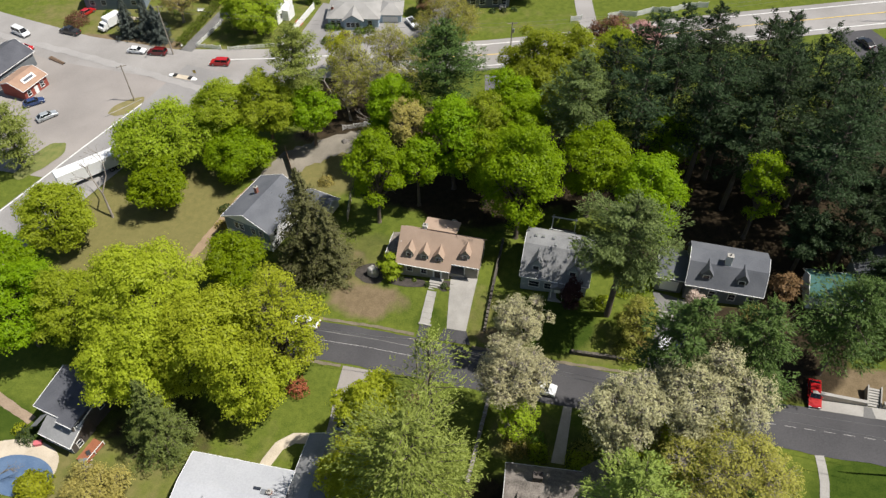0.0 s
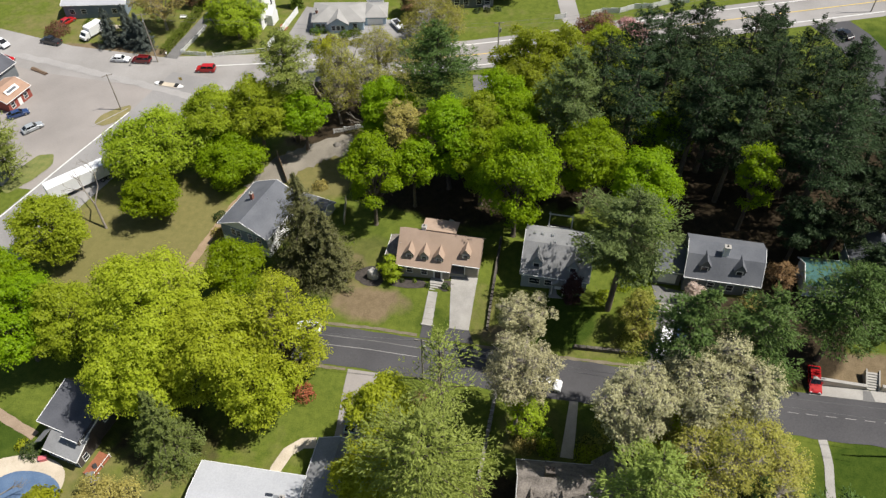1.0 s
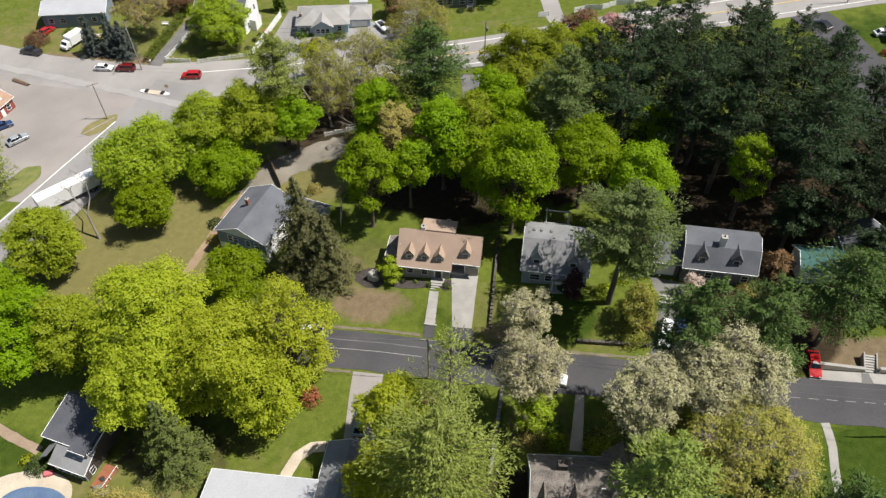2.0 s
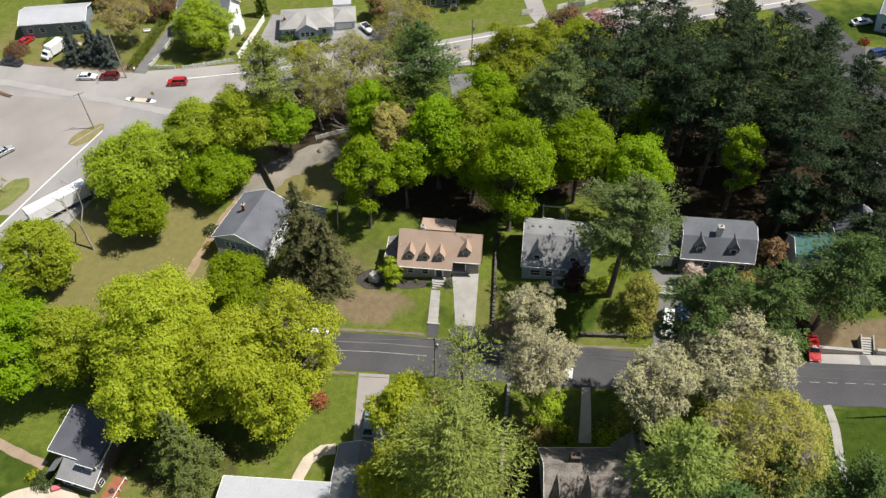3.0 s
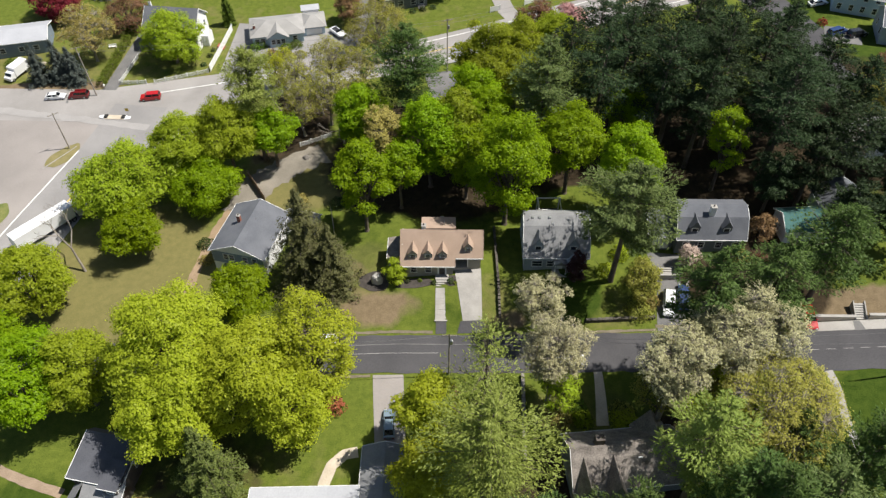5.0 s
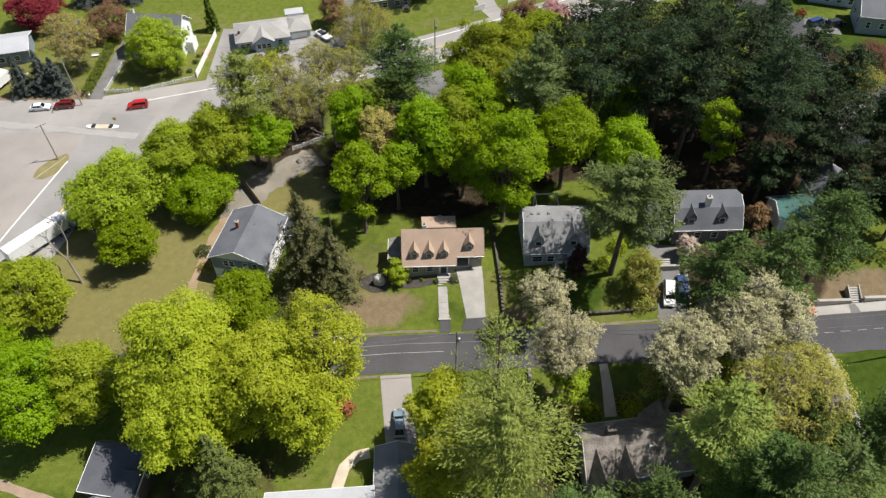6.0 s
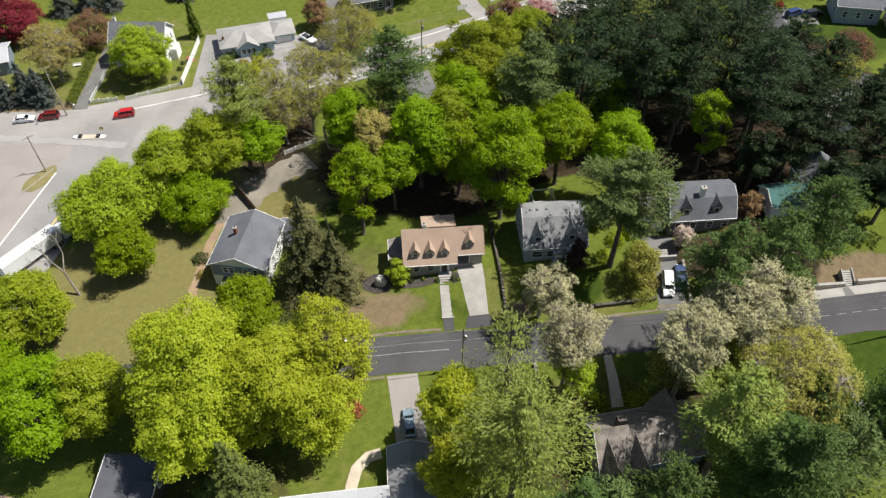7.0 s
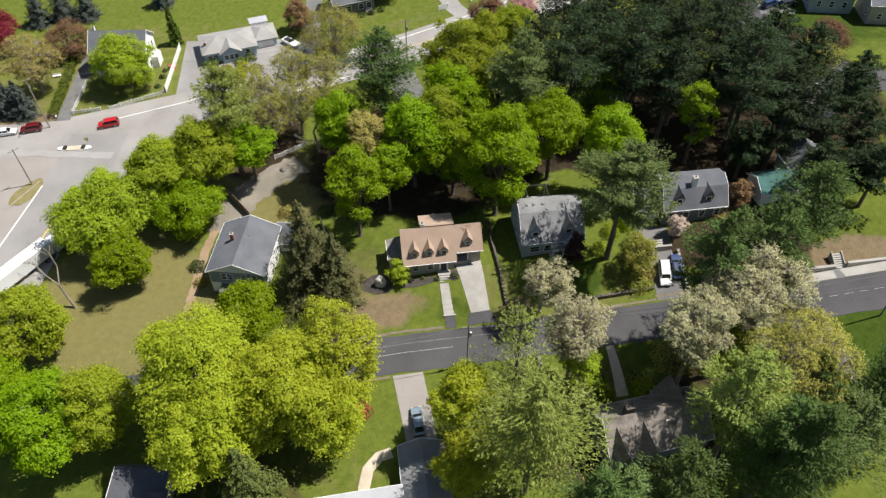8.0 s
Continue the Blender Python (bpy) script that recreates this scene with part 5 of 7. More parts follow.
def bush(name, x, y, r, h, material, label, seed, size=0.22, dense=40, category="shrub", group="", z=None):
    """A low rounded shrub."""
    rnd = np.random.RandomState(seed)
    root = thing(name, label, category, x, y, z, group=group)
    n = int(dense * 4 * r * (r + h))
    e = shell(n, rnd)
    e[:, 2] = np.abs(e[:, 2])
    lump = 1 + 0.18 * np.sin(e[:, 0] * 6 + seed) * np.sin(e[:, 1] * 5 + seed) + 0.1 * np.sin(e[:, 2] * 9)
    p = e * np.array([r, r, h]) * lump[:, None] * rnd.uniform(0.72, 1.05, n)[:, None]
    stems = [((0, 0, -0.1), (rnd.normal() * r * 0.4, rnd.normal() * r * 0.4, h * 0.8), 0.05, 0.015) for _ in range(5)]
    tubes("stem", stems, BARK, root, 5)
    V = leaves(p, e + rnd.normal(size=(n, 3)) * 0.45, size, 0.7, rnd)
    mesh_object("leaves", V, np.arange(len(V)).reshape(-1, 3), material, root)
    return root


MAPLE_Y = "tall maple with fresh yellow-green spring leaves"
MAPLE_G = "broad maple in bright green spring leaf"
PINE_L = "tall white pine with tufted dark green boughs"

# along the west road and the dry lawn
broadleaf("maple_tree", -64.6, 19.8, 2.8, 8.4, 6.0, LEAF_FRESH, "broad roadside tree with thin pale green leaves", 1, dense=0.8, size=0.36, gaps=0.24)
broadleaf("maple_tree", -60.6, 9.4, 0.6, 5.2, 5.0, LEAF_GREEN, MAPLE_G, 2)
broadleaf("maple_tree", -54.6, 27.5, 6.6, 5.6, 4.8, LEAF_FRESH, "pale green maple by the roadside", 3)
broadleaf("maple_tree", -46.6, 30.4, 6.6, 5.9, 7.0, LEAF_FRESH, "tall pale green maple by the roadside", 4)
broadleaf("maple_tree", -49.6, 21.8, 0.6, 6.2, 4.6, LEAF_GREEN, "low spreading bright green tree beside the lawn", 5)
pine("pine_tree", -41.3, 35.5, 21.5, 6.0, NEEDLE_SUN, "tall white pine with grey-green boughs beside the junction", 6, low=0.45)
broadleaf("maple_tree", -38.4, 33.4, 4.4, 4.8, 5.8, LEAF_GREEN, "bright green maple beside a pine", 7)
broadleaf("budding_tree", -36.5, 52, 3.5, 4.6, 6.5, LEAF_OLIVE, "tall thin tree just coming into bud", 8, dense=0.26, size=0.24, gaps=0.66, clump=0.7, bark=PALE_BARK)
broadleaf("budding_tree", -30.0, 62, 2.5, 5.4, 6.0, LEAF_OLIVE, "tall thin tree just coming into bud", 9, dense=0.26, size=0.24, gaps=0.66, clump=0.7, bark=PALE_BARK)
broadleaf("budding_tree", -20, 77, 1.5, 7.5, 6.5, LEAF_OLIVE, "wide olive-yellow budding tree by the main road", 10, dense=0.36, size=0.28, gaps=0.55, bark=PALE_BARK)
broadleaf("budding_tree", -41, 60, 0.5, 4.5, 5.5, LEAF_YELLOW, "small yellow-green tree by the main road", 11, dense=0.5, size=0.26, gaps=0.5)
# the wood behind the tan house
pine("pine_tree", -10.6, 34.6, 27.5, 7.8, NEEDLE, PINE_L, 12, low=0.35, n_branch=115, per=300)
broadleaf("maple_tree", -19.8, 29.2, 12.2, 5.2, 6.4, LEAF_GREEN, MAPLE_G, 13)
broadleaf("budding_tree", -14.8, 24, 12.8, 4.2, 4.2, LEAF_BROWN, "brown-budded tree among green maples", 14, dense=0.5, size=0.26, gaps=0.34, clump=0.7)
broadleaf("maple_tree", -17.8, 12.2, 11.6, 4.9, 8.2, LEAF_GREEN, MAPLE_G, 15)
broadleaf("maple_tree", -6.0, 23, 11.8, 6.6, 8.2, LEAF_GREEN, MAPLE_G, 16)
broadleaf("maple_tree", 7.9, 11.8, 15.5, 6.6, 9.6, LEAF_GREEN, MAPLE_G, 17)
broadleaf("maple_tree", 5.6, 27, 14.0, 4.6, 4.6, LEAF_GREEN, MAPLE_G, 18)
broadleaf("maple_tree", 0.8, 19, 10.4, 4.5, 6.5, LEAF_GREEN, MAPLE_G, 19)
broadleaf("maple_tree", -11.5, 17.5, 9.0, 4.0, 6.0, LEAF_GREEN, MAPLE_G, 119)
broadleaf("maple_tree", 19.6, 19.2, 15.0, 5.9, 6.4, LEAF_GREEN, MAPLE_G, 20)
broadleaf("maple_tree", 28.4, 11.8, 14.8, 5.6, 8.6, LEAF_GREEN, MAPLE_G, 21)
broadleaf("maple_tree", 4.8, 45.5, 13.6, 6.2, 9.0, LEAF_MOSS, "tall yellowish green tree near the main road", 22)
broadleaf("maple_tree", 13.5, 38, 11.5, 5.4, 8.4, LEAF_MOSS, "tall yellowish green tree near the main road", 23)
pine("pine_tree", 25.4, -2.9, 27.2, 7.8, NEEDLE_GREY, "tall white pine with a bare leaning trunk between two houses", 24, low=0.4, n_branch=70, per=540)
pine("pine_tree", 14.9, 27.5, 29.0, 6.2, NEEDLE_GREY, PINE_L, 25, low=0.4)
pine("pine_tree", 25.5, 30.2, 30.5, 6.8, NEEDLE_SHADED, PINE_L, 26, n_branch=50, per=330)
pine("pine_tree", 36.4, 29, 31.0, 7.4, NEEDLE_SHADED, PINE_L, 27, n_branch=50, per=330)
pine("pine_tree", 45.2, 45, 30.0, 8.0, NEEDLE_SHADED, PINE_L, 28, n_branch=50, per=330)
pine("pine_tree", 47.4, 30.5, 31.0, 7.0, NEEDLE_SHADED, PINE_L, 29, n_branch=50, per=330)
pine("pine_tree", 55.4, 18.5, 32.0, 7.4, NEEDLE_SHADED, PINE_L, 30, n_branch=50, per=330)
pine("pine_tree", 26.5, 43, 29.5, 7.4, NEEDLE_SHADED, PINE_L, 31, n_branch=50, per=330)
pine("pine_tree", 36, 42, 27.5, 7.2, NEEDLE_SHADED, PINE_L, 32, n_branch=50, per=330)
pine("pine_tree", 56.5, 36, 29.0, 7.2, NEEDLE_SHADED, PINE_L, 33, n_branch=50, per=330)
pine("pine_tree", 66.5, 13, 25.0, 5.6, NEEDLE_SHADED, "thin pine with sparse boughs at the wood's edge", 36, low=0.4, n_branch=56, per=150)
pine("pine_tree", 38, 57, 25.0, 6.5, NEEDLE_SHADED, PINE_L, 40, n_branch=50, per=330)
broadleaf("maple_tree", 46.5, 17.5, 16.5, 3.8, 6.2, LEAF_GREEN, "slender bright green tree among dark pines", 42, gaps=0.4, point=0.5)
broadleaf("maple_tree", 32.5, 34, 9.0, 5, 6, LEAF_GREEN, "green understorey tree in a pine wood", 44, dense=0.70)
# near the spruce and the street, west side
spruce("spruce_tree", -27.2, 0.8, 18.4, 8.2, SPRUCE, "tall dark olive spruce beside the grey-roofed house", 50, rings=36)
spruce("spruce_tree", -22.4, -1.4, 12.5, 5.0, SPRUCE, "smaller dark olive spruce beside a taller one", 49, rings=26)
broadleaf("maple_tree", -37.4, -7.6, 2.6, 5.2, 5.6, LEAF_GREEN, "round bright green tree before the grey-roofed house", 51)
broadleaf("maple_tree", -23.0, -22.0, 9.6, 6.6, 9.8, LEAF_YELLOW, "tall thin-crowned maple with fresh yellow-green leaves", 52, dense=0.75, gaps=0.46, clump=0.85)
broadleaf("maple_tree", -42.2, -24.8, 10.4, 8.6, 10.2, LEAF_YELLOW, MAPLE_Y, 53)
broadleaf("maple_tree", -31.0, -28.0, 9.4, 7.2, 9.4, LEAF_YELLOW, MAPLE_Y, 54)
broadleaf("maple_tree", -41.6, -32.6, 6.4, 6.2, 7.4, LEAF_YELLOW, MAPLE_Y, 55)
broadleaf("maple_tree", -25.2, -29.2, 4.4, 6.0, 7.2, LEAF_YELLOW, MAPLE_Y, 56, dense=0.9, gaps=0.2)
broadleaf("maple_tree", -66.4, -25.6, 4.6, 6.2, 9.2, LEAF_GREEN, MAPLE_G, 57)
broadleaf("maple_tree", -58.6, -23.8, 3.4, 5.6, 7.2, LEAF_FRESH, MAPLE_G, 58)
broadleaf("maple_tree", -74.2, -4.2, 1.6, 6.2, 6.6, LEAF_FRESH, "pale green roadside tree", 59)
broadleaf("maple_tree", -76, -18, 2.0, 5.6, 7.0, LEAF_GREEN, MAPLE_G, 60)
spruce("spruce_tree", -36.8, -37.6, 11.0, 5.6, SPRUCE_GREEN, "tall green spruce on a back lawn", 61, rings=30)
bare_tree("dead_tree", -69.7, 4.3, 5.0, 5, "leafless dead tree with broken grey limbs", 65, lean=(-0.30, 0.30), stem=0.45)
# south of the street, east side
broadleaf("flowering_tree", 11.8, -10.2, 7.4, 4.2, 3.4, BLOSSOM, "wide tree in creamy white blossom by the street", 63, dense=0.55, size=0.21, gaps=0.6, shift=(0.9, -1.6), clump=0.55, bark=PALE_BARK, point=0.1)
broadleaf("flowering_tree", 13.2, -24.4, 11.0, 4.9, 7.2, BLOSSOM, "upright tree in creamy white blossom", 64, dense=0.6, size=0.21, gaps=0.5, clump=0.55, bark=PALE_BARK, point=0.1)
pine("pine_tree", 3.0, -29.8, 24.0, 6.2, NEEDLE_SUN, "thin pine with sparse grey-green boughs by the street", 65, low=0.3, n_branch=54, per=75)
pine("pine_tree", 2.6, -41.5, 24.5, 8.2, NEEDLE_SUN, "broad sunlit pine with pale green boughs", 66, low=0.3, n_branch=100, per=252)
broadleaf("flowering_tree", 28.0, -30.6, 17.6, 5.2, 5.2, BLOSSOM, "round tree in creamy white blossom", 67, dense=0.6, size=0.21, gaps=0.5, clump=0.55, bark=PALE_BARK, point=0.1)
broadleaf("flowering_tree", 37.6, -27.4, 19.6, 6.6, 5.0, BLOSSOM, "wide tree in creamy white blossom", 68, dense=0.6, size=0.21, gaps=0.5, clump=0.55, bark=PALE_BARK, point=0.1)
pine("pine_tree", 33.4, -21.6, 30.0, 6.0, NEEDLE, "tall dark green pine beside the street", 69, low=0.4, n_branch=90, per=236)
pine("pine_tree", 42.0, -20.6, 30.0, 6.0, NEEDLE, "tall dark green pine beside the street", 70, low=0.4, n_branch=80, per=218)
pine("pine_tree", 57.2, -7.6, 23.4, 7.0, NEEDLE, "full dark green pine above a retaining wall", 71, low=0.25, n_branch=90, per=218)
broadleaf("budding_tree", 40.0, -35.8, 15.4, 8.0, 7.4, LEAF_GOLD, "wide olive-gold budding tree with bare limbs showing", 72, gaps=0.5, dense=0.5, size=0.22, clump=0.6, bark=PALE_BARK, point=0.1)
broadleaf("maple_tree", -5.2, -32.2, 8.0, 4.6, 6.0, LEAF_YELLOW, MAPLE_Y, 73)
broadleaf("maple_tree", -5.6, -39.5, 3.0, 4.6, 6.0, LEAF_YELLOW, "yellow-green tree behind a grey garage roof", 74)
pine("pine_tree", 29.6, -42.6, 26.8, 6.0, NEEDLE_SUN, "tall pine with sunlit boughs", 75, low=0.3, n_branch=80, per=218)
pine("pine_tree", 20.6, -49.4, 18.0, 5.8, NEEDLE, "shorter pine with sunlit boughs", 76, low=0.2, n_branch=70, per=200)
pine("pine_tree", 50.5, -42.5, 21.0, 6.0, NEEDLE, "dark pine on a back lawn", 77, low=0.25)
pine("pine_tree", 35, -50, 25.5, 6.4, NEEDLE, "dark pine on a back lawn", 78, low=0.25)
# far side of the junction
broadleaf("maple_tree", -70.0, 74.0, 0.0, 6.4, 7.8, LEAF_FRESH, "broad pale green tree before a white house", 80, dense=0.85, point=0.45, gaps=0.2)
broadleaf("budding_tree", -90.6, 75.5, 1.0, 6.6, 6.0, LEAF_BROWN, "wide golden brown budding tree", 81, dense=0.3, size=0.26, gaps=0.55, clump=0.7, bark=PALE_BARK)
broadleaf("budding_tree", -86.5, 90, -3.0, 5.6, 5.0, DULL_RED, "pinkish brown budding tree on a lawn", 82, dense=0.45, size=0.26, gaps=0.45)
broadleaf("red_maple", -107, 97, -3.0, 6.6, 5.0, RED_LEAF, "dark red leaved ornamental tree on a lawn", 83, dense=0.77)
spruce("blue_spruce", -101.0, 66.5, 2.4, 3.4, BLUE_SPRUCE, "blue-grey spruce at the roadside", 84, rings=22, group="row of blue spruces")
spruce("blue_spruce", -96.2, 67.5, 3.2, 3.6, BLUE_SPRUCE, "blue-grey spruce at the roadside", 85, rings=22, group="row of blue spruces")
spruce("blue_spruce", -92.4, 66.2, 2.0, 3.5, BLUE_SPRUCE, "blue-grey spruce at the roadside", 86, rings=22, group="row of blue spruces")
pine("pine_tree", -96.5, 14.5, 8.5, 7.0, NEEDLE_SUN, "full olive-green pine at the parking lot's edge", 87, low=0.12, n_branch=80, per=252)
spruce("arborvitae", -60.5, 91.5, 3.8, 1.7, HEDGE, "narrow green columnar evergreen", 88, rings=24, size=0.4)
for k, (x, y, top, r) in enumerate(((-98, 108, 3.0, 4.2), (-92, 110, 4.0, 4.4), (-85.5, 109, 2.0, 4.0), (-66, 112, 3.0, 4.0))):
    spruce("spruce_tree", x, y, top, r, BLUE_SPRUCE, "dark evergreen at the back of a lawn", 300 + k, rings=20, group="evergreens behind the lawns")
broadleaf("budding_tree", -28.8, 92, -1.5, 3.8, 4.2, DULL_RED, "dull reddish ornamental tree beside a house", 89, dense=0.77, size=0.34, gaps=0.3)
broadleaf("red_maple", 18.7, 78, 2.7, 4.6, 4.6, DULL_RED, "reddish brown tree beside the main road", 90, dense=0.6, size=0.34, gaps=0.3)
broadleaf("cherry_tree", 38.4, -0.8, 5.2, 1.9, 2.2, PALE_PINK, "small tree in pale pink blossom above a driveway", 98, size=0.22, dense=0.6, gaps=0.35, clump=0.7)
broadleaf("cherry_tree", 25.8, 75, 4.4, 4.0, 4.6, PINK, "small cherry tree in pink blossom", 91, size=0.36)
pine("pine_tree", -6, 103, 9.0, 6.5, NEEDLE_SHADED, "dark pine on a lawn beyond the main road", 92, low=0.2)
broadleaf("budding_tree", 47, 62, 6.0, 5.5, 6.5, LEAF_OLIVE, "olive budding tree by the main road", 94, dense=0.5, gaps=0.4, size=0.26)
broadleaf("budding_tree", 29.8, -6.0, 4.6, 3.2, 4.4, LEAF_OLIVE, "twiggy olive-green tree beside a bare pine trunk", 95, dense=0.7, size=0.26, gaps=0.46, clump=0.8)
broadleaf("red_maple", 19.3, -2.6, 4.2, 1.6, 3.8, PLUM_LEAF, "slender dark red leaved tree before the grey house", 96, size=0.3, dense=1.00)
broadleaf("ornamental_tree", -11.7, -0.6, 0.5, 1.9, 2.5, LEAF_FRESH, "small yellow-green ornamental tree by the tan house", 97, size=0.26, dense=1.0, gaps=0.15, point=0.1)
broadleaf("budding_tree", 52.0, 5.0, 6.5, 2.4, 2.8, DULL_RED, "reddish understorey tree beside a roof", 99, dense=0.53, size=0.32, gaps=0.4)
broadleaf("budding_tree", -42.4, -48.6, -4.4, 4.8, 2.4, LEAF_BROWN, "low golden brown budding tree on a back lawn", 100, dense=0.6, size=0.26, gaps=0.25)
bare_tree("bare_tree", -57.8, -49.6, 0.0, 4, "leafless pale grey tree beside a pool", 101)
bush("shrub", -52.4, -48.6, 2.6, 2.6, LEAF_YELLOW, "yellow-green shrub beside a pool", 102, dense=41.76, size=0.36)
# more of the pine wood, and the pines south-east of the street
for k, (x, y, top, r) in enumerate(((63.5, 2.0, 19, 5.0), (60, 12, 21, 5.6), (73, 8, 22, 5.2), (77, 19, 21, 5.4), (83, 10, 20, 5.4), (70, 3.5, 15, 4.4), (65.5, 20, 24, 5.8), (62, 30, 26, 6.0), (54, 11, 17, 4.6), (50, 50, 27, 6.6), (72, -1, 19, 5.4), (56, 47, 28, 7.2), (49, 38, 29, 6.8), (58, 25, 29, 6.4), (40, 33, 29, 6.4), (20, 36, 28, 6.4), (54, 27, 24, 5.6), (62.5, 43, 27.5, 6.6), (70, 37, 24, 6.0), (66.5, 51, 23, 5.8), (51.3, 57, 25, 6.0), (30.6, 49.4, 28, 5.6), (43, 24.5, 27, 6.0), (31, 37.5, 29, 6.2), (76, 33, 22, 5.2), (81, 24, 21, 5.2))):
    pine("pine_tree", x, y, top, r, NEEDLE_SHADED, PINE_L, 200 + k, low=0.32, n_branch=46, per=310)
for k, (x, y, top, r) in enumerate(((8, -52, 19, 6.0), (13.5, -50.5, 14, 5.0), (33.5, -48, 24, 6.4), (43, -48, 21, 6.6), (42, -40, 19, 5.6))):
    pine("pine_tree", x, y, top, r, NEEDLE_GREY if k % 2 else NEEDLE, "tall pine on a back lawn", 230 + k, low=0.25, n_branch=80, per=218)
# more of the mixed wood towards the main road
broadleaf("maple_tree", -1.2, 25.5, 12.4, 5.6, 8.0, LEAF_MOSS, "tall olive-green maple in a mixed wood", 260)
broadleaf("maple_tree", 2.2, 33, 13.0, 5.4, 7.0, LEAF_GREEN, MAPLE_G, 261)
broadleaf("maple_tree", 11.5, 52, 11.0, 6.0, 8.0, LEAF_MOSS, "tall yellowish green tree near the main road", 263)
broadleaf("budding_tree", -20.5, 41, 6.0, 4.4, 6.4, LEAF_OLIVE, "tall thin tree just coming into bud", 264, dense=0.26, size=0.24, gaps=0.66, clump=0.7, bark=PALE_BARK)
broadleaf("budding_tree", -28.5, 47, 4.0, 4.6, 6.4, LEAF_OLIVE, "tall thin tree just coming into bud", 265, dense=0.26, size=0.24, gaps=0.66, clump=0.7, bark=PALE_BARK)
broadleaf("budding_tree", -22.5, 60, 2.0, 4.8, 5.4, LEAF_OLIVE, "tall thin tree just coming into bud", 266, dense=0.26, size=0.24, gaps=0.66, clump=0.7, bark=PALE_BARK)
broadleaf("budding_tree", -34, 43.5, 4.0, 4.2, 6.0, LEAF_OLIVE, "tall thin tree just coming into bud", 268, dense=0.26, size=0.24, gaps=0.66, clump=0.7, bark=PALE_BARK)
broadleaf("maple_tree", 21, 60, 9.0, 5.6, 7.0, LEAF_MOSS, "pale green tree near the main road", 269, dense=0.80)
broadleaf("budding_tree", 82, 40, 8.0, 5.0, 5.5, LEAF_OLIVE, "thin olive tree just coming into bud", 273, size=0.26, dense=0.45, gaps=0.5, clump=0.7)
broadleaf("budding_tree", 88, 46, 8.5, 5.0, 5.0, DULL_RED, "thin reddish tree just coming into bud", 274, size=0.26, dense=0.4, gaps=0.5, clump=0.7)
bare_tree("bare_tree", -31, 51, 12.0, 5, "leafless grey tree in a mixed wood", 270)
bare_tree("bare_tree", -25, 40, 11.0, 5, "leafless grey tree in a mixed wood", 271)
bare_tree("bare_tree", -38, 45, 10.0, 5, "leafless grey tree in a mixed wood", 272)

# low growth under the blossoming trees south of the street
broadleaf("budding_tree", 34.2, -32.2, 12.0, 5.2, 6.0, LEAF_FRESH, "low green tree under a blossoming one", 280, dense=0.73, size=0.34, gaps=0.35)
broadleaf("budding_tree", 28.6, -29.0, 9.0, 4.4, 5.6, LEAF_OLIVE, "thin olive tree under a blossoming one", 281, dense=0.4, size=0.24, gaps=0.5)
broadleaf("budding_tree", 14.4, -26.4, 3.2, 3.2, 3.4, LEAF_FRESH, "low pale green tree under a blossoming one", 287, size=0.24, dense=0.5, gaps=0.5, clump=0.7)
bush("shrub", 24.6, -28.2, 2.2, 1.8, LEAF_YELLOW, "yellow-green shrub beside a front walk", 282, dense=40, size=0.26)
bush("shrub", 18.4, -27.6, 1.7, 1.6, LEAF_FRESH, "pale green shrub beside a front walk", 283, dense=40, size=0.26)
bush("shrub", 27.6, 2.4, 1.7, 2.0, LEAF_FRESH, "loose pale green shrub on a lawn", 284, dense=26, size=0.28)
bush("shrub", 31.0, -1.5, 2.2, 2.8, LEAF_OLIVE, "loose olive shrub on a lawn", 285, dense=22, size=0.28)
bush("shrub", 30.2, 3.6, 1.8, 2.2, LEAF_GREEN, "green shrub beside a garage", 286, dense=30, size=0.26)


# ---------------------------------------------------------------- vehicles
PAINT = {
    "white": plain("white_car_paint", (0.78, 0.79, 0.80), 0.25, 0.0, 0.6),
    "red": plain("red_car_paint", (0.42, 0.012, 0.014), 0.25, 0.0, 0.6),
    "maroon": plain("maroon_car_paint", (0.16, 0.012, 0.014), 0.25, 0.0, 0.6),
    "black": plain("black_car_paint", (0.018, 0.019, 0.022), 0.25, 0.0, 0.6),
    "silver": plain("silver_car_paint", (0.42, 0.45, 0.47), 0.3, 0.3, 0.6),
    "blue": plain("dark_blue_car_paint", (0.025, 0.05, 0.14), 0.25, 0.0, 0.6),
    "steel": plain("blue_grey_car_paint", (0.22, 0.29, 0.34), 0.3, 0.2, 0.6),
}
# length, width, height, bonnet height, belt, cabin front, cabin back, roof front, roof back (x from the nose)
SHAPES = {
    "sedan": (4.7, 1.80, 1.45, 0.78, 0.92, 1.25, 4.35, 1.95, 3.55),
    "suv": (4.7, 1.90, 1.72, 0.98, 1.08, 1.15, 4.66, 1.75, 4.35),
    "van": (5.2, 1.98, 2.05, 1.02, 1.20, 0.75, 5.16, 1.55, 5.0),
    "pickup": (5.6, 1.98, 1.85, 1.05, 1.15, 1.55, 3.65, 2.15, 3.40),
}


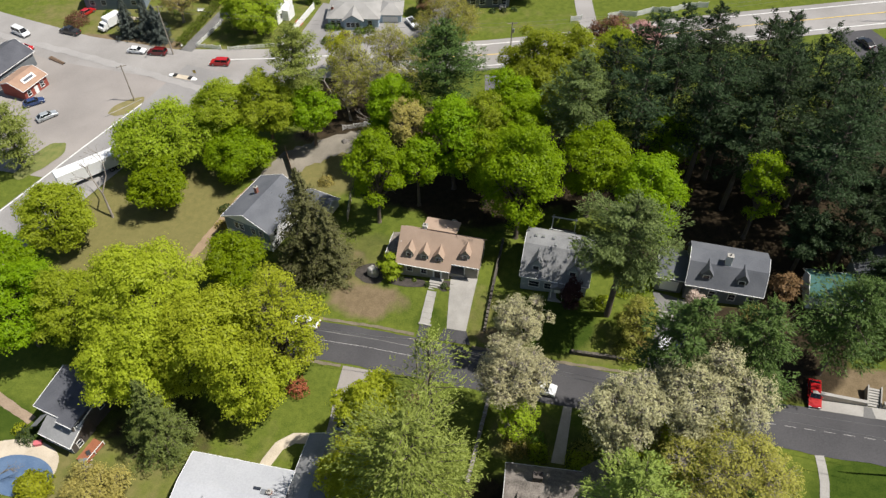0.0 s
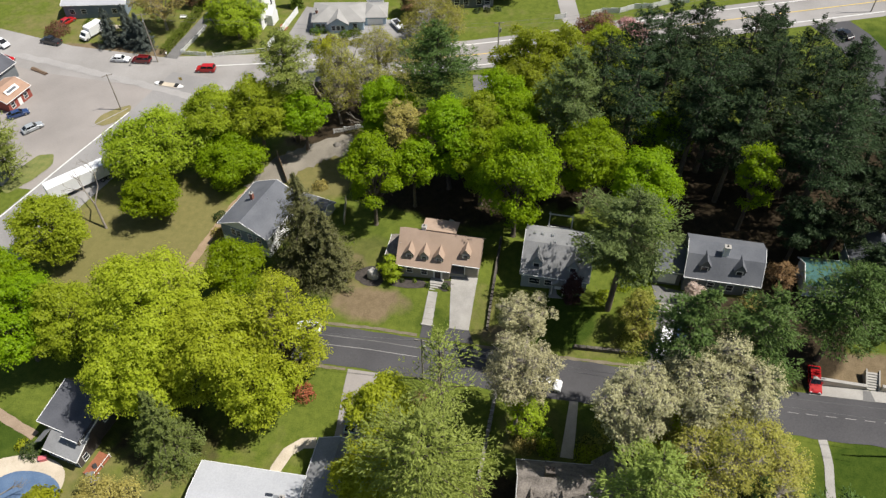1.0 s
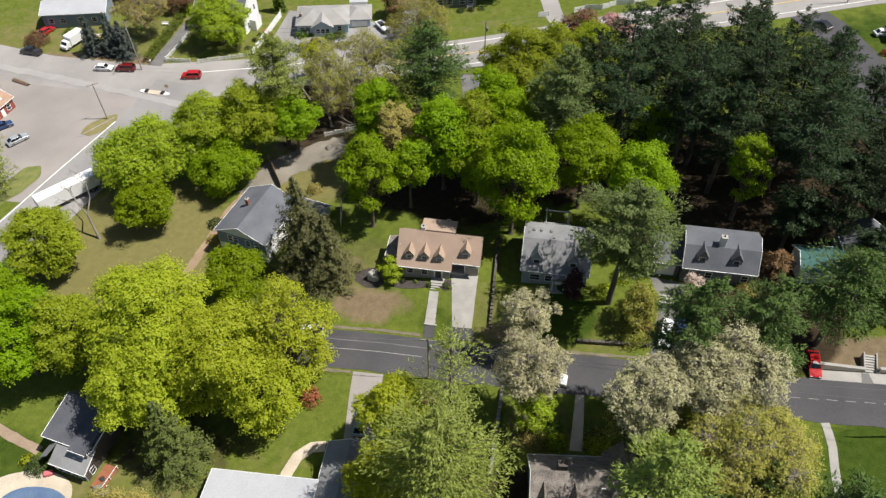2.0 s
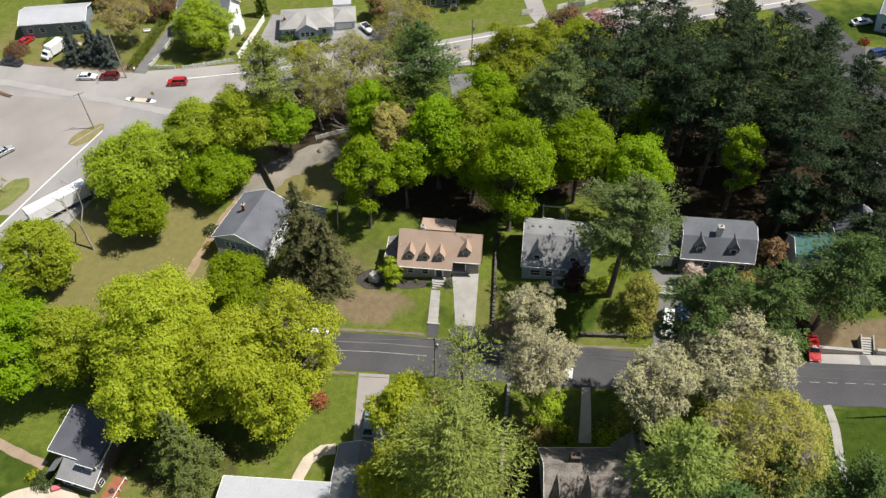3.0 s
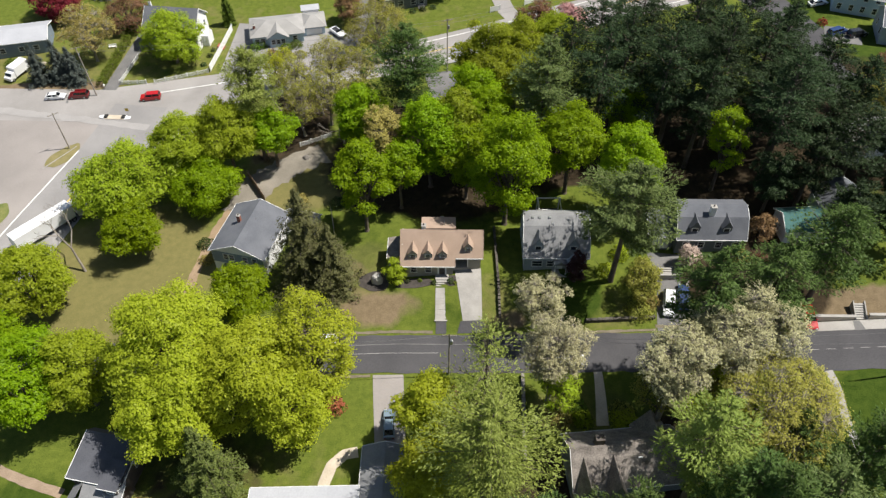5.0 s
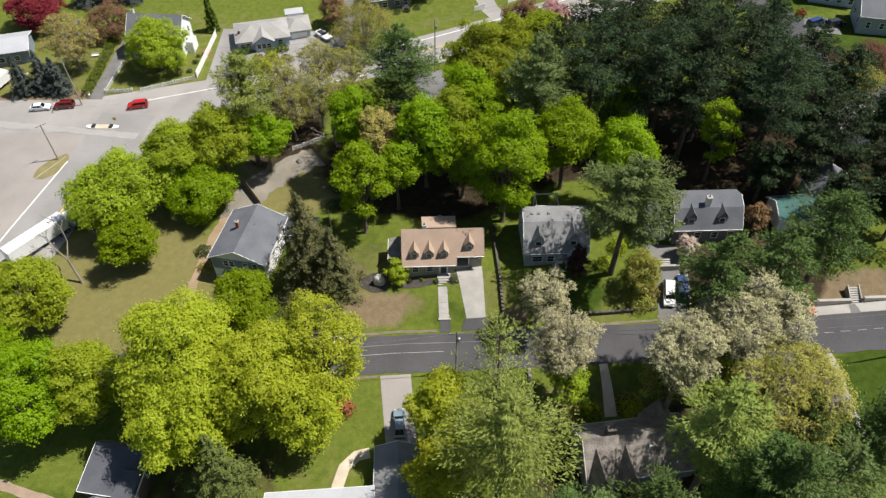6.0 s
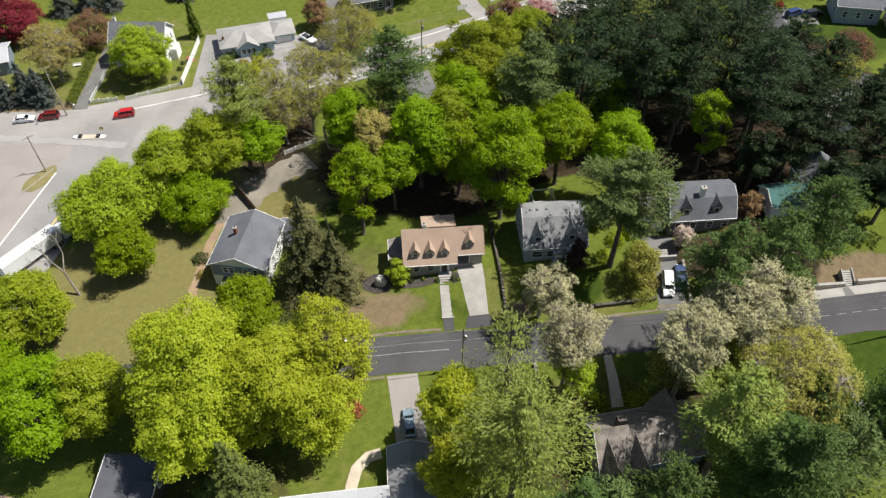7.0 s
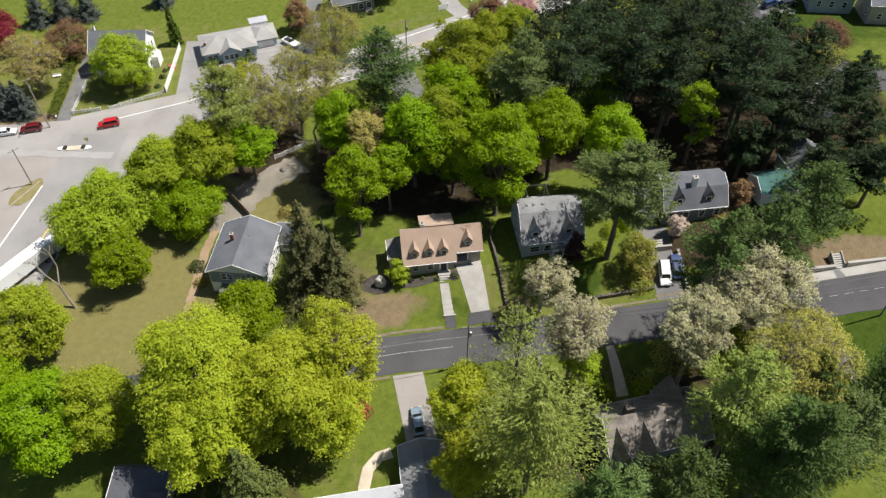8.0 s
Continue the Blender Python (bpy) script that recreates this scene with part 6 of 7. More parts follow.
def car(kind, colour, x, y, turn, label, z=None, name="car"):
    """A vehicle that faces its local +x, standing on the slope of the land."""
    L, W, H, hood, belt, c0, c1, r0, r1 = SHAPES[kind]
    root = thing(name, label, "van" if kind == "van" else "truck" if kind == "pickup" else "car", x, y, z, turn)
    c, s = math.cos(radians(turn)), math.sin(radians(turn))
    e = 1.4
    pitch = math.degrees(math.atan2(gz(x + c * e, y + s * e) - gz(x - c * e, y - s * e), 2 * e))
    bank = math.degrees(math.atan2(gz(x - s * 0.8, y + c * 0.8) - gz(x + s * 0.8, y - c * 0.8), 1.6))
    root.matrix_basis = Matrix.Translation((x, y, gz(x, y) + 0.07)) @ pose(0, 0, 0, 0, 0, turn) @ pose(0, 0, 0, bank, -pitch, 0)
    px = lambda v: L / 2 - v
    paint = PAINT[colour]
    rear = belt - 0.04 if kind in ("sedan", "pickup") else belt
    prof = [(px(0.02), 0.30), (px(0), 0.55), (px(0.10), hood - 0.14), (px(0.35), hood - 0.04), (px(c0), belt), (px(c1), belt), (px(L - 0.12), rear), (px(L), rear - 0.18), (px(L - 0.02), 0.34), (px(L - 0.2), 0.24), (px(0.2), 0.24)]
    body = prism("body", prof, "y", -W / 2, W / 2, paint, root, "", 0.05)
    # glasshouse, narrower at the roof
    bm = bmesh.new()
    wi, wr = W / 2 - 0.09, W / 2 - 0.26
    lo = [bm.verts.new((px(a), b, belt - 0.02)) for a, b in ((c0, -wi), (c0, wi), (c1, wi), (c1, -wi))]
    hi = [bm.verts.new((px(a), b, H - 0.06)) for a, b in ((r0, -wr), (r0, wr), (r1, wr), (r1, -wr))]
    for i in range(4):
        bm.faces.new((lo[i], lo[(i + 1) % 4], hi[(i + 1) % 4], hi[i]))
    bm.faces.new(hi)
    bm.faces.new(lo[::-1])
    part("glasshouse", bm, CAR_GLASS, root, "dark tinted windows", 0.03)
    bm = bmesh.new()
    add_box(bm, px(r1 + 0.05), px(r0 - 0.05), -wr - 0.04, wr + 0.04, H - 0.075, H)
    part("roof_panel", bm, paint, root, "", 0.03)
    pl = []
    for sd in (-1, 1):
        pl += [((px(c0), sd * wi, belt), (px(r0), sd * wr, H - 0.05), 0.045, 0.045), ((px(c1), sd * wi, belt), (px(r1), sd * wr, H - 0.05), 0.06, 0.06), ((px((c0 + c1) / 2), sd * (wi + 0.01), belt), (px((r0 + r1) / 2), sd * (wr + 0.02), H - 0.05), 0.045, 0.045)]
    for q in pl:
        tubes("pillar", [q], paint, root, 5)
    for fx in (0.85, L - 0.95):
        for sd in (-1, 1):
            wy = sd * (W / 2 - 0.12)
            wheel = new("wheel")
            wheel.parent = root
            wheel.matrix_basis = pose(px(fx), wy, 0.33)
            tubes("tyre", [((0, -0.12, 0), (0, 0.12, 0), 0.33, 0.33), ((0, sd * 0.12, 0), (0, sd * 0.121, 0), 0.33, 0.2)], RUBBER, wheel, 14)
            tubes("rim", [((0, sd * 0.09, 0), (0, sd * 0.13, 0), 0.21, 0.19), ((0, sd * 0.13, 0), (0, sd * 0.135, 0), 0.19, 0.01)], ALLOY, wheel, 10)
    for sd in (-1, 1):
        yy = sd * (W / 2 - 0.28)
        box("headlight", (px(0.14), px(0.0) + 0.012, yy - 0.17, yy + 0.17, hood - 0.30, hood - 0.17), LAMP_CLEAR, root, "clear headlight", 0.02)
        box("tail_light", (px(L) - 0.012, px(L - 0.1), yy - 0.15, yy + 0.15, rear - 0.38, rear - 0.2), LAMP_RED, root, "red tail light", 0.02)
        box("mirror", (px(c0 + 0.42), px(c0 + 0.26), sd * (W / 2 + 0.08) - 0.08, sd * (W / 2 + 0.08) + 0.08, belt - 0.02, belt + 0.12), paint, root, "", 0.02)
    box("bumper", (px(0.12), px(-0.05), -W / 2 + 0.12, W / 2 - 0.12, 0.32, 0.5), PLASTIC, root, "dark bumper", 0.03)
    box("bumper", (px(L + 0.05), px(L - 0.12), -W / 2 + 0.12, W / 2 - 0.12, 0.34, 0.52), PLASTIC, root, "dark bumper", 0.03)
    if kind == "pickup":
        box("bed_floor", (px(L - 0.25), px(c1 + 0.2), -W / 2 + 0.2, W / 2 - 0.2, belt + 0.002, belt + 0.03), PLASTIC, root, "dark cargo bed liner")
    return root


car("sedan", "white", -95.3, 59.6, 4, "white sedan parked at the roadside")
car("suv", "maroon", -89.8, 59.9, 184, "dark maroon car parked behind a white sedan")
car("suv", "red", -72.4, 58.6, 188, "bright red car on the junction")
car("pickup", "black", -117.2, 64.6, 172, "black pickup truck parked at the roadside")
car("van", "white", -129.6, 61.5, -20, "white van on the cross street")
car("sedan", "silver", -101.4, 30.4, 55, "silver sedan on the parking lot")
car("sedan", "blue", -107.6, 34.6, 45, "dark blue car parked at a red shop")
car("suv", "red", -124.0, 54.5, 10, "red car half hidden beside a shop")
car("sedan", "red", -118.5, 74.5, 70, "small red car parked on a lawn drive")
car("sedan", "white", -23.4, -12.3, 178, "white sedan parked at the kerb under a maple")
car("suv", "white", 34.6, -7.4, 262, "white car parked on a sloping driveway")
car("sedan", "blue", 37.0, -6.6, 82, "dark blue car beside a low wall")
car("sedan", "red", 56.5, -11.2, 268, "bright red car parked beside the sidewalk")
car("sedan", "steel", -11.4, -27.6, 92, "blue-grey car parked before a garage")
car("suv", "white", 17.2, -17.4, -6, "white car parked under a blossoming tree")
car("sedan", "black", 75.5, 88.8, 118, "black sedan waiting at the side street")
car("suv", "blue", 88.2, 71.5, 20, "dark blue car on a far driveway")
car("suv", "black", 92.2, 70.4, 15, "black car beside a grey house")
car("sedan", "white", 88.0, 85.2, 12, "white sedan on a far driveway")


def box_truck(x, y, turn, label):
    root = thing("box_truck", label, "truck", x, y, None, turn)
    root.location.z += 0.06
    box("cargo_box", (-3.6, 1.0, -1.15, 1.15, 0.75, 3.1), PAINT["white"], root, "white cargo box", 0.04)
    prism("cab", [(1.05, 0.5), (2.9, 0.5), (2.9, 1.25), (2.35, 1.45), (1.95, 2.2), (1.05, 2.25)], "y", -1.0, 1.0, PAINT["white"], root, "white cab", 0.05)
    prism("windscreen", [(2.40, 1.46), (2.44, 1.48), (2.06, 2.14), (2.02, 2.12)], "y", -0.85, 0.85, CAR_GLASS, root, "dark windscreen")
    box("chassis", (-3.5, 2.8, -0.45, 0.45, 0.4, 0.74), PLASTIC, root)
    for fx in (2.0, -2.4):
        for sd in (-1, 1):
            wheel = new("wheel")
            wheel.parent = root
            wheel.matrix_basis = pose(fx, sd * 0.92, 0.42)
            tubes("tyre", [((0, -0.14, 0), (0, 0.14, 0), 0.42, 0.42), ((0, sd * 0.14, 0), (0, sd * 0.141, 0), 0.42, 0.25)], RUBBER, wheel, 14)
            tubes("rim", [((0, sd * 0.12, 0), (0, sd * 0.145, 0), 0.25, 0.05)], ALLOY, wheel, 10)
    for sd in (-0.7, 0.7):
        box("headlight", (2.88, 2.93, sd - 0.15, sd + 0.15, 0.85, 1.05), LAMP_CLEAR, root, "clear headlight", 0.01)
    return root


box_truck(-108.5, 69.2, 250, "white box truck parked on a drive beside spruces")


def trailer_truck(x, y, turn):
    """A white box trailer lorry on the west road."""
    root = thing("trailer_truck", "long white box trailer truck on the west road", "truck", x, y, None, turn)
    root.location.z += 0.07
    trailer = box("trailer", (-9.0, 3.2, -1.27, 1.27, 1.05, 3.95), PAINT["white"], root, "white box trailer", 0.05)
    for k in range(9):
        box("roof_seam", (-8.4 + 1.35 * k, -8.34 + 1.35 * k, -1.22, 1.22, 3.951, 3.975), TRIM, trailer)
    box("rear_door", (-9.05, -9.002, -1.15, 1.15, 1.2, 3.8), TRIM, root, "white rear door")
    prism("cab", [(3.7, 0.6), (6.4, 0.6), (6.4, 1.6), (5.5, 1.8), (5.2, 3.0), (3.7, 3.1)], "y", -1.2, 1.2, PAINT["white"], root, "white cab", 0.06)
    prism("windscreen", [(5.55, 1.82), (5.6, 1.84), (5.3, 2.9), (5.25, 2.88)], "y", -1.0, 1.0, CAR_GLASS, root, "dark windscreen")
    box("chassis", (-8.8, 6.2, -0.5, 0.5, 0.6, 0.95), PLASTIC, root)
    for fx in (5.4, 2.6, 1.4, -6.6, -7.8):
        for sd in (-1, 1):
            wheel = new("wheel")
            wheel.parent = root
            wheel.matrix_basis = pose(fx, sd * 1.05, 0.5)
            tubes("tyre", [((0, -0.18, 0), (0, 0.18, 0), 0.5, 0.5), ((0, sd * 0.18, 0), (0, sd * 0.181, 0), 0.5, 0.3)], RUBBER, wheel, 14)
            tubes("rim", [((0, sd * 0.15, 0), (0, sd * 0.185, 0), 0.3, 0.05)], ALLOY, wheel, 10)


trailer_truck(-78.7, 16.3, 51)
bo = thing("motorboat", "small white motorboat on a trailer beside a house", "boat", -31.2, 85.4, None, 310)
prism("hull", [(-2.6, 0.5), (-2.5, 1.2), (2.2, 1.25), (3.0, 1.3), (2.0, 0.55)], "y", -1.0, 1.0, PAINT["white"], bo, "white hull", 0.12)
box("cockpit", (-1.9, 0.6, -0.7, 0.7, 1.255, 1.3), PLASTIC, bo, "dark cockpit floor")
prism("windshield", [(0.6, 1.3), (0.75, 1.3), (0.45, 1.75), (0.4, 1.75)], "y", -0.8, 0.8, CAR_GLASS, bo, "dark windshield")
box("trailer", (-2.4, 2.8, -0.5, 0.5, 0.32, 0.49), CHROME, bo, "metal trailer")
for sd in (-1, 1):
    tubes("wheel", [((-0.5, sd * 0.9 - 0.1, 0.3), (-0.5, sd * 0.9 + 0.1, 0.3), 0.3, 0.3)], RUBBER, bo, 12)


# ---------------------------------------------------------------- poles and wires
def utility_pole(x, y, h, turn, label, arms=1, lamp=False, box_on=False, lean=0.0):
    root = thing("utility_pole", label, "utility pole", x, y, None, turn, "utility poles")
    tubes("pole", [((0, 0, -0.5), (lean, 0, h), 0.17, 0.11)], POLE_WOOD, root, 8)
    for i in range(arms):
        z = h - 0.35 - 0.75 * i
        arm = box("crossarm", (-1.15 + lean, 1.15 + lean, -0.06, 0.06, z, z + 0.12), POLE_WOOD, root, "", 0.01)
        for sx in (-1.0, -0.5, 0.5, 1.0):
            tubes("insulator", [((sx + lean, 0, z + 0.12), (sx + lean, 0, z + 0.3), 0.05, 0.035)], CONCRETE, arm, 6)
    if box_on:
        tubes("transformer", [((0.35 + lean, 0.1, h - 2.6), (0.35 + lean, 0.1, h - 1.7), 0.24, 0.24), ((0.35 + lean, 0.1, h - 1.7), (0.35 + lean, 0.1, h - 1.65), 0.24, 0.05)], CHROME, root, 10)
    if lamp:
        tubes("lamp_arm", [((0, 0, h - 1.3), (0, -1.8, h - 0.8), 0.04, 0.04)], CHROME, root, 6)
        box("lamp_head", (-0.14, 0.14, -2.3, -1.7, h - 0.88, h - 0.74), CHROME, root, "grey street lamp head", 0.03)
    return root


def wire(a, b, sag, label, radius=0.022):
    a, b = Vector(a), Vector(b)
    root = new("wire")
    root.location = a
    tagged(root, label, "wire", "overhead wires")
    n = 16
    pts = [a.lerp(b, i / n) - a - Vector((0, 0, sag * 4 * (i / n) * (1 - i / n))) for i in range(n + 1)]
    tubes("cable", [(tuple(p), tuple(q), radius, radius) for p, q in zip(pts, pts[1:])], CABLE, root, 4)


CABLE = plain("weathered_cable", (0.16, 0.16, 0.16), 0.6)
utility_pole(-2.2, -18.9, 10.6, 0, "grey timber utility pole with a crossarm at the kerb", 1, False, True)
utility_pole(-86.0, 60.6, 13.2, 20, "tall timber utility pole leaning beside parked cars", 1, True, False, -0.5)
utility_pole(-85.4, 40.6, 9.6, 40, "timber utility pole on a small grassy island", 1, False, False, -0.3)
utility_pole(-3.1, 67.0, 14.0, 20, "dark timber utility pole beside the main road", 1, False, True)
utility_pole(66.0, -22.5, 10.6, 0, "grey timber utility pole at the kerb", 1, False, False)
utility_pole(-72, -21.5, 10.6, 0, "grey timber utility pole at the kerb", 1, False, False)
utility_pole(83, 100, 12, 20, "dark timber utility pole beside the main road", 1)
for dy in (-0.12, 0.12):
    wire((-2.2 + dy * 6, -18.9, 6.5), (66, -22.5 + dy * 8, 12.2), 1.4, "overhead wire along the street")
    wire((-2.2 + dy * 6, -18.9, 6.5), (-72, -21.5 + dy * 8, 4.2), 1.4, "overhead wire along the street")
    wire((-3.1, 67.0 + dy * 7, 8.8), (83, 100 + dy * 7, 13.6), 1.6, "overhead wire along the main road")
    wire((-3.1, 67.0 + dy * 7, 8.8), (-85.9, 60.6 + dy * 7, 5.2), 1.8, "overhead wire along the main road")



# ---------------------------------------------------------------- walls, fences, hedges
def stone_wall(name, label, a, b, width, height, seed, material=None, cap=False):
    """A dry wall of separate stones between two points of the plan."""
    rnd = np.random.RandomState(seed)
    a, b = Vector(a), Vector(b)
    n = max(2, int((b - a).length / 0.62))
    turn = math.degrees(math.atan2(b.y - a.y, b.x - a.x))
    root = thing(name, label, "wall", a.x, a.y, None, turn)
    z0 = root.location.z
    step = (b - a).length / n
    courses = 2
    for i in range(n):
        p = a.lerp(b, (i + 0.5) / n)
        zz = gz(p.x, p.y) - z0
        for k in range(courses):
            hh = height / courses
            bm = bmesh.new()
            add_box(bm, -step * 0.48, step * 0.48, -width / 2, width / 2, -0.12 if k == 0 else 0.0, hh * 0.97)
            for v in bm.verts:
                v.co += Vector(rnd.uniform(-1, 1, 3) * np.array([step * 0.07, width * 0.10, hh * 0.08]))
            ob = part("stone", bm, material or STONE, root)
            ob.location = ((i + 0.5 + (0.25 if k else 0)) * step, 0, zz + k * hh)
    return root


stone_wall("stone_wall", "low dry stone wall between two gardens, shade put into its dark colour", (6.4, -8.4), (5.9, 10.4), 0.4, 0.8, 11, SHADED_STONE)
stone_wall("stone_wall", "low dark stone wall along a front lawn", (20.6, -9.7), (32.0, -9.7), 0.5, 0.7, 12, SHADED_STONE)
stone_wall("stone_wall", "low stone wall beside a driveway", (37.7, -11.4), (37.9, -4.0), 0.5, 0.9, 13)
stone_wall("stone_wall", "low stone wall beside an overgrown lawn", (9.6, -19.6), (9.2, -34.0), 0.5, 0.7, 14)
stone_wall("stone_wall", "low stone wall along the street verge", (38.2, -11.6), (47.5, -12.2), 0.5, 0.8, 15)
rw = thing("retaining_wall", "pale concrete retaining wall along the sidewalk", "wall", 64.0, -11.6)
box("wall_face", (1.6, 12, -0.2, 0.2, -0.5, 1.2), CONCRETE_TAN, rw, "", 0.03)
box("wall_face", (-8.0, -0.4, -0.2, 0.2, -1.3, 0.7), CONCRETE_TAN, rw, "", 0.03)
box("coping", (1.55, 12.05, -0.27, 0.27, 1.205, 1.32), CONCRETE, rw, "pale coping", 0.02)
box("coping", (-8.05, -0.35, -0.27, 0.27, 0.705, 0.82), CONCRETE, rw, "pale coping", 0.02)
st = thing("steps", "pale concrete garden steps between low walls", "stairs", 64.4, -11.8)
for i in range(7):
    box("step", (-0.75, 0.85, 0.34 * i, 0.34 * i + 0.36, -0.4, 0.19 * (i + 1)), CONCRETE, st, "", 0.01)
for sx in (-0.95, 0.88):
    prism("side_wall", [(-0.1, -0.4), (-0.1, 0.5), (2.6, 1.75), (2.6, -0.4)], "x", sx, sx + 0.2, CONCRETE, st)
gw = thing("retaining_wall", "white concrete wall and steps above a driveway", "wall", 35.1, -3.1)
box("wall_face", (-1.9, 1.9, -0.2, 0.2, -0.6, 1.1), CONCRETE, gw, "", 0.03)
for i in range(3):
    box("step", (-1.9, 0.4, 0.25 + 0.36 * i, 0.6 + 0.36 * i, 0.3, 1.05 + 0.17 * i), CONCRETE, gw, "", 0.01)


def picket_fence(label, a, b, height, solid=False):
    a, b = Vector(a), Vector(b)
    turn = math.degrees(math.atan2(b.y - a.y, b.x - a.x))
    root = thing("white_fence", label, "fence", a.x, a.y, None, turn)
    z0, span = root.location.z, (b - a).length
    n = max(1, round(span / 2.4))
    step = span / n
    for i in range(n + 1):
        p = a.lerp(b, i / n)
        zz = gz(p.x, p.y) - z0
        box("post", (i * step - 0.07, i * step + 0.07, -0.07, 0.07, zz - 0.3, zz + height + 0.12), TRIM, root)
        if i == n:
            break
        q = a.lerp(b, (i + 1) / n)
        z1 = gz(q.x, q.y) - z0
        zm = (zz + z1) / 2
        bm = bmesh.new()
        if solid:
            add_box(bm, i * step + 0.08, (i + 1) * step - 0.08, -0.025, 0.025, zm + 0.08, zm + height)
        else:
            for zr in (0.28, height - 0.22):
                add_box(bm, i * step + 0.08, (i + 1) * step - 0.08, 0.012, 0.05, zm + zr, zm + zr + 0.09)
            k = int(step / 0.19)
            for j in range(k):
                u = i * step + 0.12 + j * (step - 0.24) / max(1, k - 1)
                dip = 0.16 * math.sin(math.pi * j / max(1, k - 1))
                add_box(bm, u - 0.05, u + 0.05, -0.03, 0.01, zm + 0.08, zm + height - dip)
        part("panel", bm, TRIM, root)
    return root


picket_fence("white picket fence with dipped panels along the road", (-81.6, 64.8), (-75.2, 65.0), 1.15)
picket_fence("white picket fence with dipped panels along the road", (-73.2, 64.9), (-61.2, 69.3), 1.15)
picket_fence("white picket fence beside a driveway", (-81.6, 65.2), (-80.6, 76.5), 1.15)
picket_fence("tall solid white fence between two gardens", (-60.8, 69.8), (-59.2, 88.5), 1.9, True)
for a, b in (((10.6, 94.5), (8.0, 93.5)), ((17, 95.8), (19.6, 97.4)), ((19.6, 97.4), (24, 97.6)), ((24, 97.6), (27.5, 99.8)), ((27.5, 99.8), (32, 100.2)), ((32, 100.2), (36, 102.6)), ((36, 102.6), (41, 103.4))):
    picket_fence("solid white fence zigzagging beside the main road", a, b, 1.5, True)
picket_fence("weathered fence beside the dirt yard", (-34.5, 39.6), (-28, 42.6), 1.2)
# guard rail along the wood
gr = thing("guard_rail", "grey metal guard rail beside the main road", "guard rail", -12.5, 67.2, None, 18)
for i in range(12):
    box("post", (i * 2.4 - 0.06, i * 2.4 + 0.06, -0.06, 0.06, gz(-12.5 + 2.3 * i, 67.2 + 0.74 * i) - gr.location.z - 0.3, gz(-12.5 + 2.3 * i, 67.2 + 0.74 * i) - gr.location.z + 0.62), POLE_WOOD, gr)
box("rail", (-0.4, 27, 0.065, 0.12, 0.35, 0.66), CHROME, gr, "corrugated steel rail", 0.02)


def hedge(label, a, b, width, height, material, seed):
    rnd = np.random.RandomState(seed)
    a, b = Vector(a), Vector(b)
    turn = math.degrees(math.atan2(b.y - a.y, b.x - a.x))
    root = thing("hedge", label, "hedge", a.x, a.y, None, turn)
    z0, span = root.location.z, (b - a).length
    n = int(span * (2 * height + width) * 26)
    u, t = rnd.uniform(0, span, n), rnd.uniform(0, 2 * height + width, n)
    yv = np.where(t < height, -width / 2, np.where(t < height + width, t - height - width / 2, width / 2))
    zv = np.where(t < height, t, np.where(t < height + width, height, t - height - width))
    nr = np.stack([np.zeros(n), np.where(t < height, -1, np.where(t < height + width, 0, 1)), np.where((t >= height) & (t < height + width), 1.0, 0.3)], 1)
    base = ground(a.x + (b.x - a.x) * u / span, a.y + (b.y - a.y) * u / span) - z0
    bulge = 0.12 * np.sin(u * 1.7) + 0.08 * np.sin(u * 4.1 + 1)
    p = np.stack([u, yv * (1 + bulge), zv * (1 + 0.5 * bulge) + base], 1) + rnd.normal(size=(n, 3)) * 0.09
    V = leaves(p, nr + rnd.normal(size=(n, 3)) * 0.4, 0.3, 0.7, rnd)
    mesh_object("leaves", V, np.arange(len(V)).reshape(-1, 3), material, root)
    tubes("stems", [((s, 0, gz(a.x + (b.x - a.x) * s / span, a.y + (b.y - a.y) * s / span) - z0 - 0.1), (s, 0, gz(a.x + (b.x - a.x) * s / span, a.y + (b.y - a.y) * s / span) - z0 + height * 0.8), 0.05, 0.02) for s in np.arange(0.4, span, 1.2)], BARK, root, 5)
    return root


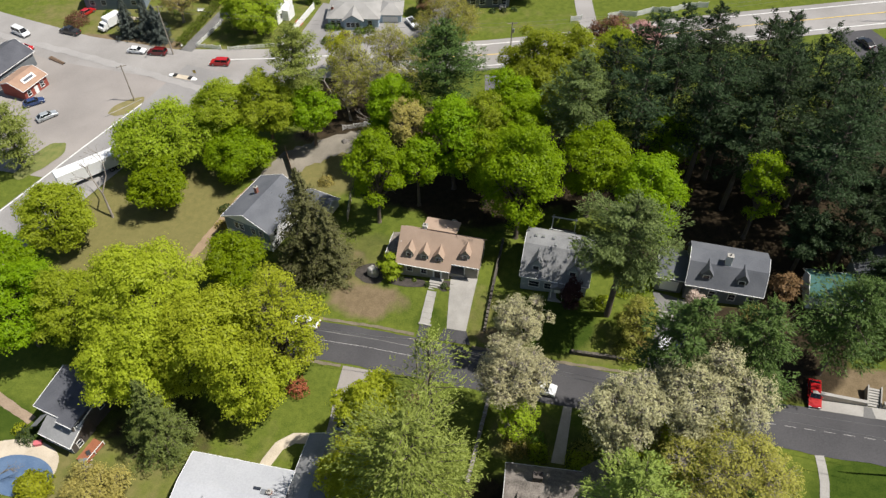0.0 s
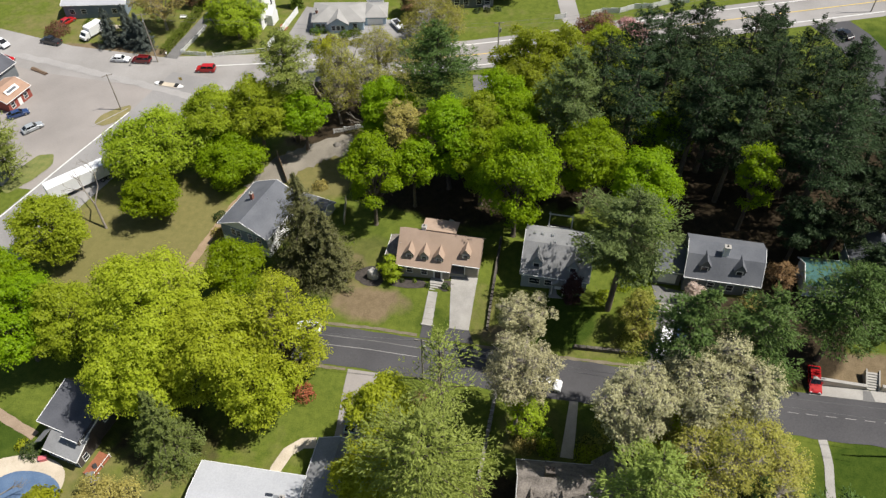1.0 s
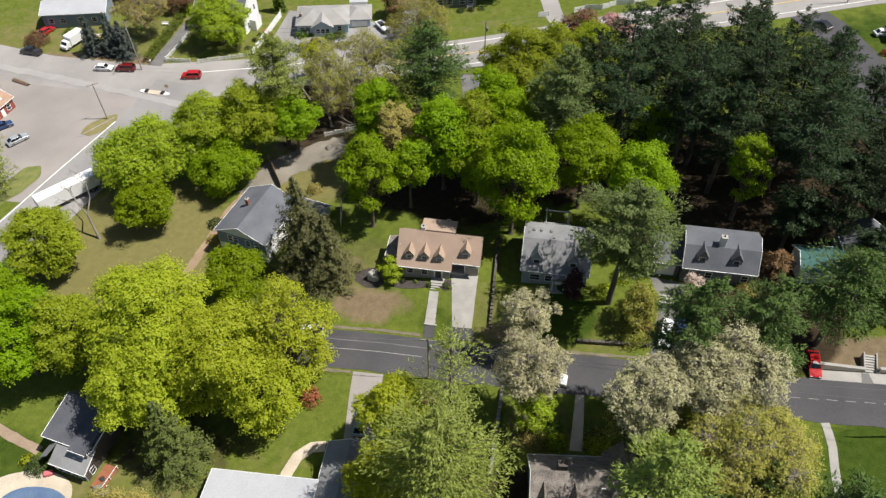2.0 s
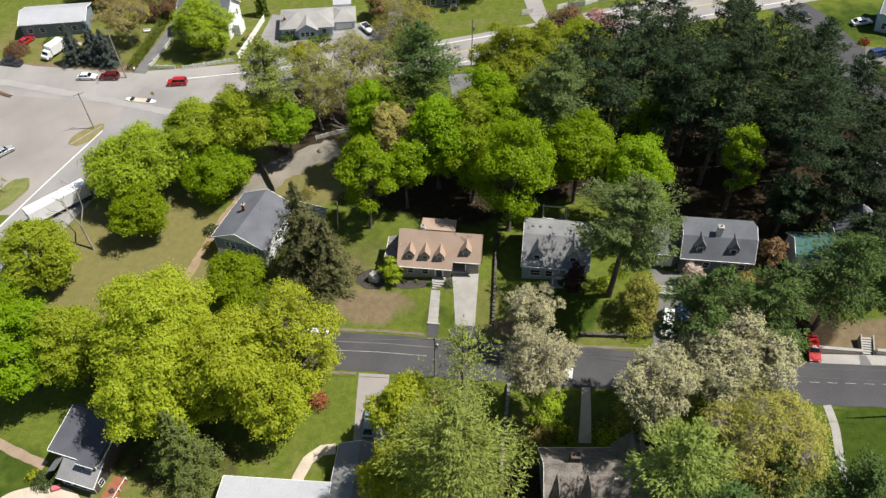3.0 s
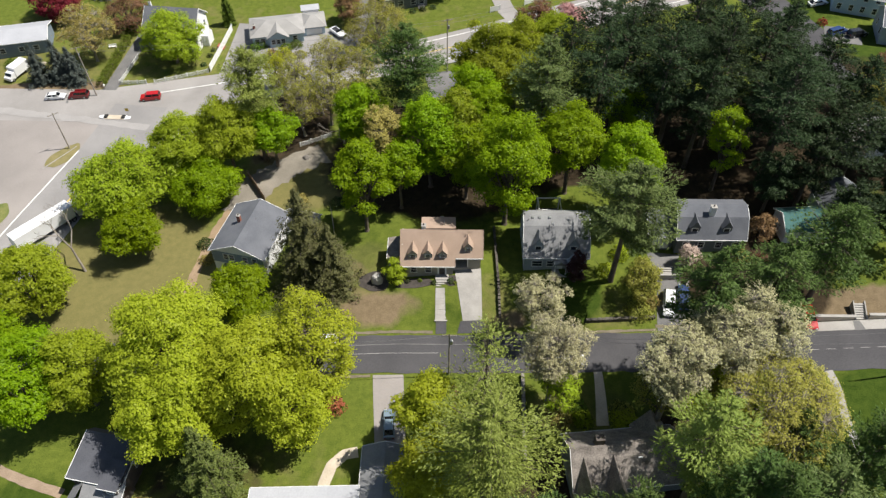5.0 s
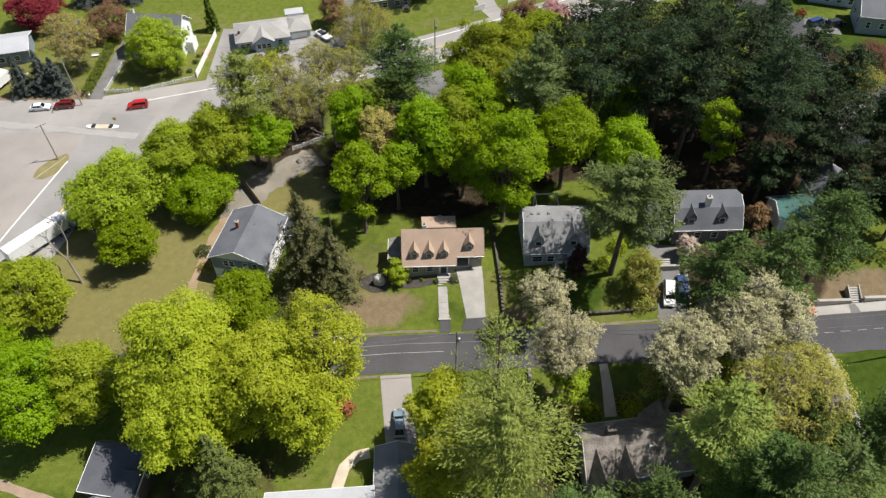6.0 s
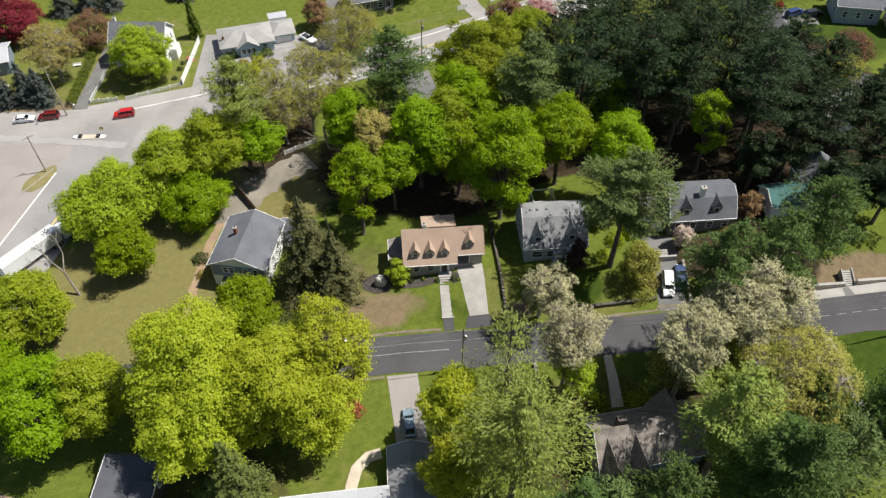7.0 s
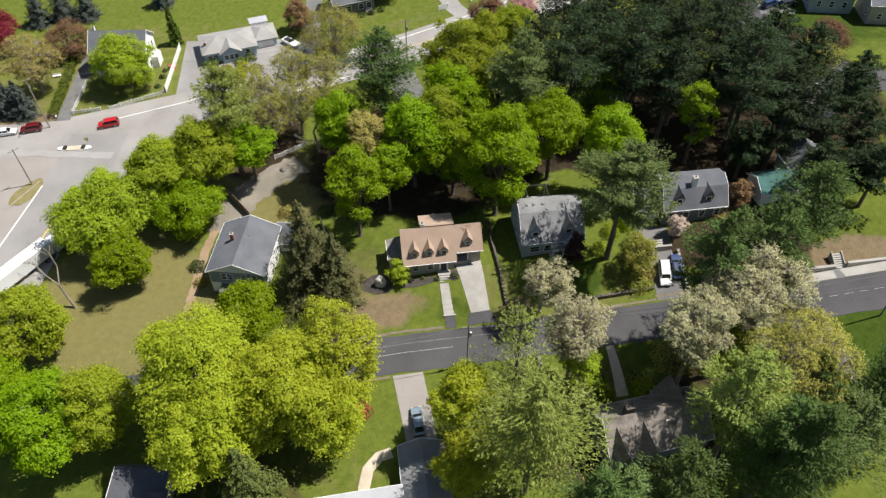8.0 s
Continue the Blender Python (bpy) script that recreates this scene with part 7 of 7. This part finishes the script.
hedge("long clipped green hedge beside a driveway", (-85.9, 63.8), (-85.4, 96), 1.5, 1.8, HEDGE, 21)
for x, y, r, h, m, words in (
        (-4.9, -1.9, 0.55, 0.6, SHRUB, "small round shrub beside the front steps"), (-2.0, -1.7, 0.65, 0.7, SHRUB, "small round shrub beside the front steps"),
        (-9.6, -1.3, 0.5, 0.5, SHRUB, "small dark shrub in a mulch bed"), (-7.4, -1.2, 0.45, 0.45, GRASS_TUFT, "small pale shrub in a mulch bed"), (-1.2, -2.1, 0.4, 0.4, GRASS_TUFT, "small pale shrub in a mulch bed"),
        (-51.6, 79.6, 1.5, 1.5, HEDGE, "clipped round shrub before a ranch house"), (-50.0, 80.4, 1.4, 1.6, HEDGE, "clipped round shrub before a ranch house"),
        (-43.6, 79.4, 1.7, 1.4, HEDGE, "clipped yellow-green hedge before a ranch house"), (-41.4, 80.6, 1.7, 1.4, HEDGE, "clipped yellow-green hedge before a ranch house"),
        (-47.2, 74.5, 1.6, 1.3, HEDGE, "round clipped shrub by the road"), (-50.2, 73.4, 1.6, 1.3, HEDGE, "round clipped shrub by the road"), (-43.0, 75.6, 1.9, 1.2, LEAF_OLIVE, "low golden shrub by the road"), (-39.6, 76.0, 1.8, 1.2, LEAF_OLIVE, "low golden shrub by the road"),
        (-46.8, 76.6, 1.4, 1.6, DULL_RED, "reddish grey shrub before a ranch house"),
        (-111.5, 74.2, 2.0, 1.8, HEDGE, "round green shrub on a lawn"), (-118.5, 69.8, 3.0, 2.8, DULL_RED, "large reddish grey shrub at the roadside"),
        (24.6, -1.2, 1.5, 1.8, LEAF_FRESH, "pale yellow-green shrub beside a grey house"), (19.6, -0.9, 1.0, 1.2, SHRUB, "dark shrub before a grey house"), (29.8, -8.2, 2.4, 1.9, LEAF_OLIVE, "olive shrub on a front lawn"), (31.2, -6.6, 1.9, 2.0, LEAF_BROWN, "brownish shrub on a front lawn"),
        (-48.6, 10.6, 1.6, 1.3, SHRUB, "dull shrub beside a dirt path"), (-47.6, 6.6, 1.4, 1.1, LEAF_BROWN, "brownish shrub beside a dirt path"),
        (-20.3, -24.6, 1.8, 1.9, RUST_LEAF, "low rust-red shrub under a maple"), (-2.0, -22.6, 1.4, 1.0, DULL_RED, "low reddish shrub at the kerb"),
        (-58.4, -41.2, 1.7, 1.6, SHRUB, "dark round shrub beside the pool patio"), (-60.4, -40.4, 1.2, 1.0, LEAF_YELLOW, "yellow-green shrub beside the pool patio"),
        (15.0, -27.0, 2.2, 1.6, LEAF_BROWN, "brownish shrub beside a front walk"), (24.6, -26.4, 1.8, 1.2, LEAF_OLIVE, "yellow-green shrub beside a front walk"), (17.8, -25.6, 1.5, 1.2, HEDGE, "green shrub beside a front walk"),
        (40.6, -9.6, 1.8, 1.2, SHRUB, "dark shrub on a bank"), (42.8, -9.9, 1.6, 1.2, HEDGE, "green shrub on a bank"), (45.5, -7.5, 2.0, 1.6, SHRUB, "dark shrub on a bank"), (50, -9.0, 1.8, 1.4, LEAF_BROWN, "brownish shrub on a bank"),
        (47.5, 0.5, 1.8, 1.6, LEAF_BROWN, "brownish shrub beside a grey house"), (50.5, -1.0, 2.0, 1.6, DULL_RED, "reddish shrub beside a grey house"),
        (-63.2, 72.6, 0.8, 0.8, SHRUB, "small round shrub by a white fence"), (-62.5, 76.6, 0.8, 0.9, SHRUB, "small round shrub by a white fence"), (-62.2, 79.2, 0.7, 0.7, SHRUB, "small round shrub by a white fence"),
        (-12.5, 95.6, 1.0, 1.0, SHRUB, "clipped shrub before a far house"), (-9.8, 96.3, 1.0, 1.0, SHRUB, "clipped shrub before a far house"), (-7.2, 97.2, 1.0, 1.0, SHRUB, "clipped shrub before a far house"),
        (-32, 22, 1.6, 1.4, LEAF_BROWN, "brownish shrub at the wood's edge"), (-24, 20, 1.8, 1.4, SHRUB, "dark shrub at the wood's edge"), (86.5, 76.8, 1.2, 1.3, RED_LEAF, "red-leaved shrub beside a far driveway")):
    bush("shrub", x, y, r, h, m, words, int(abs(x * 7 + y * 13)), 0.18 if r < 0.8 else 0.28, 60 if r < 0.8 else 26)


# ---------------------------------------------------------------- small things
def rock(name, label, x, y, size, seed, material=BOULDER, parts=3):
    rnd = np.random.RandomState(seed)
    bm = bmesh.new()
    bmesh.ops.create_icosphere(bm, subdivisions=3, radius=1)
    ph = rnd.uniform(0, 6, 6)
    for v in bm.verts:
        c = v.co.copy()
        k = 1 + 0.16 * math.sin(c.x * 2.6 + ph[0]) * math.sin(c.y * 2.2 + ph[1]) + 0.10 * math.sin(c.z * 4 + ph[2]) + 0.05 * math.sin(c.x * 7 + c.y * 6 + ph[3])
        v.co = Vector((c.x * size[0], c.y * size[1], c.z * size[2])) * k
        v.co.z = max(v.co.z, -0.15)
    ob = part(name, bm, material)
    ob.location = (x, y, gz(x, y) + size[2] * 0.15)
    return tagged(ob, label, "rock")


rock("boulder", "large pale boulder in a round mulch bed", -15.0, -0.9, (1.05, 0.85, 1.7), 31)
rock("tree_stump", "small pale cut stump on the lawn", -19.9, -2.1, (0.42, 0.4, 0.25), 32, CONCRETE_TAN)
rock("boulder", "rough pale rock on a gravel yard", -32.6, 35.6, (0.9, 0.7, 0.6), 33, STONE)
rock("boulder", "rough rock beside the wood", -3.6, 13.4, (0.6, 0.5, 0.9), 34)
isl = thing("traffic_island", "tan painted traffic island with white ends and black tyres", "traffic island", -78.8, 51.6, None, -3)
box("body", (-2.3, 2.3, -0.75, 0.75, -0.1, 0.2), CONCRETE_TAN, isl, "tan middle", 0.05)
for s in (-1, 1):
    prism("white_end", [(s * 2.31, -0.75), (s * 3.6, -0.35), (s * 3.7, 0.0), (s * 3.6, 0.35), (s * 2.31, 0.75)], "z", -0.1, 0.25, TRIM, isl, "white painted end", 0.04)
    box("tyre_stack", (s * 2.0 - 0.45, s * 2.0 + 0.45, -0.6, 0.6, 0.205, 0.55), RUBBER, isl, "black tyre", 0.12)
sn = thing("road_sign", "yellow warning sign on a short post", "road sign", -75.9, 52.4)
tubes("post", [((0, 0, 0), (0, 0, 1.9), 0.04, 0.04)], CHROME, sn, 6)
box("panel", (-0.4, 0.4, -0.055, -0.042, 1.2, 2.0), LINE_YELLOW, sn, "yellow panel")
lg = thing("log_pile", "fallen grey logs and rails at a lot's edge", "logs", -113.0, 52.0, None, -18)
for i in range(3):
    tubes("log", [((-2.6, 0.35 * i - 0.3, 0.22 + 0.1 * (i % 2)), (2.6, 0.3 * i - 0.4, 0.25 + 0.15 * (i % 2)), 0.2, 0.15)], OLD_WOOD, lg, 8)
pm = thing("wood_stack", "stack of sawn boards on a lawn", "timber", -105.5, 74.5, None, 4)
for i in range(4):
    box("board", (-2.0, 2.0, -0.7 + 0.36 * i, -0.4 + 0.36 * i, 0.0, 0.25), CONCRETE_TAN, pm)
bn = thing("garden_bench", "pale garden bench on a lawn", "bench", -88.6, 81.5, None, 10)
box("seat", (-1.0, 1.0, -0.25, 0.25, 0.42, 0.48), TRIM, bn)
box("backrest", (-1.0, 1.0, 0.2, 0.25, 0.55, 0.95), TRIM, bn)
for sx in (-0.85, 0.85):
    box("leg", (sx - 0.05, sx + 0.05, -0.22, 0.25, 0, 0.419), TRIM, bn)
mb = thing("mailbox", "white mailbox on a timber post by a driveway", "mailbox", -84.8, 63.2)
box("post", (-0.06, 0.06, -0.06, 0.06, -0.2, 1.0), POLE_WOOD, mb)
prism("box", [(-0.12, 1.0), (0.12, 1.0), (0.12, 1.15), (0.08, 1.24), (-0.08, 1.24), (-0.12, 1.15)], "y", -0.3, 0.25, TRIM, mb)
